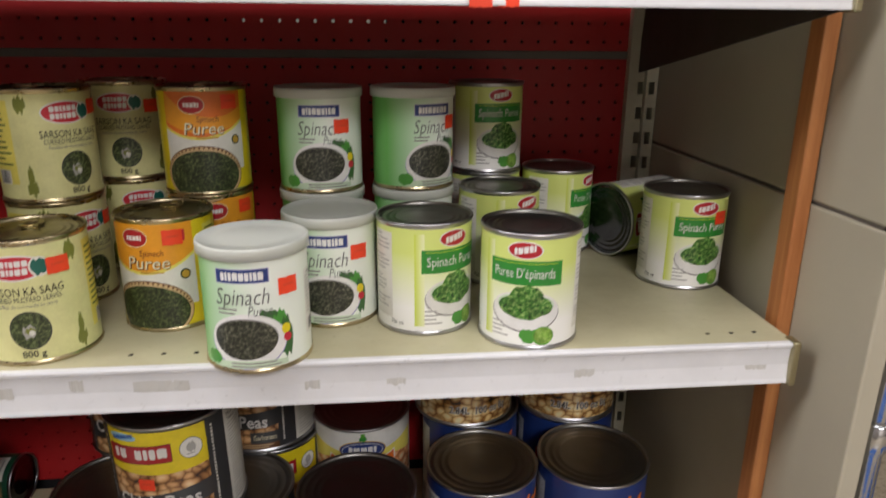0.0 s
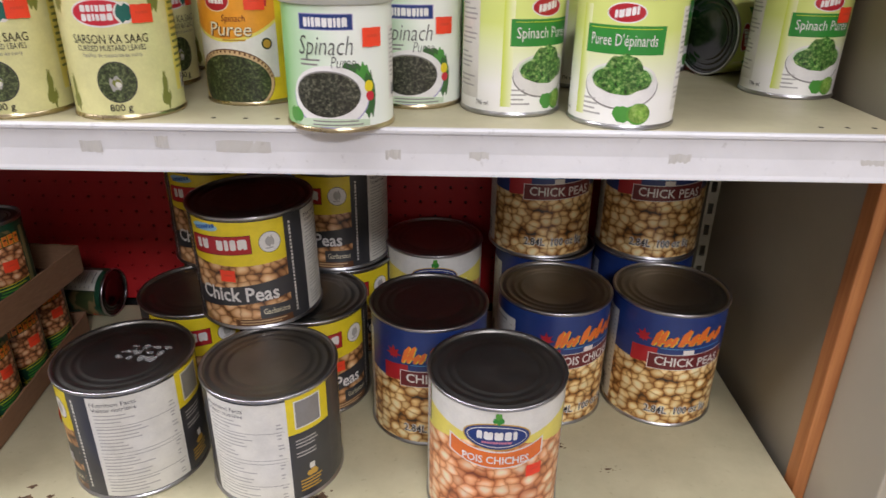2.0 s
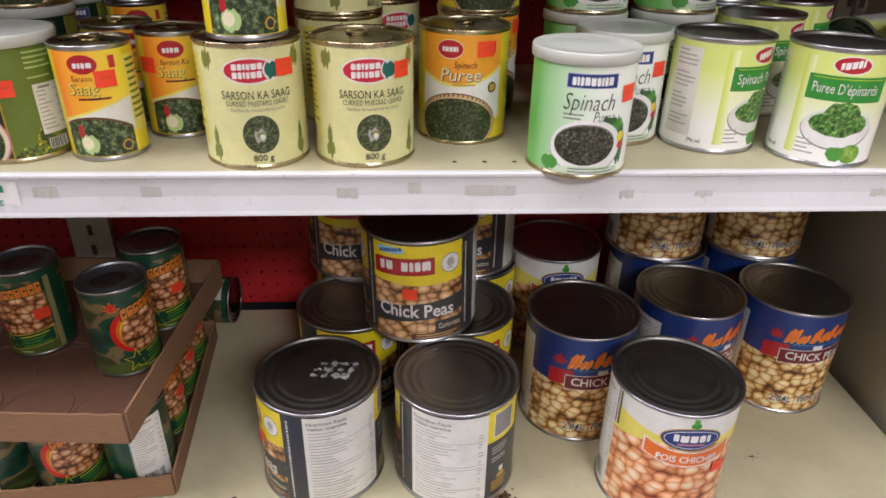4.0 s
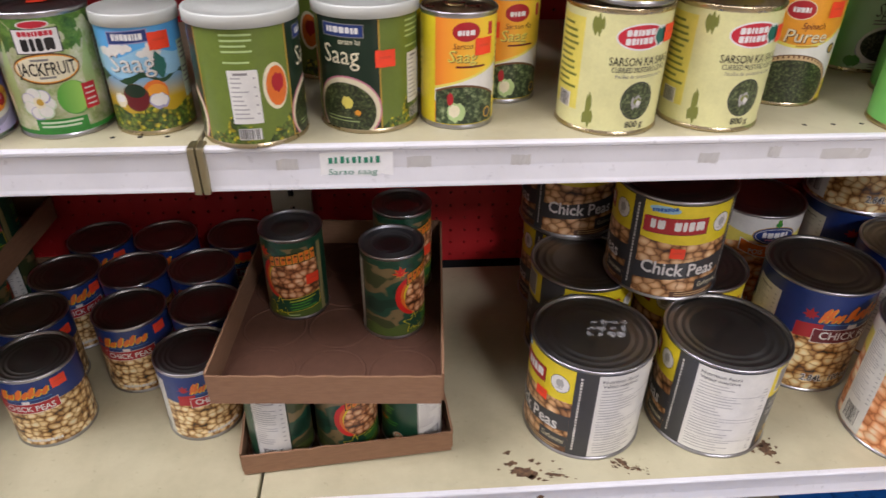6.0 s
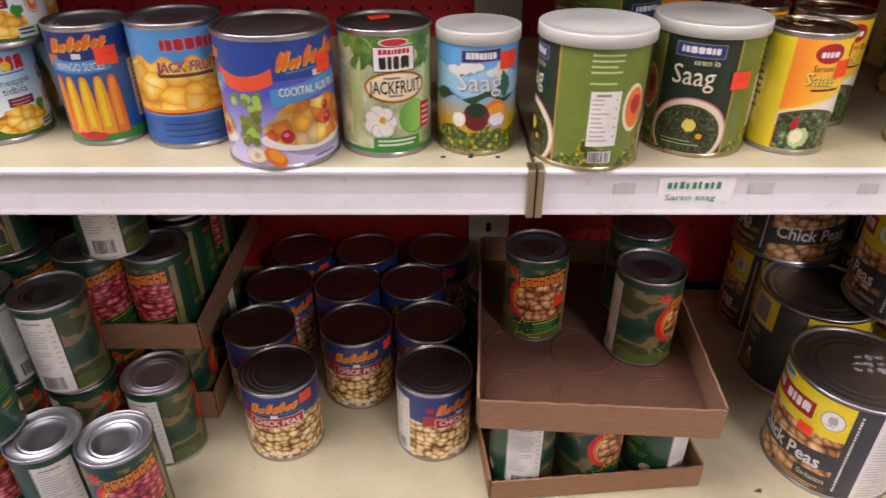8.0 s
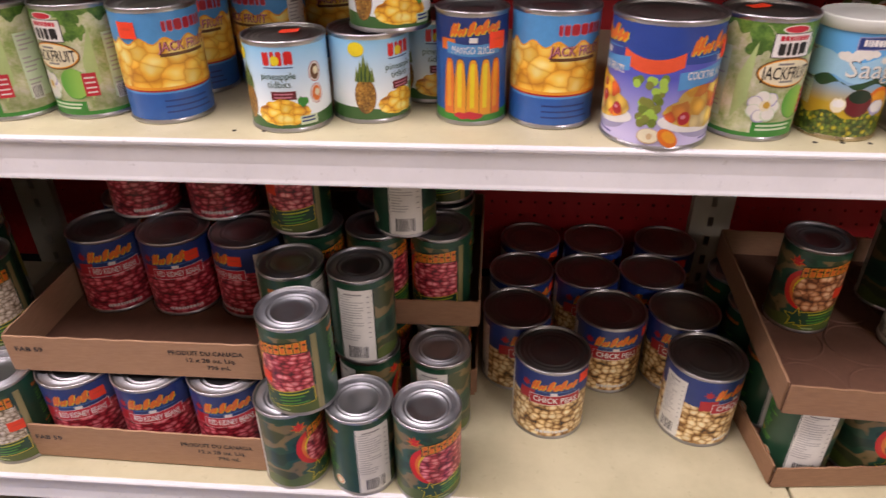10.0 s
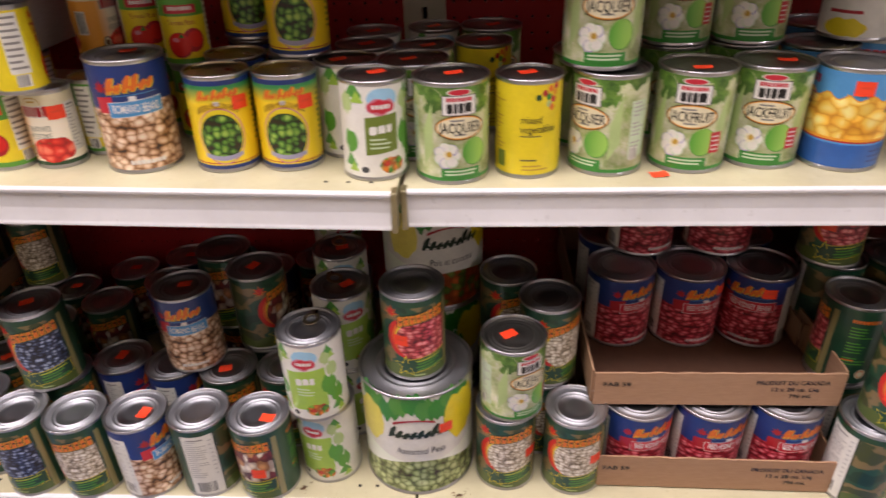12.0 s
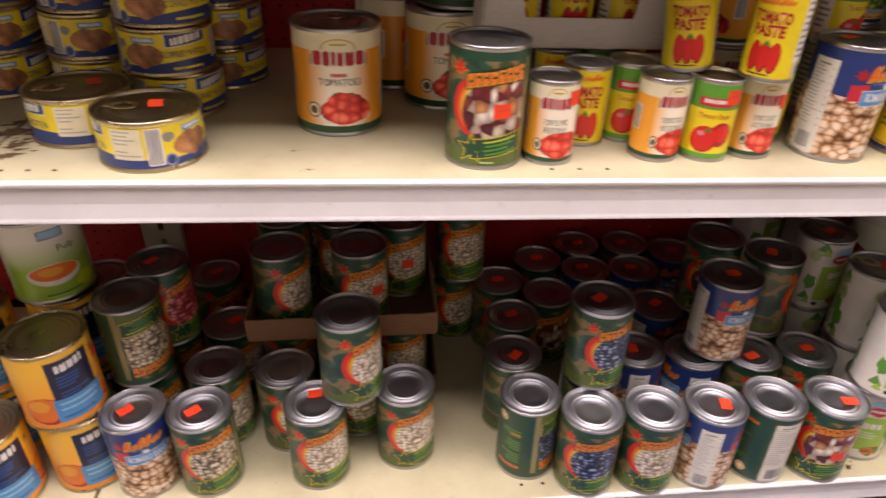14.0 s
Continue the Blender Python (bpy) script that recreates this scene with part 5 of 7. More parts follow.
def pigeon_peas():
    k = Kind("pigeon_pea_can", "yellow pigeon peas can with green pea print", 0.0362, 0.110, TIN, GOLD_LID, "pigeon pea cans", seed=31)
    sh = k.base(PEA_PAPER)
    w = math.pi * sh.r
    sh.strip(-w, w, 0.097, 0.1025, INK["navy"]).strip(-w, w, 0.0065, 0.011, INK["navy"]).strip(-w, w, 0.0125, 0.0137, INK["red"])
    for s in (0.0, 0.113):
        sh.signature(s + 0.002, 0.083, 0.046, 0.0115).rect(s, 0.0785, 0.006, 0.0045, WHITE)
        sh.oval(s, 0.043, 0.052, 0.062, INK["pinkish"]).oval(s, 0.043, 0.049, 0.059, INK["yellow"]).oval(s, 0.042, 0.046, 0.051, INK["bottle"]).oval(s, 0.042, 0.044, 0.048, PEAS)
        k.words.add("GREEN PIGEON PEAS", s, 0.0665, 0.0065, INK["maroon"], 0.046, arc=0.007)
        sh.strip(s - 0.021, s + 0.021, lambda q: 0.0165 + 9 * (q - s) ** 2, lambda q: 0.0215 + 9 * (q - s) ** 2, INK["lilac"], 12)
    sh.bars(0.056, 0.088, 0.024, 10, 0.006, INK["olive"], 0.4).bars(-0.056, 0.088, 0.024, 10, 0.006, INK["olive"], 0.4)
    k.finish()


def bean_can(name, label, word, picture, r, h, band, group, split=0.55, big=False, lid=None, volume=""):
    """Blue-topped bean cans with the beans printed below a ribbon."""
    k = Kind(name, label, r, h, TIN, lid or TIN_LID, group, seed=33)
    sh = k.base(picture)
    w, p = math.pi * sh.r, 2 * math.pi * sh.r / 2
    f = h / 0.117
    g = r / 0.043
    zs = split * h
    sh.strip(-w, w, lambda q: zs + 0.003 * f * math.sin(q / sh.r * 2), k.top, INK["navy"], 48)
    for s in (0.0, p):
        sh.signature(s + 0.004 * g, 0.085 * f, 0.052 * g, 0.0165 * f)
        sh.strip(s - 0.016 * g, s + 0.03 * g, lambda q: 0.0815 * f + 0.04 * (q - s), lambda q: 0.0822 * f + 0.04 * (q - s), INK["sky"]).rect(s + 0.004 * g, 0.0785 * f, 0.008 * g, 0.0042 * f, WHITE)
        sh.maple(s - 0.029 * g, 0.088 * f, 0.0135 * f, INK["red"])
        sh.strip(s - 0.037 * g, s - 0.018 * g, lambda q: 0.067 * f + 0.1 * (q - s), lambda q: 0.0825 * f + 0.1 * (q - s), INK["crimson"] if band == "sky" else INK["red"])
        sh.strip(s - 0.024 * g, s + 0.036 * g, lambda q: 0.0608 * f + 0.05 * (q - s), lambda q: 0.0762 * f + 0.05 * (q - s), WHITE)
        sh.strip(s - 0.0235 * g, s + 0.0355 * g, lambda q: 0.0614 * f + 0.05 * (q - s), lambda q: 0.0756 * f + 0.05 * (q - s), INK[band])
        k.words.add(word, s + 0.006 * g, 0.0648 * f, 0.0085 * f, WHITE, 0.05 * g if len(word) > 9 else 0.045 * g, bold=0.015)
        if volume:
            k.words.add(volume, s + 0.004 * g, 0.0155 * f, 0.0075 * f, WHITE, 0.05 * g, bold=0.06)
            k.words.add(volume, s + 0.004 * g, 0.0155 * f, 0.0075 * f, BLACK, 0.05 * g, bold=0.005, lift=0.0185)
        else:
            sh.bars(s + 0.006 * g, 0.0165 * f, 0.04 * g, 1, 0.0055 * f, WHITE, 0.8, 0.0)
    nutrition(k, -0.5 * p - 0.003 * g, 0.053 * f, 0.03 * g, 0.092 * f)
    k.finish()


def farm_can(name, label, picture, group="green bean cans"):
    """Camouflage-green bean cans with an orange name, an arc, a star and a ribbon."""
    k = Kind(name, label, 0.0418, 0.127, TIN, TIN_LID, group, seed=35)
    sh = k.base(FARM_PAPER)
    w, s = math.pi * sh.r, 0.0
    sh.strip(-w, w, 0.111, k.top, INK["farmgreen"]).strip(-w, w, 0.0068, lambda q: 0.022 + 0.003 * math.sin(q * 160), INK["fern"], 50)
    def name_foot(q):
        return 0.0875 + 0.2 * (q - s) - 3 * (q - s) ** 2

    def ribbon(q):
        return 0.0255 + 0.14 * (q - s)

    # an arc of three colours curls round the left of the picture
    for a, c in ((0.0, "scarlet"), (0.0048, "orange"), (0.0078, "yellow"), (0.0125, "bottle")):
        sh.oval(s - 0.012 + a * 0.9, 0.066, 0.05 - a, 0.058 - 1.5 * a, INK[c])
    sh.oval(s + 0.001, 0.0625, 0.052, 0.055, picture).strip(s - 0.006, s + 0.043, lambda q: 0.037 + 0.1 * (q - s), lambda q: name_foot(q) + 0.002, picture, 14)
    sh.strip(s - 0.022, s + 0.042, lambda q: name_foot(q) - 0.0004, lambda q: name_foot(q) + 0.016, INK["bottle"], 16)
    for i, tall in enumerate((1.0, 0.95, 0.9, 0.88, 0.9, 0.95, 1.0, 1.04)):
        a = s - 0.0175 + i * 0.0078
        for grow, c in ((0.0, "amber"), (-0.0009, "orange")):
            hw = 0.0033 + grow
            sh.strip(a - hw, a + hw, lambda q, grow=grow: name_foot(q) + 0.0008 - grow, lambda q, tall=tall, grow=grow: name_foot(q) + 0.0148 * tall + grow, INK[c], 3)
        # a level dark slot in each block, higher and lower by turns
        z = (0.0062, 0.0092, 0.0075)[i % 3]
        sh.strip(a - 0.0013, a + 0.0026, lambda q, z=z: name_foot(q) + z, lambda q, z=z: name_foot(q) + z + 0.0024, INK["bottle"], 2)
    sh.maple(s - 0.030, 0.1005, 0.0185, INK["amber"]).maple(s - 0.030, 0.101, 0.0165, INK["scarlet"])
    sh.strip(s - 0.013, s + 0.043, lambda q: ribbon(q) - 0.0105, lambda q: ribbon(q) + 0.0105, INK["yellow"], 10)
    sh.strip(s - 0.012, s + 0.0423, lambda q: ribbon(q) - 0.0097, lambda q: ribbon(q) + 0.0097, INK["farmgreen"], 10)
    sh.star(s - 0.013, 0.024, 0.0165, INK["yellow"]).star(s - 0.013, 0.024, 0.0142, INK["farmgreen"])
    for i in range(4):
        z = 0.0062 - i * 0.0043
        sh.strip(s + 0.0 + 0.002 * (i % 2), s + 0.036 - 0.005 * (i % 3), lambda q, z=z: ribbon(q) + z - 0.0011, lambda q, z=z: ribbon(q) + z + 0.0006, INK["lime" if i == 0 else "leaf"], 8)
    sh.bars(s + 0.006, 0.0115, 0.018, 1, 0.003, INK["palegreen"], 0.6)
    # the rest of the way round: bamboo, a green text panel, the white panel
    sh.strip(0.0455, 0.053, 0.0068, 0.111, BAMBOO).strip(0.053, w, 0.0068, 0.111, INK["farmgreen"])
    sh.mark(0.088, 0.1005, 0.036, 0.0052, INK["orange"], 9)
    small_print(k, 0.088, 0.094, 0.034, 13, INK["leaf"], 0.0046)
    sh.bars(0.08, 0.045, 0.02, 1, 0.004, INK["orange"], 0.5)
    sh.oval(0.1, 0.0215, 0.0145, 0.0145, INK["cream"]).oval(0.1, 0.0215, 0.0115, 0.0115, INK["orange"]).oval(0.1, 0.0215, 0.0085, 0.0085, INK["cream"])
    nutrition(k, 0.1485 - 2 * w, 0.059, 0.044, 0.104)
    sh.strip(0.171 - 2 * w, 0.1725 - 2 * w, 0.0068, 0.111, INK["bottle"])
    k.finish()


def garbanzo_can():
    k = Kind("garbanzo_can", "squat dark grey chick peas can with yellow patch", 0.0802, 0.154, TIN, DULL_SHADED_LID, "large garbanzo cans", seed=37)
    sh = k.base(INK["slate"])
    for s in (0.0, -0.1417):
        a, b = s - 0.063, s + 0.063
        sh.strip(a, b, 0.0075, 0.106, GARBANZO)
        sh.strip(a, b, lambda q: 0.037 + 0.12 * (q - s), lambda q: 0.062 + 0.12 * (q - s), INK["slate"])
        k.words.add("Chick Peas", s - 0.003, 0.0425, 0.019, WHITE, 0.102, bold=0.02)
        sh.strip(a, b, lambda q: 0.089 + 0.9 * (q - s) ** 2, 0.1445, INK["yellow"])
        sh.blob(s - 0.036, 0.1365, 0.04, 0.010, INK["paleblue"], 0.15).mark(s - 0.036, 0.1338, 0.032, 0.0052, INK["blue"], 9, 0.2)
        sh.strip(s - 0.058, s + 0.022, lambda q: 0.1035 + 0.05 * (q - s), lambda q: 0.1275 + 0.05 * (q - s), INK["maroon"]).strip(s - 0.0605, s + 0.0212, lambda q: 0.1045 + 0.05 * (q - s), lambda q: 0.1267 + 0.05 * (q - s), INK["red"])
        sh.mark(s - 0.042, 0.1085, 0.021, 0.0135, WHITE, 2, 0.05).mark(s - 0.002, 0.1095, 0.04, 0.0135, WHITE, 4, 0.05)
        sh.oval(s + 0.044, 0.117, 0.027, 0.027, INK["slate"]).oval(s + 0.044, 0.117, 0.0255, 0.0255, WHITE).blob(s + 0.044, 0.118, 0.011, 0.013, FAINT, 0.4).bars(s + 0.044, 0.1105, 0.012, 1, 0.003, FAINT, 0.5)
        sh.strip(s + 0.022, b, 0.0165, 0.0345, INK["slate"])
        k.words.add("Garbanzos", s + 0.043, 0.0225, 0.0082, INK["cream"], 0.033)
        sh.strip(s - 0.01, b, 0.0075, 0.0165, INK["brown"]).bars(s + 0.026, 0.0145, 0.06, 2, 0.0036, INK["tan"], 0.45, 0.2)
        # one line of fine white print runs up the strip beside the picture
        for i in range(26):
            z = 0.016 + i * 0.0047
            sh.strip(b + 0.0065, b + 0.0092, z, z + 0.0024 + 0.0013 * sh.rnd.random(), INK["offwhite"], 1)
    s, half = 0.1405, 0.0495
    sh.rect(s, 0.076, 2 * half, 0.136, INK["offwhite"])
    k.words.add("Nutrition Facts", s - 0.021, 0.1335, 0.0052, INK["slate"], 0.048)
    k.words.add("Valeur nutritive", s - 0.021, 0.1265, 0.0052, INK["slate"], 0.047)
    for i in range(24):
        z = 0.1215 - i * 0.0046
        if i in (3, 11, 12, 19):
            sh.strip(s - 0.045, s + 0.046, z - 0.0019, z - 0.0013, GREY)
            continue
        sh.bars(s - 0.016, z, 0.056, 1, 0.0034, FAINT, 0.4, 0.55)
        if i % 3:
            sh.bars(s + 0.041, z, 0.007, 1, 0.0034, FAINT, 0.5, 0.5)
    s = 0.2155
    sh.strip(s - 0.0255, s + 0.0295, 0.098, 0.1465, INK["yellow"]).rect(s + 0.0, 0.1225, 0.034, 0.037, INK["offwhite"]).rect(s + 0.0, 0.1225, 0.031, 0.034, GREY)
    for i, z in enumerate((0.089, 0.0845, 0.080, 0.0715, 0.067)):
        sh.bars(s, z, 0.036, 1, 0.003, FAINT, 0.6, 0.35)
    sh.rect(s, 0.047, 0.007, 0.008, INK["offwhite"]).blob(s, 0.0375, 0.015, 0.009, INK["gold"], 0.5).bars(s, 0.031, 0.032, 4, 0.0045, INK["gold"], 0.45, 0.25)
    k.finish()


def orange_chickpeas():
    k = Kind("pois_chiches_can", "large chick peas can with white top and orange ribbon", 0.0785, 0.178, TIN, DULL_SHADED_LID, "large chick peas cans", seed=39)
    sh = k.base(CHICKPEA_ORANGE)
    w, p = math.pi * sh.r, math.pi * sh.r
    sh.strip(-w, w, lambda q: 0.122 + 0.01 * math.cos(2 * q / sh.r), k.top, INK["lemon"], 48).strip(-w, w, lambda q: 0.142 - 0.008 * math.cos(2 * q / sh.r), k.top, INK["offwhite"], 48)
    for s in (0.0, p):
        sh.oval(s, 0.139, 0.073, 0.034, INK["gold"]).oval(s, 0.139, 0.07, 0.031, INK["navy"]).oval(s, 0.139, 0.064, 0.026, INK["offwhite"]).oval(s, 0.139, 0.062, 0.024, INK["navy"])
        sh.mark(s, 0.1355, 0.044, 0.0105, WHITE, 5, 0.0).bars(s, 0.1335, 0.032, 1, 0.004, INK["pinkish"], 0.7, 0.0).blob(s + 0.001, 0.1595, 0.012, 0.009, INK["green"], 0.5).blob(s + 0.001, 0.165, 0.007, 0.008, INK["leaf"], 0.5)
        sh.strip(s - 0.053, s + 0.053, lambda q: 0.099 + 4 * (q - s) ** 2, lambda q: 0.121 + 4 * (q - s) ** 2, WHITE, 20)
        sh.strip(s - 0.051, s + 0.051, lambda q: 0.1005 + 4 * (q - s) ** 2, lambda q: 0.1195 + 4 * (q - s) ** 2, INK["orange"], 20)
        k.words.add("POIS CHICHES", s, 0.1055, 0.0095, WHITE, 0.072, bold=0.02)
        k.words.add("2.84 L  100 oz liq", s, 0.014, 0.009, WHITE, 0.085, bold=0.03)
    for s in (0.5 * p, -0.5 * p):
        nutrition(k, s, 0.088, 0.044, 0.16)
        for i, c in enumerate(("navy", "offwhite", "red", "green")):
            sh.strip(s + 0.022 + 0.002 * i, s + 0.024 + 0.002 * i, 0.12, 0.168, INK[c], 1)
    k.finish()


def big_peas(name, word, picture):
    k = Kind(name, "large white and green vegetable can with printed peas", 0.0785, 0.178, TIN, TIN_LID, "large vegetable cans", seed=41)
    sh = k.base(WHITE_TOP)
    w, p = math.pi * sh.r, math.pi * sh.r
    sh.strip(-w, w, lambda q: 0.072 + 0.012 * math.cos(2 * q / sh.r) * -1, k.top, INK["offwhite"], 48)
    sh.strip(-w, w, 0.0065, lambda q: 0.052 + 0.012 * math.cos(2 * q / sh.r), picture, 48)
    for s in (0.0, p):
        for i in range(9):
            sh.blob(s - 0.075 + 0.017 * i, 0.156 + 0.008 * math.cos(i * 1.7), 0.032, 0.034, INK["grass" if i % 2 else "green"], 0.4)
        sh.blob(s + 0.062, 0.128, 0.06, 0.075, INK["yellow"], 0.3).blob(s - 0.075, 0.12, 0.05, 0.07, INK["lemon"], 0.3)
        sh.strip(s - 0.036, s + 0.02, lambda q: 0.134 - 9 * (q - s + 0.005) ** 2, lambda q: 0.1365 - 7 * (q - s + 0.005) ** 2, INK["red"], 14)
        sh.scrawl(s, 0.1045, 0.086, 0.021, INK["bottle"], 0.06)
        k.words.add(word, s, 0.0775, 0.011, INK["slate"], 0.066, 0.12)
    nutrition(k, 0.5 * p, 0.085, 0.035, 0.1)
    k.finish()


def cream_tomato(name, r, h, word, second):
    k = Kind(name, "cream and orange tomato can with red tomato print", r, h, TIN, DULL_SHADED_LID if r < 0.03 else TIN_LID, "cream tomato cans", tab=r > 0.03, seed=43)
    g, f = r / 0.0505, h / 0.119
    if second:
        sh = k.base(side_blend(name + "_paper", "e9a02e", "f5edd8", -0.04 * g, -0.012 * g))
    else:
        sh = k.base(side_blend(name + "_paper", "f6eedb", "e79a2c", 0.012 * g, 0.038 * g, math.pi * r / 2))
    w, p = math.pi * sh.r, math.pi * sh.r
    sh.strip(-w, w, 0.0065, 0.0145 * f, INK["forest"]).strip(-w, w, k.top - 0.018 * f, k.top, INK["cream"])
    for s in (0.0, p):
        sh.oval(s, 0.0965 * f, 0.038 * g, 0.02 * f, INK["gold"]).oval(s, 0.0965 * f, 0.0355 * g, 0.0175 * f, INK["cream"]).bars(s, 0.1015 * f, 0.018 * g, 1, 0.003, INK["gold"], 0.6)
        for q in (-0.028, 0.028):
            sh.strip(s + (q - 0.004) * g, s + (q + 0.004) * g, 0.0785 * f, 0.09 * f, INK["forest"])
        sh.rect(s, 0.0865 * f, 0.06 * g, 0.0165 * f, INK["offwhite"]).mark(s, 0.0792 * f, 0.058 * g, 0.0148 * f, INK["red"], 6, 0.0)
        k.words.add(word, s + 0.001, 0.0585 * f, 0.0078 * f, INK["forest"], 0.046 * g)
        if second:
            k.words.add(second, s + 0.001, 0.048 * f, 0.0078 * f, INK["forest"], 0.044 * g)
        else:
            sh.bars(s, 0.0715 * f, 0.018 * g, 1, 0.005, INK["crimson"], 0.8, 0.0)
        sh.blob(s + 0.006 * g, 0.0245 * f, 0.06 * g, 0.018 * f, INK["offwhite"])
        top = -0.003 if second else 0.004
        sh.blob(s + (0.018 if second else 0.007) * g, 0.031 * f, (0.09 if second else 0.06) * g, (0.036 if second else 0.03) * f, TOMATO, 0.15)
        sh.blob(s + 0.006 * g, (0.037 + top) * f, 0.04 * g, 0.021 * f, TOMATO, 0.2)
        for q in (-0.006, 0.014):
            leaf(sh, s + q * g, (0.044 + top) * f, 0.006 * g, INK["herb"])
        sh.oval(s - 0.03 * g, 0.031 * f, 0.017 * g, 0.017 * f, INK["slate"]).oval(s - 0.03 * g, 0.031 * f, 0.014 * g, 0.014 * f, INK["cream"]).oval(s - 0.03 * g, 0.031 * f, 0.009 * g, 0.009 * f, INK["brown"])
    nutrition(k, 0.5 * p, 0.06 * f, 0.034 * g, 0.07 * f, False)
    sh.rect(-0.5 * p, 0.06 * f, 0.024 * g, 0.034 * f, INK["offwhite"]).stripes(-0.5 * p, 0.06 * f, 0.019 * g, 0.03 * f, 10, INK["slate"])
    k.finish()


def paste(name, label, green):
    k = Kind(name, label, 0.0275, 0.091, TIN, TIN_LID if not green else GOLD_LID, "tomato paste cans", seed=45)
    sh = k.base(INK["yellow"])
    w, p = math.pi * sh.r, math.pi * sh.r
    if green:
        sh.strip(-w, w, 0.058, k.top, INK["leaf"]).strip(-w, w, 0.0065, 0.012, INK["leaf"])
    for s in (0.0, p):
        if green:
            sh.strip(s - 0.019, s + 0.019, 0.061, 0.07, INK["crimson"]).bars(s, 0.0685, 0.028, 1, 0.006, WHITE, 0.7, 0)
            k.words.add("Tomato Paste", s, 0.049, 0.0055, INK["red"], 0.032)
            sh.oval(s + 0.011, 0.032, 0.026, 0.026, INK["red"]).oval(s - 0.006, 0.027, 0.029, 0.028, INK["red"]).oval(s - 0.006, 0.0278, 0.0265, 0.025, INK["scarlet"]).oval(s - 0.01, 0.033, 0.008, 0.005, INK["pinkish"]).oval(s + 0.013, 0.033, 0.018, 0.018, INK["scarlet"])
            leaf(sh, s - 0.003, 0.036, 0.008, INK["green"])
        else:
            sh.scrawl(s, 0.073, 0.036, 0.008, INK["orange"], 0.05)
            k.words.add("TOMATO", s, 0.0575, 0.0105, INK["red"], 0.038, bold=0.04)
            k.words.add("PASTE", s, 0.0455, 0.0105, INK["red"], 0.031, bold=0.04)
            for q in (-0.009, 0.001, 0.011):
                sh.oval(s + q, 0.026, 0.0125, 0.029, INK["maroon"], 0.15).oval(s + q - 0.0003, 0.0265, 0.0115, 0.027, INK["scarlet"], 0.15)
            leaf(sh, s + 0.002, 0.038, 0.008, INK["green"])
            sh.bars(s, 0.0105, 0.024, 1, 0.003, BLACK)
    for q in (0.5 * p, -0.5 * p):
        sh.rect(q, 0.052, 0.02, 0.058, INK["offwhite"]).bars(q, 0.078, 0.017, 9, 0.006, GREY, 0.4).rect(q, 0.016, 0.014, 0.012, WHITE).stripes(q, 0.016, 0.012, 0.011, 8, BLACK)
    k.finish()


def meat_tin():
    k = Kind("corned_mutton_tin", "flat yellow and navy corned mutton tin", 0.0535, 0.0525, GOLD, SHADED_GOLD_LID, "flat meat tins", tab=True, seed=47)
    sh = k.base(INK["yellow"])
    w, p = math.pi * sh.r, math.pi * sh.r
    sh.strip(-w, w, 0.0065, lambda q: 0.0165 + 0.003 * math.sin(2 * q / sh.r), INK["navy"], 40)
    for s in (0.0, p):
        sh.strip(s + 0.006, s + 0.054, lambda q: 0.031 + 0.06 * (q - s), 0.0448, INK["offwhite"]).strip(s + 0.007, s + 0.053, lambda q: 0.032 + 0.06 * (q - s), 0.0442, INK["navy"]).mark(s + 0.03, 0.0352, 0.036, 0.0075, WHITE, 7, 0.1)
        k.words.add("CORNED MUTTON", s + 0.028, 0.0222, 0.0066, INK["navy"], 0.052)
        sh.bars(s + 0.03, 0.0125, 0.036, 1, 0.004, INK["yellow"], 0.7, 0.0)
        sh.blob(s - 0.019, 0.024, 0.046, 0.0225, MEAT, 0.16)
        sh.strip(s - 0.03, s - 0.004, 0.036, 0.0415, INK["sky"]).bars(s - 0.017, 0.0405, 0.022, 1, 0.0045, WHITE, 0.7, 0.0)
        sh.oval(s - 0.045, 0.013, 0.012, 0.012, INK["lilac"]).oval(s - 0.045, 0.013, 0.009, 0.009, INK["navy"])
        sh.blob(s - 0.045, 0.034, 0.012, 0.009, GREY)
    for q in (-0.36 * p, 0.64 * p):
        sh.rect(q, 0.026, 0.015, 0.034, WHITE).stripes(q, 0.026, 0.012, 0.032, 9, INK["slate"]).rect(q - 0.026, 0.029, 0.03, 0.028, INK["cream"])
        small_print(k, q - 0.026, 0.041, 0.025, 7, FAINT, 0.0036)
    k.finish()


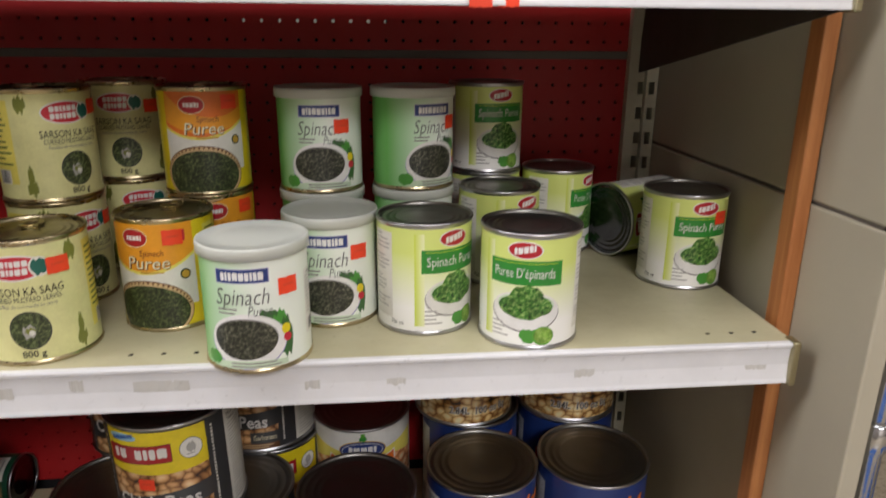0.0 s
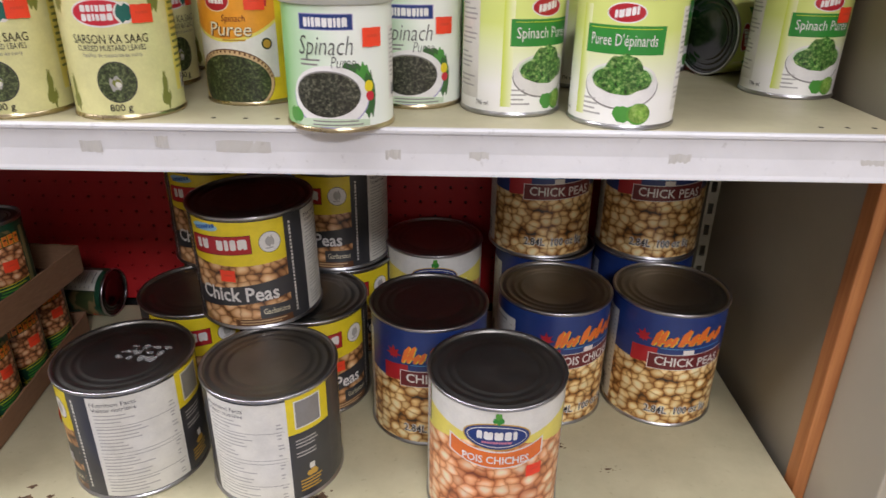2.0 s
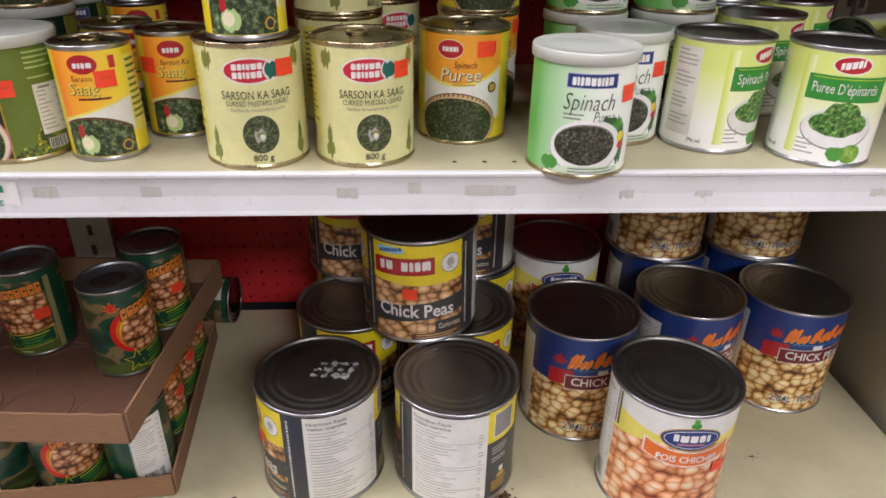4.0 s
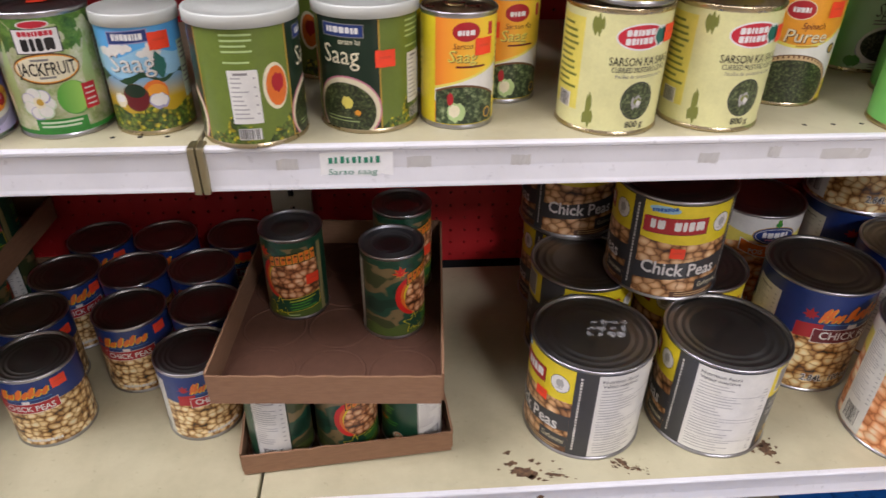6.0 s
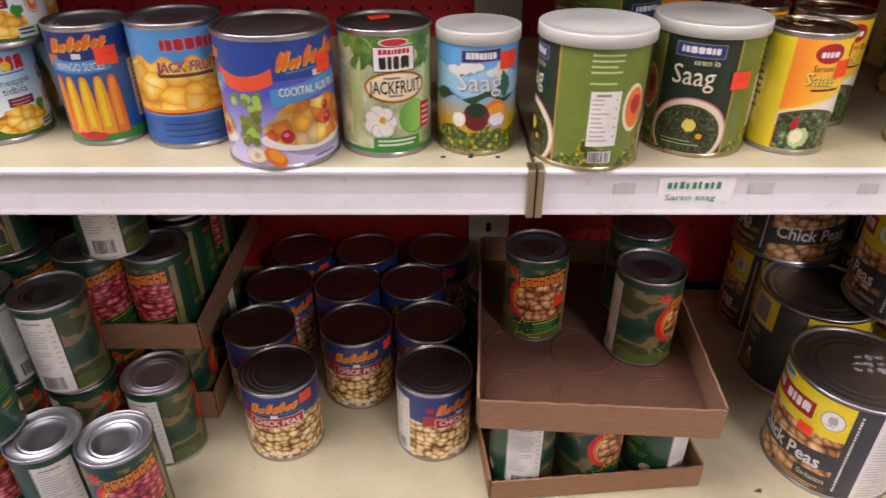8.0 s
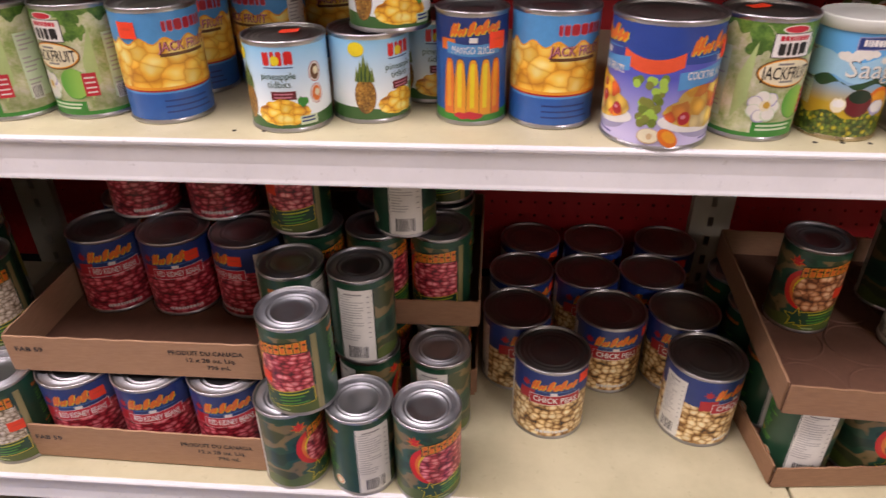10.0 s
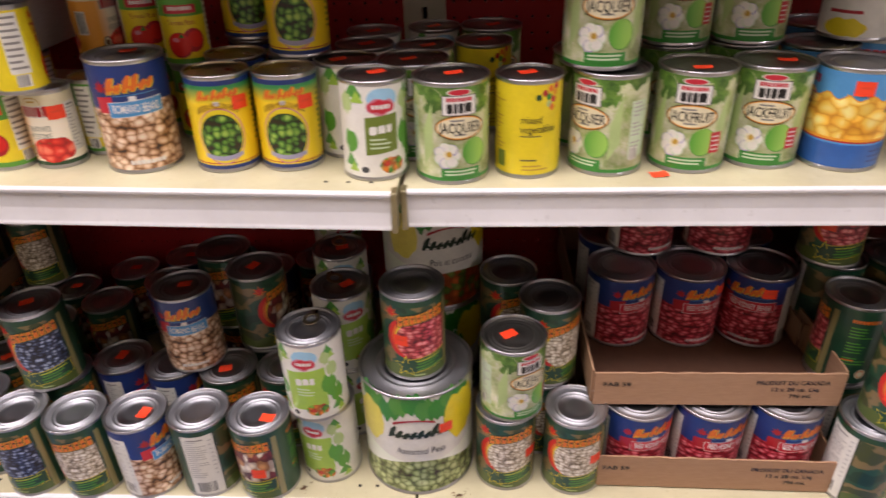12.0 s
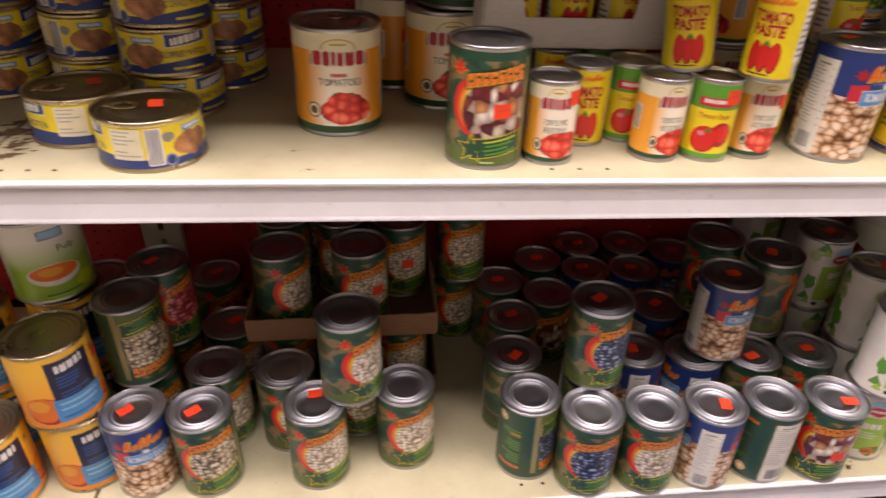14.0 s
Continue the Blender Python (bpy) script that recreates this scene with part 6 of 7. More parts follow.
def mango_pulp():
    k = Kind("mango_pulp_tin", "tall orange and blue mango pulp tin", 0.0505, 0.12, GOLD, GOLD_LID, "orange mango pulp tins", seed=49)
    sh = k.base(blend_ink("mango_pulp_paper", "f0942a", "f2bb3a", 0.02, 0.09))
    p = math.pi * sh.r
    for s in (0.0, p):
        for q in (-0.046, 0.046):
            sh.blob(s + q, 0.034, 0.05, 0.042, INK["red"], 0.1).blob(s + q - 0.002, 0.036, 0.046, 0.038, INK["orange"], 0.1).blob(s + q - 0.006, 0.042, 0.026, 0.018, INK["amber"], 0.1)
        sh.rect(s - 0.004, 0.0765, 0.054, 0.056, INK["navynight"])
        sh.mark(s - 0.004, 0.088, 0.036, 0.0115, WHITE, 5, 0.1)
        small_print(k, s - 0.002, 0.081, 0.042, 7, INK["blue"], 0.0046)
        sh.strip(s - 0.034, s + 0.028, 0.0145, 0.049, INK["sky"])
        sh.bars(s - 0.003, 0.043, 0.05, 2, 0.0085, INK["paleblue"], 0.3, 0.2).bars(s - 0.003, 0.0225, 0.05, 1, 0.005, INK["blue"], 0.5)
        sh.rect(s + 0.034, 0.093, 0.01, 0.01, INK["green"]).rect(s + 0.034, 0.093, 0.0085, 0.0085, INK["amber"]).oval(s + 0.034, 0.093, 0.005, 0.005, INK["green"])
    k.finish()


def green_pulp():
    k = Kind("green_mango_pulp_can", "white and green mango pulp can with orange print", 0.0505, 0.12, TIN, TIN_LID, "green mango pulp cans", seed=51)
    sh = k.base(blend_ink("green_pulp_paper", "8fb83a", "eeeee6", 0.05, 0.09))
    p = math.pi * sh.r
    for s in (0.0, p):
        sh.rect(s, 0.097, 0.03, 0.012, INK["navy"]).rect(s, 0.097, 0.028, 0.01, INK["paleblue"])
        k.words.add("Pulp", s + 0.014, 0.072, 0.009, INK["slate"], 0.022)
        sh.oval(s - 0.008, 0.042, 0.066, 0.03, INK["offwhite"]).oval(s - 0.008, 0.045, 0.06, 0.022, INK["orange"]).oval(s - 0.012, 0.0465, 0.03, 0.012, INK["amber"])
        sh.blob(s + 0.03, 0.022, 0.03, 0.02, INK["lime"], 0.4).bars(s, 0.015, 0.05, 1, 0.004, INK["forest"])
        nutrition(k, s + 0.07, 0.06, 0.04, 0.08)
    k.finish()


spinach_puree()
mustard_saag()
spinach_puree_orange("orange_puree_can", INK["amber"])
spinach_puree_orange("deep_orange_puree_can", INK["orange"])
chopped_spinach("chopped_spinach_can", "Spinach Puree")
chopped_spinach("puree_epinards_can", "Puree D'épinards")
saag_small()
saag_tub()
cocktail()
jackfruit("jackfruit_can", "JACKFRUIT", "green and cream jackfruit can with printed fruit")
jackfruit("jacquier_can", "JACQUIER", "green and cream jackfruit can with French wording")
saag_blue()
syrup_jackfruit()
syrup_jackfruit("pineapple_slices_can", True)
mango()
pineapple()
mixed_veg()
white_veg("mixed_herb_vegetable_can", 0.037, 0.111, "olive")
white_veg("peas_and_herb_can", 0.0418, 0.127, "freshlime")
pigeon_peas()
bean_can("chick_pea_can", "blue-topped chick peas can with red ribbon", "CHICK PEAS", CHICKPEA, 0.0505, 0.118, "red", "small chick pea cans", 0.6, lid=DULL_SHADED_LID)
bean_can("large_chick_pea_can", "large blue-topped chick peas can with red ribbon", "CHICK PEAS", CHICKPEA_BIG, 0.0785, 0.178, "maroon", "large chick pea cans", 0.57, True, DULL_SHADED_LID, "2.84L  100 oz liq")
bean_can("large_pois_chiches_can", "large blue-topped chick peas can with French ribbon", "POIS CHICHES", CHICKPEA_BIG, 0.0785, 0.178, "maroon", "large chick pea cans", 0.57, True, DULL_SHADED_LID, "2.84L  100 oz liq")
bean_can("kidney_bean_can", "blue-topped red kidney beans can", "RED KIDNEY BEANS", KIDNEY_BIG, 0.0495, 0.118, "crimson", "kidney bean cans", 0.6)
bean_can("romano_bean_can", "blue-topped romano beans can with sky ribbon", "ROMANO BEANS", PINTO, 0.042, 0.127, "sky", "romano bean cans", 0.6)
farm_can("green_chickpea_can", "dark green chickpea can with orange name band", CHICKPEA_BROWN)
farm_can("green_kidney_bean_can", "dark green red kidney bean can with orange band", KIDNEY)
farm_can("green_white_bean_can", "dark green white bean can with orange band", WHITE_BEAN)
farm_can("green_black_bean_can", "dark green black bean can with orange band", BLACK_BEAN)
farm_can("green_mixed_bean_can", "dark green mixed bean can with orange band", MIXED_BEAN)
farm_can("green_eyed_bean_can", "dark green black-eyed bean can with orange band", EYED_BEAN)
garbanzo_can()
orange_chickpeas()
big_peas("assorted_peas_can", "Assorted Peas", PEAS_PALE)
big_peas("peas_and_carrots_can", "Pois et carottes", CARROT)
cream_tomato("diced_tomato_can", 0.0505, 0.119, "TOMATOES", "")
cream_tomato("cream_tomato_paste_can", 0.0275, 0.091, "TOMATO PASTE", "PÂTE DE TOMATE")
paste("yellow_tomato_paste_can", "slim yellow tomato paste can with red tomatoes", False)
paste("green_tomato_paste_can", "slim green and yellow tomato paste can", True)
meat_tin()
mango_pulp()
green_pulp()


# ---- cardboard trays ----
def tray(m, width, depth, height, label, outer, inner, words=(), notch=0.0, dents=()):
    """An open carton: floor, four walls with wavy cut tops, print on its front."""
    root = thing("cardboard_tray", m, label, "tray", "cardboard trays")
    t, w, d = 0.0028, width / 2, depth
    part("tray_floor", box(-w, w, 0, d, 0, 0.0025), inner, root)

    def wall(name, a, b, h0, h1, cut=0.0):
        bm = bmesh.new()
        a, b = Vector((*a, 0)), Vector((*b, 0))
        n = 28
        side = (b - a).normalized().cross(Vector((0, 0, 1))) * t
        rows = []
        for i in range(n + 1):
            q = i / n
            p = a.lerp(b, q)
            h = h0 + (h1 - h0) * q + 0.0006 * math.sin(i * 1.9) + 0.0004 * math.sin(i * 4.7)
            if cut and 0.2 < q < 0.8:
                h = cut
            rows.append([bm.verts.new(p + o + Vector((0, 0, z))) for o, z in ((Vector(), 0.0025), (side, 0.0025), (side, h), (Vector(), h))])
        for lo, hi in zip(rows, rows[1:]):
            for j in range(4):
                bm.faces.new((lo[j], hi[j], hi[(j + 1) % 4], lo[(j + 1) % 4]))
        bm.faces.new(rows[0][::-1]), bm.faces.new(rows[-1])
        bmesh.ops.recalc_face_normals(bm, faces=bm.faces[:])
        return part(name, bm, outer, root)

    wall("tray_front", (-w, 0), (w, 0), height, height, notch)
    wall("tray_side", (w, t), (w, d - t), height, height * 1.02)
    wall("tray_side", (-w, d - t), (-w, t), height * 1.02, height)
    wall("tray_back", (w, d), (-w, d), height, height)
    for i, (text, x, z, h, wd) in enumerate(words):
        bm = flat_word(text, h, wd, 0, 0.025)
        for v in bm.verts:
            v.co = (x + v.co.x, -t - 0.0004, z + v.co.y)
        part("lettering", bm, BLACK, root)
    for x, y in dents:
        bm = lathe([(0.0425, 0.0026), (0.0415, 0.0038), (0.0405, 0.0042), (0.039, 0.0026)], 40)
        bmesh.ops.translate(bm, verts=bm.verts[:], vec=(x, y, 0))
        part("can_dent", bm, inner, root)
    return root


FAB = (("FAB 59", -0.131, 0.034, 0.007, 0.036), ("PRODUIT DU CANADA", 0.095, 0.038, 0.0068, 0.094), ("12 x 28 oz. Liq.", 0.1, 0.027, 0.0066, 0.062), ("796 mL", 0.108, 0.016, 0.0062, 0.03))
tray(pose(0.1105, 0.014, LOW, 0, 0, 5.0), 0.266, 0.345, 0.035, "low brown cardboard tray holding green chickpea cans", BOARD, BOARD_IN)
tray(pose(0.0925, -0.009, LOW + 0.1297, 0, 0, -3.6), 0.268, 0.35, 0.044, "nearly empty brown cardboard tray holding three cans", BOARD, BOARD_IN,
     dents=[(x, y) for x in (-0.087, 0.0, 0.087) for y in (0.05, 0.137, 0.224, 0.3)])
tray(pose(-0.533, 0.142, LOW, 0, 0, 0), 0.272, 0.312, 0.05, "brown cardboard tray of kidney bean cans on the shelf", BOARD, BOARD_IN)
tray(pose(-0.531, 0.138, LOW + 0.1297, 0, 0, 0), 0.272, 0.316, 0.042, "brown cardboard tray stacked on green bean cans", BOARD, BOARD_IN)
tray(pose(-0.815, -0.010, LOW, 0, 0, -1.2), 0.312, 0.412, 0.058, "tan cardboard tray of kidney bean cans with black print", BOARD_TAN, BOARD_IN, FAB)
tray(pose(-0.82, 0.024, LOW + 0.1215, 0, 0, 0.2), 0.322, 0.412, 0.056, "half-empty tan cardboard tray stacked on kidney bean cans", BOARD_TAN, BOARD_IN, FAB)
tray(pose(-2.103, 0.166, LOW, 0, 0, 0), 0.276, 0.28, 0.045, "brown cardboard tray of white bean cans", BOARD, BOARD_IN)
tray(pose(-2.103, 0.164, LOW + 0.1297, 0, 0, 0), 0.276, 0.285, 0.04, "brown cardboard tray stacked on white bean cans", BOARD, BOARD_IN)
tray(pose(-1.812, 0.132, UP + 0.0915 + sag(-1.812, UP)[0] + 0.001, 0, 1.35, 0.5), 0.216, 0.2, 0.075, "white cardboard display tray with a cut-out front", WHITE_BOARD, WHITE_BOARD, notch=0.034)

# cans packed in the small trays
for row in range(4):
    for col in range(3):
        p = pose(0.1105, 0.014, LOW, 0, 0, 5.0) @ Vector(((col - 1) * 0.0868, 0.0475 + row * 0.0835, 0.0026))
        can("green_chickpea_can", p.x, p.y, p.z, (146, 35, -169)[col] + 7 * row if col < 2 or row == 0 else 58 - 6 * row, side=(30, 0.55) if col == 2 and row else None, label="dark green chickpea can packed in a low tray")
        if row < 3:
            can("green_kidney_bean_can", -0.533 + (col - 1) * 0.0868, 0.19 + row * 0.087, LOW + 0.0026, 60 * col + 25 * row, label="dark green kidney bean can packed in a tray")
            if row < 2:
                can("yellow_tomato_paste_can", -1.875 + col * 0.062, 0.173 + row * 0.06, UP + 0.0942, 20 * col - 20 - 30 * row, label="slim yellow tomato paste can in a white tray")


# ---- every can on the shelves: kind, place, foot height, turn ----
can("mustard_leaf_can", 0.394, 0.054, 0.7000, 16, side=(33,.8))
can("mustard_leaf_can", 0.501, 0.058, 0.7000, 14, side=(35,.78))
can("mustard_leaf_can", 0.468, 0.198, 0.8180, 55, side=(36,.82))
can("mustard_leaf_can", 0.468, 0.198, 0.7000, 61, side=(30,.78))
can("mustard_leaf_can", 0.514, 0.317, 0.8180, 13, side=(40,.75))
can("mustard_leaf_can", 0.514, 0.317, 0.7000, 31)
can("orange_puree_can", 0.605, 0.123, 0.7000, -7, side=(30,.84))
can("deep_orange_puree_can", 0.630, 0.225, 0.8180, 13, side=(34,.86))
can("orange_puree_can", 0.630, 0.225, 0.7000, 31, side=(30,.86))
can("spinach_puree_can", 0.711, 0.024, 0.7000, -4, side=(48,.7))
can("spinach_puree_can", 0.775, 0.119, 0.7000, -4, side=(42,.7))
can("spinach_puree_can", 0.760, 0.230, 0.8170, 4, side=(30,.66))
can("spinach_puree_can", 0.760, 0.230, 0.7000, 10)
can("spinach_puree_can", 0.870, 0.238, 0.8170, 27, side=(30,.68))
can("spinach_puree_can", 0.870, 0.238, 0.7000, 8)
can("chopped_spinach_can", 0.873, 0.093, 0.7000, 32)
can("puree_epinards_can", 0.976, 0.051, 0.7000, -20)
can("chopped_spinach_can", 1.201, 0.194, 0.7000, 4, side=(26,.76))
can("chopped_spinach_can", 0.975, 0.343, 0.8165, 14)
can("chopped_spinach_can", 0.975, 0.343, 0.7000, 27)
can("chopped_spinach_can", 0.975, 0.223, 0.7015, 34)
can("puree_epinards_can", 1.080, 0.342, 0.7015, 48)
can("sarson_saag_can", 0.399, 0.037, 0.8200, 11, side=(4,.85))
can("sarson_saag_can", 0.244, 0.064, 0.7000, 13, side=(22,.72))
can("sarson_saag_can", 0.232, 0.166, 0.7000, 39, side=(25,.66))
can("sarson_saag_can", 0.299, 0.133, 0.7000, 19, side=(-50,.7))
can("sarson_saag_can", 0.199, 0.323, 0.8100, 43)
can("sarson_saag_can", 0.199, 0.323, 0.7000, 25)
can("saag_tub_can", 0.108, 0.335, 0.8180, 18)
can("saag_tub_can", 0.108, 0.335, 0.7000, 29)
can("saag_tub_can", 0.110, 0.230, 0.8180, 21)
can("saag_tub_can", 0.110, 0.230, 0.7000, 32)
can("saag_tub_can", 0.049, 0.040, 0.7000, -87)
can("saag_tub_can", 0.157, 0.070, 0.7000, -25, side=(46,.62))
can("fruit_cocktail_can", -0.229, 0.044, 0.7000, 47, side=(18,.76))
can("jackfruit_can", -0.135, 0.064, 0.7000, 16, top=(0,.45,0))
can("saag_can", -0.051, 0.063, 0.7000, 2, side=(42,.8))
can("jackfruit_syrup_can", -0.326, 0.084, 0.7000, 25)
can("mango_slices_can", -0.407, 0.084, 0.7000, 4, side=(40,.76))
can("pineapple_can", -0.589, 0.060, 0.7000, 6, top=(.1,.3,0))
can("pineapple_can", -0.511, 0.089, 0.7000, 58)
can("pineapple_can", -0.453, 0.154, 0.7000, 17)
can("pineapple_can", -0.489, 0.096, 0.7880, 26)
can("jackfruit_syrup_can", -0.723, 0.078, 0.7000, 58, side=(-72,.82))
can("jackfruit_syrup_can", -0.726, 0.169, 0.7000, 34, side=(-10,.86))
can("jackfruit_syrup_can", -0.681, 0.286, 0.7000, 19, side=(10,.86))
can("jackfruit_syrup_can", -0.599, 0.312, 0.7000, 25)
can("jackfruit_can", -0.894, 0.077, 0.7000, -18, top=(.1,-.2,8))
can("jackfruit_can", -0.809, 0.088, 0.7000, -18, top=(.3,.2,5))
can("jacquier_can", -0.988, 0.071, 0.7000, -48)
can("jacquier_can", -1.000, 0.087, 0.8135, -4)
can("jacquier_can", -1.001, 0.156, 0.7000, 8)
can("jackfruit_can", -0.896, 0.185, 0.8135, -4)
can("jackfruit_can", -0.897, 0.185, 0.7000, -4)
can("jackfruit_can", -0.808, 0.186, 0.8135, -9)
can("jackfruit_can", -0.811, 0.187, 0.7000, -9)
can("pineapple_slices_can", -0.677, 0.195, 0.8135, -45)
can("jackfruit_syrup_can", -0.647, 0.206, 0.7000, -28)
can("mixed_vegetable_can", -1.078, 0.061, 0.7000, 13, top=(0,.2,0))
can("jacquier_can", -1.163, 0.052, 0.7000, 14, top=(.1,.2,-4))
can("mixed_herb_vegetable_can", -1.250, 0.045, 0.7000, 21, top=(.2,.3,6))
can("mixed_herb_vegetable_can", -1.289, 0.110, 0.7000, 27, top=(-.2,.1,0))
can("mixed_herb_vegetable_can", -1.278, 0.187, 0.6990, 26, top=(.1,.1,8))
can("mixed_herb_vegetable_can", -1.276, 0.263, 0.6990, 27, top=(0,.1,0))
can("jacquier_can", -1.210, 0.124, 0.6995, 21, top=(-.1,.1,4))
can("mixed_herb_vegetable_can", -1.201, 0.204, 0.6990, 21, top=(.1,0,0))
can("mixed_vegetable_can", -1.126, 0.224, 0.6990, 17, top=(.1,.2,0))
can("jacquier_can", -1.115, 0.304, 0.6995, 18, top=(.1,.1,0))
can("mixed_herb_vegetable_can", -1.195, 0.317, 0.6990, 22, top=(0,.1,0))
can("pigeon_pea_can", -1.425, 0.061, 0.7000, 13, side=(42,.72))
can("pigeon_pea_can", -1.351, 0.068, 0.7000, 7, side=(42,.72))
can("pigeon_pea_can", -1.344, 0.137, 0.8100, 7)
can("pigeon_pea_can", -1.354, 0.147, 0.7000, 1)
can("pigeon_pea_can", -1.426, 0.224, 0.8100, 12)
can("pigeon_pea_can", -1.426, 0.224, 0.7000, 6)
can("pigeon_pea_can", -1.426, 0.135, 0.7000, 7)
can("romano_bean_can", -1.524, 0.060, 0.7000, 21, top=(.1,.4,0))
can("cream_tomato_paste_can", -1.857, 0.041, 0.7000, -4, side=(48,.8))
can("cream_tomato_paste_can", -1.735, 0.049, 0.7000, 9)
can("green_tomato_paste_can", -1.678, 0.049, 0.7000, -16, side=(38,.8))
can("cream_tomato_paste_can", -1.623, 0.057, 0.7000, -5, side=(50,.72))
can("yellow_tomato_paste_can", -1.808, 0.092, 0.7000, -13)
can("green_tomato_paste_can", -1.753, 0.103, 0.7000, -9)
can("green_tomato_paste_can", -1.589, 0.102, 0.7000, 83)
can("yellow_tomato_paste_can", -1.700, 0.081, 0.7910, -25, lean=(2,-7))
can("yellow_tomato_paste_can", -1.697, 0.102, 0.7000, -25)
can("yellow_tomato_paste_can", -1.631, 0.040, 0.7910, -49)
can("green_tomato_paste_can", -1.556, 0.196, 0.7910, 26)
can("green_tomato_paste_can", -1.556, 0.196, 0.7000, 15)
can("green_tomato_paste_can", -1.489, 0.158, 0.7910, 17)
can("green_tomato_paste_can", -1.489, 0.158, 0.7000, 11)
can("cream_tomato_paste_can", -1.610, 0.181, 0.7910, 82)
can("cream_tomato_paste_can", -1.610, 0.181, 0.7000, 18)
can("yellow_tomato_paste_can", -1.885, 0.161, 0.7000, 1)
can("yellow_tomato_paste_can", -1.828, 0.155, 0.7000, -3)
can("green_tomato_paste_can", -1.772, 0.167, 0.7000, -7)
can("yellow_tomato_paste_can", -1.730, 0.205, 0.7000, -8)
can("yellow_tomato_paste_can", -1.876, 0.220, 0.7000, 2)
can("yellow_tomato_paste_can", -1.799, 0.227, 0.7000, -4)
can("green_mixed_bean_can", -1.927, 0.044, 0.7000, -9, side=(24,.5))
can("diced_tomato_can", -2.084, 0.142, 0.7000, 4)
can("diced_tomato_can", -2.018, 0.309, 0.7000, 63, side=(-40,.6))
can("diced_tomato_can", -1.955, 0.228, 0.7000, 6)
can("diced_tomato_can", -2.021, 0.309, 0.8190, 11)
can("diced_tomato_can", -1.937, 0.237, 0.8190, 5)
can("corned_mutton_tin", -2.272, 0.050, 0.7000, 84, top=(.2,-.1,20))
can("corned_mutton_tin", -2.361, 0.110, 0.7000, 103, top=(.3,-.3,10))
can("corned_mutton_tin", -2.277, 0.193, 0.7000, 28)
can("corned_mutton_tin", -2.280, 0.186, 0.7525, 6)
can("corned_mutton_tin", -2.278, 0.189, 0.8050, 17, top=(-.1,0,0))
can("corned_mutton_tin", -2.385, 0.246, 0.7000, 40)
can("corned_mutton_tin", -2.385, 0.246, 0.7525, 40)
can("corned_mutton_tin", -2.382, 0.248, 0.8050, 28)
can("corned_mutton_tin", -2.385, 0.246, 0.8575, 34)
can("corned_mutton_tin", -2.241, 0.302, 0.7000, 30)
can("corned_mutton_tin", -2.241, 0.302, 0.7525, 43)
can("corned_mutton_tin", -2.243, 0.300, 0.8050, 24)
can("corned_mutton_tin", -2.241, 0.302, 0.8575, 30)
can("corned_mutton_tin", -2.506, 0.260, 0.7000, 46)
can("corned_mutton_tin", -2.506, 0.260, 0.7525, 58)
can("corned_mutton_tin", -2.504, 0.260, 0.8050, 40)
can("corned_mutton_tin", -2.506, 0.260, 0.8575, 40)
can("large_chick_pea_can", 1.122, 0.222, 0.2480, 1)
can("large_pois_chiches_can", 0.962, 0.220, 0.2480, 25)
can("large_chick_pea_can", 0.790, 0.176, 0.2480, 6)
can("pois_chiches_can", 0.870, 0.028, 0.2480, -3, side=(32,.52))
can("large_chick_pea_can", 0.957, 0.380, 0.4260, 5)
can("large_chick_pea_can", 0.968, 0.380, 0.2480, 10)
can("large_chick_pea_can", 1.126, 0.380, 0.4260, -5)
can("large_chick_pea_can", 1.126, 0.380, 0.2480, 1)
can("pois_chiches_can", 0.792, 0.385, 0.2480, 2)
can("garbanzo_can", 0.429, 0.075, 0.2480, -75, side=(14,.58))
can("garbanzo_can", 0.604, 0.067, 0.2480, -114)
can("garbanzo_can", 0.460, 0.242, 0.2480, 116)
can("garbanzo_can", 0.622, 0.229, 0.2480, 25, side=(10,.5))
can("garbanzo_can", 0.562, 0.210, 0.4025, -3, side=(-8,.5), lean=(0.6,-1.0))
can("garbanzo_can", 0.641, 0.378, 0.4020, -22, side=(-18,.6))
can("garbanzo_can", 0.649, 0.378, 0.2480, 19)
can("garbanzo_can", 0.465, 0.378, 0.4020, 1, side=(10,.7))
can("garbanzo_can", 0.473, 0.378, 0.2480, -2)
can("green_chickpea_can", 0.041, 0.187, 0.3805, -8, side=(48,.5))
can("green_chickpea_can", 0.173, 0.139, 0.3805, 56)
can("green_chickpea_can", 0.188, 0.240, 0.3805, 25, side=(30,.5))
can("chick_pea_can", -0.294, 0.113, 0.2480, -4, side=(56,.86))
can("chick_pea_can", -0.092, 0.112, 0.2480, 34)
can("chick_pea_can", -0.338, 0.205, 0.2480, 19, side=(56,.8))
can("chick_pea_can", -0.203, 0.208, 0.2480, -1, side=(64,.86))
can("chick_pea_can", -0.098, 0.214, 0.2480, -15)
can("chick_pea_can", -0.330, 0.307, 0.2480, 29, side=(40,.85))
can("chick_pea_can", -0.227, 0.308, 0.2480, 4)
can("chick_pea_can", -0.125, 0.313, 0.2480, -9)
can("chick_pea_can", -0.312, 0.408, 0.2480, 21, side=(30,.85))
can("chick_pea_can", -0.205, 0.408, 0.2480, -3)
can("chick_pea_can", -0.086, 0.408, 0.2480, -10, side=(30,.85))
can("green_kidney_bean_can", -0.622, 0.000, 0.2480, 72)
can("green_kidney_bean_can", -0.534, -0.004, 0.2480, -177)
can("green_kidney_bean_can", -0.451, -0.010, 0.2480, 26)
can("green_kidney_bean_can", -0.443, 0.097, 0.2480, 137)
can("green_kidney_bean_can", -0.538, 0.098, 0.2480, 102)
can("green_kidney_bean_can", -0.629, 0.097, 0.2480, 110)
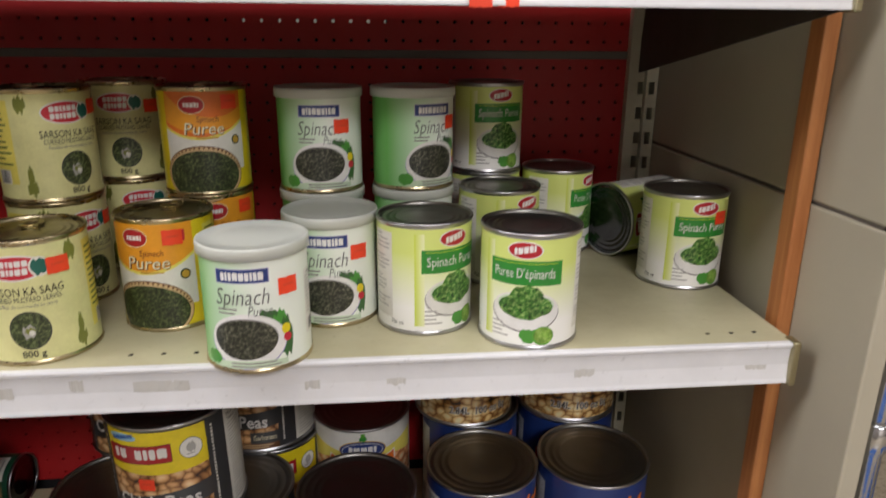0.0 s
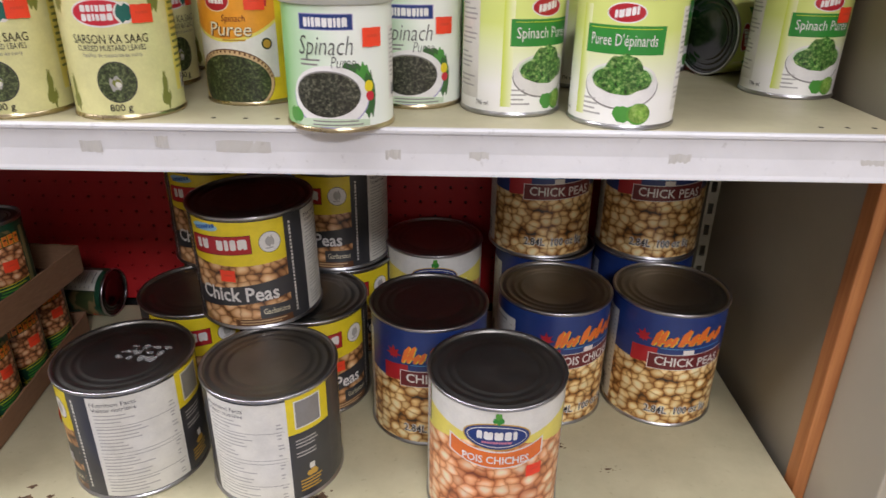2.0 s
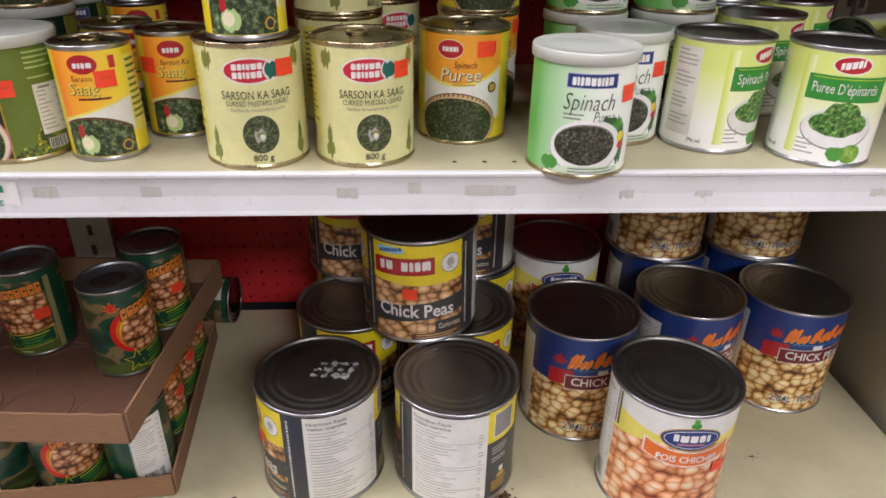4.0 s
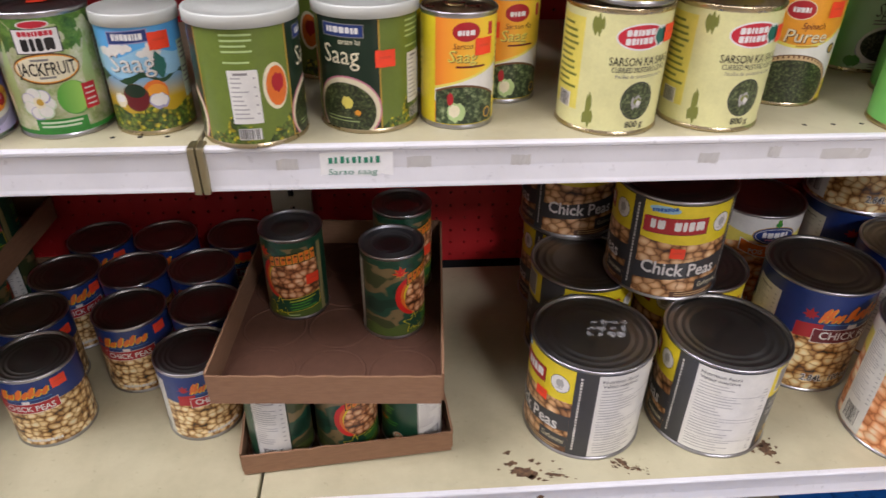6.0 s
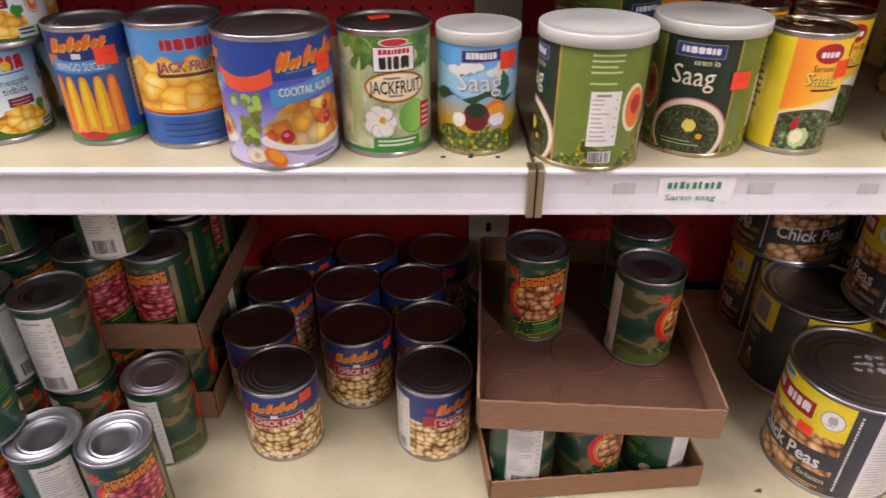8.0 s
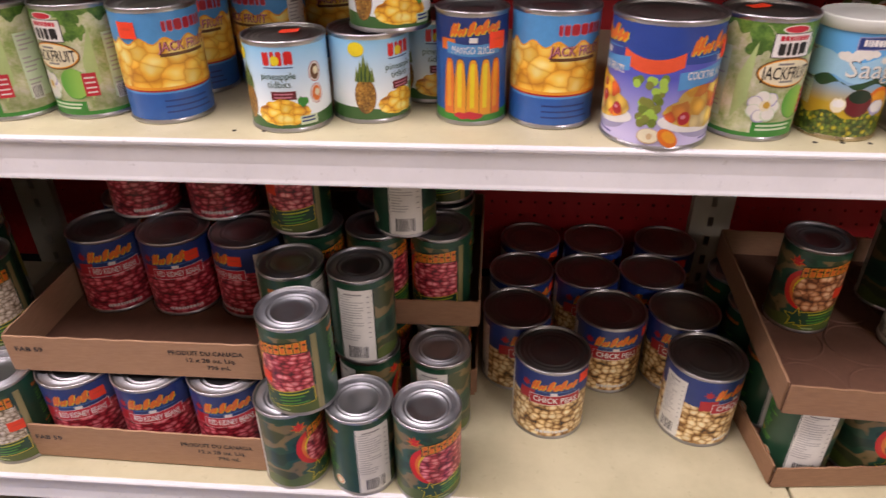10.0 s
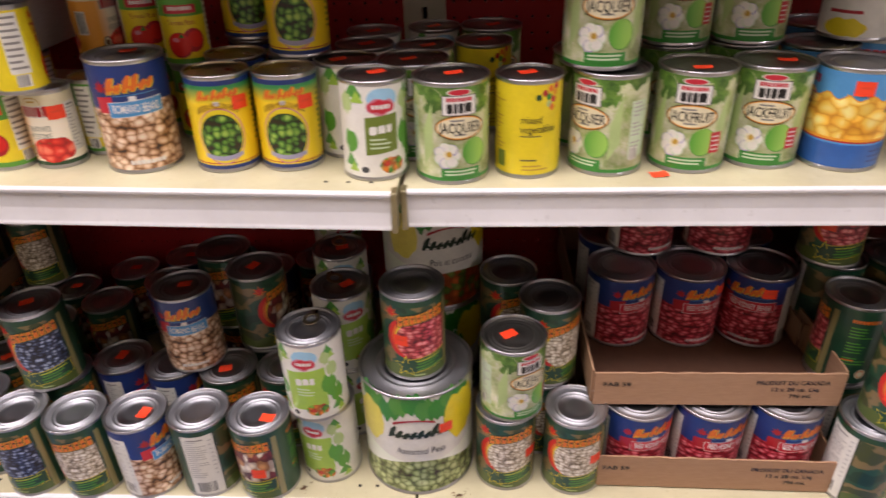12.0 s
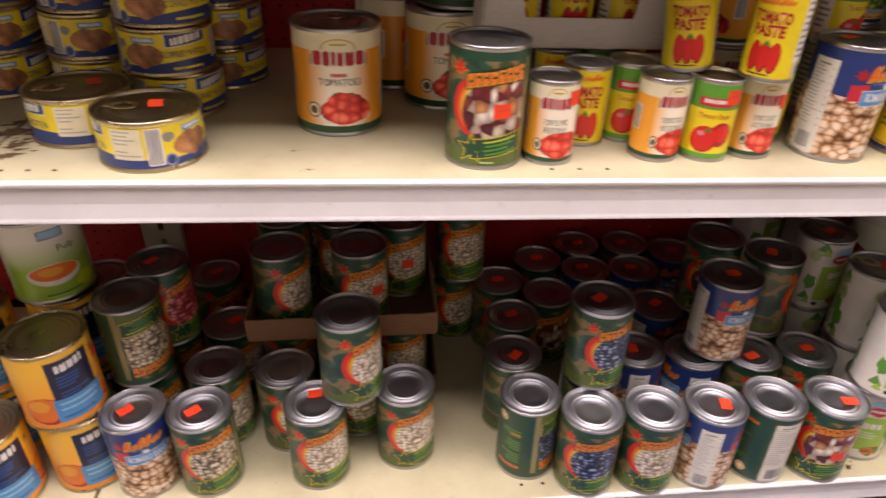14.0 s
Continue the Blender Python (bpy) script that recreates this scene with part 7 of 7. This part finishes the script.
can("green_kidney_bean_can", -0.601, 0.002, 0.3750, -24, side=(-22,.42))
can("green_kidney_bean_can", -0.541, 0.096, 0.3750, 149)
can("green_kidney_bean_can", -0.629, 0.098, 0.3750, -129)
can("green_kidney_bean_can", -0.448, 0.188, 0.3805, -25)
can("green_kidney_bean_can", -0.535, 0.188, 0.3805, 34)
can("green_kidney_bean_can", -0.622, 0.188, 0.3805, 40)
can("green_kidney_bean_can", -0.448, 0.275, 0.3805, -33)
can("green_kidney_bean_can", -0.535, 0.275, 0.3805, 33)
can("green_kidney_bean_can", -0.448, 0.362, 0.3805, -8)
can("green_kidney_bean_can", -0.535, 0.362, 0.3805, 32)
can("green_kidney_bean_can", -0.495, 0.190, 0.5075, 159)
can("green_kidney_bean_can", -0.635, 0.188, 0.5075, -19, side=(-20,.5))
can("green_kidney_bean_can", -0.450, 0.285, 0.5075, -26)
can("kidney_bean_can", -0.922, 0.192, 0.3725, 25)
can("kidney_bean_can", -0.821, 0.192, 0.3725, 12, side=(34,.8))
can("kidney_bean_can", -0.719, 0.192, 0.3725, 142, side=(-145,.8))
can("kidney_bean_can", -0.922, 0.293, 0.3725, 24)
can("kidney_bean_can", -0.821, 0.293, 0.3725, 17)
can("kidney_bean_can", -0.719, 0.293, 0.3725, 10)
can("kidney_bean_can", -0.884, 0.258, 0.4905, 22)
can("kidney_bean_can", -0.768, 0.258, 0.4905, -3)
can("kidney_bean_can", -0.915, 0.044, 0.2510, 16, side=(36,.8))
can("kidney_bean_can", -0.815, 0.044, 0.2510, 13)
can("kidney_bean_can", -0.715, 0.044, 0.2510, 10)
can("kidney_bean_can", -0.915, 0.145, 0.2510, 14)
can("kidney_bean_can", -0.815, 0.145, 0.2510, 12)
can("kidney_bean_can", -0.715, 0.145, 0.2510, 10)
can("kidney_bean_can", -0.915, 0.246, 0.2510, 12)
can("kidney_bean_can", -0.815, 0.246, 0.2510, 11)
can("kidney_bean_can", -0.715, 0.246, 0.2510, 10)
can("kidney_bean_can", -0.915, 0.347, 0.2510, 11)
can("kidney_bean_can", -0.815, 0.347, 0.2510, 11)
can("kidney_bean_can", -0.715, 0.347, 0.2510, 10)
can("assorted_peas_can", -1.219, 0.048, 0.2480, 7, side=(26,.66))
can("green_kidney_bean_can", -1.218, 0.044, 0.4260, 7, side=(-26,.5))
can("peas_and_carrots_can", -1.203, 0.238, 0.4260, 25)
can("assorted_peas_can", -1.203, 0.238, 0.2480, 4)
can("jackfruit_can", -1.089, 0.023, 0.3750, 30, top=(-.1,.1,0))
can("green_white_bean_can", -1.096, 0.021, 0.2480, -3, side=(55,.5))
can("green_white_bean_can", -1.003, 0.015, 0.2480, -11, side=(50,.5))
can("green_white_bean_can", -1.037, 0.091, 0.3750, 23)
can("green_white_bean_can", -1.044, 0.089, 0.2480, 23)
can("green_white_bean_can", -1.090, 0.157, 0.3750, 14)
can("green_white_bean_can", -1.092, 0.159, 0.2480, 27)
can("peas_and_herb_can", -1.351, 0.019, 0.3750, -2)
can("peas_and_herb_can", -1.347, 0.029, 0.2480, -18)
can("peas_and_herb_can", -1.328, 0.120, 0.3750, 34, top=(.2,-.1,10))
can("peas_and_herb_can", -1.328, 0.120, 0.2480, 44)
can("peas_and_herb_can", -1.347, 0.224, 0.3750, 12, top=(.1,0,0))
can("peas_and_herb_can", -1.347, 0.224, 0.2480, 44)
can("peas_and_herb_can", -1.380, 0.365, 0.3750, 31)
can("peas_and_herb_can", -1.366, 0.355, 0.2480, 43)
can("green_black_bean_can", -1.846, 0.032, 0.2480, 74, over=True)
can("green_black_bean_can", -1.769, -0.003, 0.2480, -13)
can("green_white_bean_can", -1.684, -0.005, 0.2480, -9)
can("romano_bean_can", -1.600, -0.003, 0.2480, 71, top=(.05,-.3,8))
can("green_white_bean_can", -1.515, 0.001, 0.2480, -198)
can("green_mixed_bean_can", -1.430, -0.004, 0.2480, -29, side=(30,.42), top=(.4,0,20))
can("green_black_bean_can", -1.751, 0.071, 0.3750, 12, top=(-.1,.1,20))
can("green_black_bean_can", -1.749, 0.080, 0.2480, 30)
can("romano_bean_can", -1.554, 0.115, 0.3750, 10, top=(.1,.1,-5))
can("green_mixed_bean_can", -1.463, 0.168, 0.3750, 62, top=(0,.1,0))
can("green_mixed_bean_can", -1.461, 0.167, 0.2480, 9)
can("green_white_bean_can", -1.855, 0.117, 0.2480, 34, top=(0,-.1,10))
can("romano_bean_can", -1.671, 0.113, 0.2480, 88, top=(.1,.1,-5))
can("romano_bean_can", -1.587, 0.101, 0.2480, 90)
can("green_mixed_bean_can", -1.502, 0.093, 0.2480, 13, top=(-.1,-.1,0))
can("green_mixed_bean_can", -1.417, 0.095, 0.2480, 7, top=(.1,.1,-5))
can("green_white_bean_can", -2.087, 0.065, 0.3750, 39)
can("green_white_bean_can", -2.085, 0.130, 0.2480, 10)
can("green_white_bean_can", -2.137, 0.037, 0.2480, 15, top=(.1,.4,-10))
can("green_white_bean_can", -2.016, 0.063, 0.2480, 13)
can("green_eyed_bean_can", -2.286, 0.036, 0.2480, 15, top=(-.2,0,20))
can("romano_bean_can", -2.372, 0.041, 0.2480, 22, top=(-.2,.1,20))
can("green_eyed_bean_can", -2.377, 0.120, 0.3750, 60, over=True)
can("green_eyed_bean_can", -2.375, 0.126, 0.2480, 25)
can("green_white_bean_can", -2.281, 0.121, 0.2480, 49)
can("green_white_bean_can", -2.184, 0.108, 0.2480, 23)
can("green_kidney_bean_can", -2.358, 0.203, 0.3750, 52, top=(-.1,.2,0))
can("green_kidney_bean_can", -2.362, 0.210, 0.2480, 22)
can("green_white_bean_can", -2.192, 0.222, 0.3805, 41)
can("green_white_bean_can", -2.075, 0.222, 0.3805, 9, side=(30,.5))
can("green_white_bean_can", -2.012, 0.297, 0.3805, 4, side=(10,.5))
can("green_white_bean_can", -2.105, 0.310, 0.3805, -13)
can("green_white_bean_can", -2.195, 0.315, 0.3805, 16, side=(30,.5))
can("green_white_bean_can", -2.060, 0.395, 0.3805, 7)
can("green_white_bean_can", -2.150, 0.400, 0.3805, 12)
can("green_white_bean_can", -2.190, 0.215, 0.2510, 11)
can("green_white_bean_can", -2.103, 0.215, 0.2510, 5, side=(20,.5))
can("green_white_bean_can", -2.016, 0.215, 0.2510, -1, side=(0,.4))
can("green_white_bean_can", -2.190, 0.303, 0.2510, 10)
can("green_white_bean_can", -2.103, 0.303, 0.2510, 4)
can("green_white_bean_can", -2.016, 0.303, 0.2510, -1)
can("green_white_bean_can", -2.190, 0.391, 0.2510, 9)
can("green_white_bean_can", -2.103, 0.391, 0.2510, 4)
can("green_white_bean_can", -2.016, 0.391, 0.2510, -1)
can("green_white_bean_can", -1.910, 0.340, 0.3750, -1, top=(.1,0,0))
can("green_white_bean_can", -1.922, 0.346, 0.2480, 10)
can("green_white_bean_can", -1.841, 0.208, 0.2480, 4, top=(0,.1,10))
can("green_mixed_bean_can", -1.847, 0.306, 0.2480, 7, top=(0,.1,0))
can("green_mixed_bean_can", -1.767, 0.369, 0.2480, 2, top=(0,.1,0))
can("green_mixed_bean_can", -1.770, 0.265, 0.2480, 1)
can("romano_bean_can", -1.689, 0.331, 0.2480, -2, top=(-.1,.2,0))
can("romano_bean_can", -1.603, 0.328, 0.2480, -7, top=(-.1,.1,0))
can("romano_bean_can", -1.602, 0.219, 0.2480, 36, top=(.1,.1,0))
can("romano_bean_can", -1.684, 0.416, 0.2480, -1, top=(.1,.1,0))
can("romano_bean_can", -1.514, 0.380, 0.2480, -10, top=(.1,.1,0))
can("green_mixed_bean_can", -1.593, 0.412, 0.2480, -6, top=(-.1,.1,0))
can("green_mixed_bean_can", -1.433, 0.407, 0.2480, -14)
can("green_mixed_bean_can", -1.529, 0.221, 0.3750, -25)
can("green_mixed_bean_can", -1.518, 0.230, 0.2480, -31)
can("green_white_bean_can", -2.277, 0.218, 0.2480, 34, top=(.2,.1,0))
can("green_eyed_bean_can", -2.518, 0.372, 0.2480, 44)
can("green_kidney_bean_can", -2.328, 0.360, 0.2480, 34, top=(.1,.1,0))
can("mango_pulp_tin", -2.462, 0.064, 0.3680, 54, side=(48,.7))
can("mango_pulp_tin", -2.456, 0.066, 0.2480, 48, side=(36,.8))
can("mango_pulp_tin", -2.562, 0.030, 0.2480, 55)
can("mango_pulp_tin", -2.477, 0.173, 0.2480, 41)
can("mango_pulp_tin", -2.478, 0.172, 0.3680, 41)
can("green_mango_pulp_can", -2.485, 0.172, 0.4880, 41)
can("mango_pulp_tin", -2.585, 0.133, 0.2480, 49)
can("mango_pulp_tin", -2.585, 0.130, 0.3680, 49)


# ---- small things ----
def fallen_can(kind, x, y, z, heading, spin, label):
    """A can on its side, its dark lid's foot at x, y and facing that heading in degrees from east."""
    k = KINDS[kind]
    out = Vector((math.cos(radians(heading)), math.sin(radians(heading)), 0))
    m = Matrix.Translation(Vector((x, y, z + k.r + 0.0004)) - out * k.h) @ out.to_track_quat("Z", "Y").to_matrix().to_4x4() @ pose(0, 0, 0, 0, 0, spin)
    root = thing(k.name, m, label, "can", k.group)
    fill(root, [(name, can_lid(k.r, k.h, MIRROR_DARK_LID) if name == "lid" else me, text) for name, me, text in k.meshes])


fallen_can("chopped_spinach_can", 1.136, 0.291, UP, 206, 90, "spinach can lying on its side on the shelf")
root = thing("green_chickpea_can", Matrix.Translation((0.112, 0.432, LOW + 0.043)) @ Matrix.Rotation(radians(87), 4, "Z") @ Matrix.Rotation(radians(90), 4, "X"), "green can lying on its side behind the cardboard tray", "can", "green bean cans")
fill(root, [(name, can_lid(0.0418, 0.127, MIRROR_DARK_LID) if name == "lid" else me, text) for name, me, text in KINDS["green_chickpea_can"].meshes])
TAG_PAPER = enamel("old_tag_paper", lin("c6c4be"), lin("96928a"), 0.8, 0.6)
TAG_WHITE = enamel("tag_paper", lin("eeeeea"), lin("c6c4bc"), 0.4, 0.5)
tag_rnd = random.Random(8)


def lip_tag(x, z, w, h, mat, label, y=-0.0028):
    """A worn paper tag stuck on a shelf's lip."""
    bm = bmesh.new()
    n = 7
    lo = [bm.verts.new((-w / 2 + w * i / n, -0.0004 * tag_rnd.random(), -h / 2 + 0.0012 * tag_rnd.random())) for i in range(n + 1)]
    hi = [bm.verts.new((-w / 2 + w * i / n, -0.0012 * tag_rnd.random(), h / 2 - 0.0016 * tag_rnd.random())) for i in range(n + 1)]
    for i in range(n):
        bm.faces.new((lo[i], lo[i + 1], hi[i + 1], hi[i]))
    ob = part("shelf_tag", bm, mat)
    ob.location = (x, y, z)
    return tagged(ob, label, "tag", "shelf tags")


for x, z, w in ((1.199, 0.6717, 0.022), (1.0225, 0.6747, 0.02), (0.839, 0.6734, 0.018), (0.7604, 0.6745, 0.014), (0.624, 0.681, 0.05), (0.485, 0.679, 0.02),
                (0.3, 0.6816, 0.019), (0.203, 0.6817, 0.023), (0.08, 0.6815, 0.02), (0.55, 0.684, 0.012)):
    lip_tag(x, z, w, 0.0125, TAG_PAPER, "worn paper price tag stuck on the shelf lip")
tag = lip_tag(0.1445, 0.6795, 0.068, 0.0275, TAG_WHITE, "white handwritten paper tag on the shelf lip", -0.003)
GREEN_PEN = ink("green_pen", "2c8a6a")
bm = flat_word("Sarso saag", 0.0062, 0.046, 0.1)
for v in bm.verts:
    v.co = (v.co.x - 0.004, -0.0013, v.co.y - 0.0092)
part("handwriting", bm, GREEN_PEN, tag)
bm = bmesh.new()
for i in range(9):
    box(-0.026 + i * 0.0055, -0.0225 + i * 0.0055 - 0.001 * (i % 2), -0.0014, -0.0012, 0.0025, 0.0082 + 0.0006 * (i % 3), bm=bm)
part("pen_bar", bm, GREEN_PEN, tag)


def loose_sticker(x, y, z, turn, tilt=0):
    ob = new("price_sticker", TOP_STICKER)
    ob.matrix_world = pose(x, y, z, tilt, 0, turn)
    return tagged(ob, "loose orange price sticker stuck on the shelf", "sticker", "loose stickers")


loose_sticker(-0.9325, 0.0336, UP + 0.0006, 8)
loose_sticker(0.9116, -0.0042, 1.0185, 8, 90)
loose_sticker(0.935, -0.0042, 1.019, -35, 90)
loose_sticker(0.205, -0.0385, LOW - 0.012, 6, 90)

RUST = Mat("rusty_scuff", 0.8)
RUST.color(RUST.ramp(RUST.noise(RUST.coord("Object"), 160, 5), [(0.35, lin("3a2a1c")), (0.7, lin("7a5c3e"))]))
scuff_rnd = random.Random(4)


def scuff(x, y, w, h, turn, z=LOW):
    """A worn-through patch of paint with flecks round it."""
    bm = bmesh.new()
    for i in range(16):
        first = i == 0
        cx, cy = (0, 0) if first else (scuff_rnd.gauss(0, w * 0.5), scuff_rnd.gauss(0, h * 0.5))
        r = 0.5 if first else scuff_rnd.uniform(0.05, 0.22)
        ring = []
        for q in range(18):
            a = 2 * math.pi * q / 18
            k = 0.9 * r * scuff_rnd.uniform(0.45, 1.1)
            ring.append(bm.verts.new((cx + math.cos(a) * k * w, cy + math.sin(a) * k * h, 0.00012 * (i % 4))))
        bm.faces.new(ring)
    ob = part("rust_scuff", bm, RUST.m)
    rise, tilt = sag(x, z)
    ob.matrix_world = pose(x, y, z + rise + 0.0005, 0, tilt, 0) @ pose(0, 0, 0, 0, 0, turn)
    return tagged(ob, "dark rusty scuff where the shelf paint has worn off", "stain", "rust scuffs", "structure")


for args in ((0.335, -0.018, 0.04, 0.028, 10), (0.372, -0.024, 0.03, 0.008, -5), (0.466, -0.012, 0.024, 0.014, -50), (0.482, -0.022, 0.016, 0.007, -30), (0.664, -0.006, 0.022, 0.022, 60), (0.665, 0.006, 0.016, 0.016, 20),
             (0.974, -0.02, 0.04, 0.012, -20), (0.965, 0.1, 0.014, 0.006, 20), (0.43, 0.004, 0.01, 0.02, 0), (1.02, 0.06, 0.012, 0.006, 10), (-1.38, -0.022, 0.012, 0.008, 20), (-1.16, -0.03, 0.014, 0.006, 10)):
    scuff(*args)
for args in ((-2.438, 0.102, 0.05, 0.03, 20), (-2.417, 0.070, 0.04, 0.02, 40), (-2.416, 0.041, 0.03, 0.014, 10), (-2.110, 0.005, 0.006, 0.0035, 0), (-2.130, 0.053, 0.005, 0.0025, 30)):
    scuff(*args, z=UP)

# clear tape left on a large lid: whitish patches stand for its glints
TAPE = Mat("tape_glints", 0.2)
TAPE.b.inputs["Alpha"].default_value = 0.38
TAPE.color((0.72, 0.72, 0.7, 1)).bump(TAPE.noise(TAPE.coord("Object"), 300, 4), 0.9, 0.002)
tape_rnd = random.Random(12)
bm = bmesh.new()
for i in range(4):
    for j in range(3):
        cx, cy = -0.022 + 0.0135 * i + 0.003 * j, -0.014 + 0.0125 * j + 0.002 * i
        w, h = tape_rnd.uniform(0.0035, 0.0085), tape_rnd.uniform(0.003, 0.0075)
        ring = []
        for q in range(10):
            a = 2 * math.pi * (q + 0.5) / 10
            grow = tape_rnd.uniform(0.5, 1.25)
            ring.append(bm.verts.new((cx + w * grow * math.cos(a), cy + h * grow * math.sin(a), 0.0006 + 0.0012 * tape_rnd.random())))
        hub = bm.verts.new((cx, cy, 0.0012))
        for q in range(10):
            bm.faces.new((ring[q], ring[(q + 1) % 10], hub))
ob = part("tape_scrap", bm, TAPE.m)
ob.matrix_world = pose(0.448, 0.08, LOW + 0.1500, 0, 0, -12)
tagged(ob, "crumpled clear tape scrap on a large can lid, drawn by its glints", "tape")
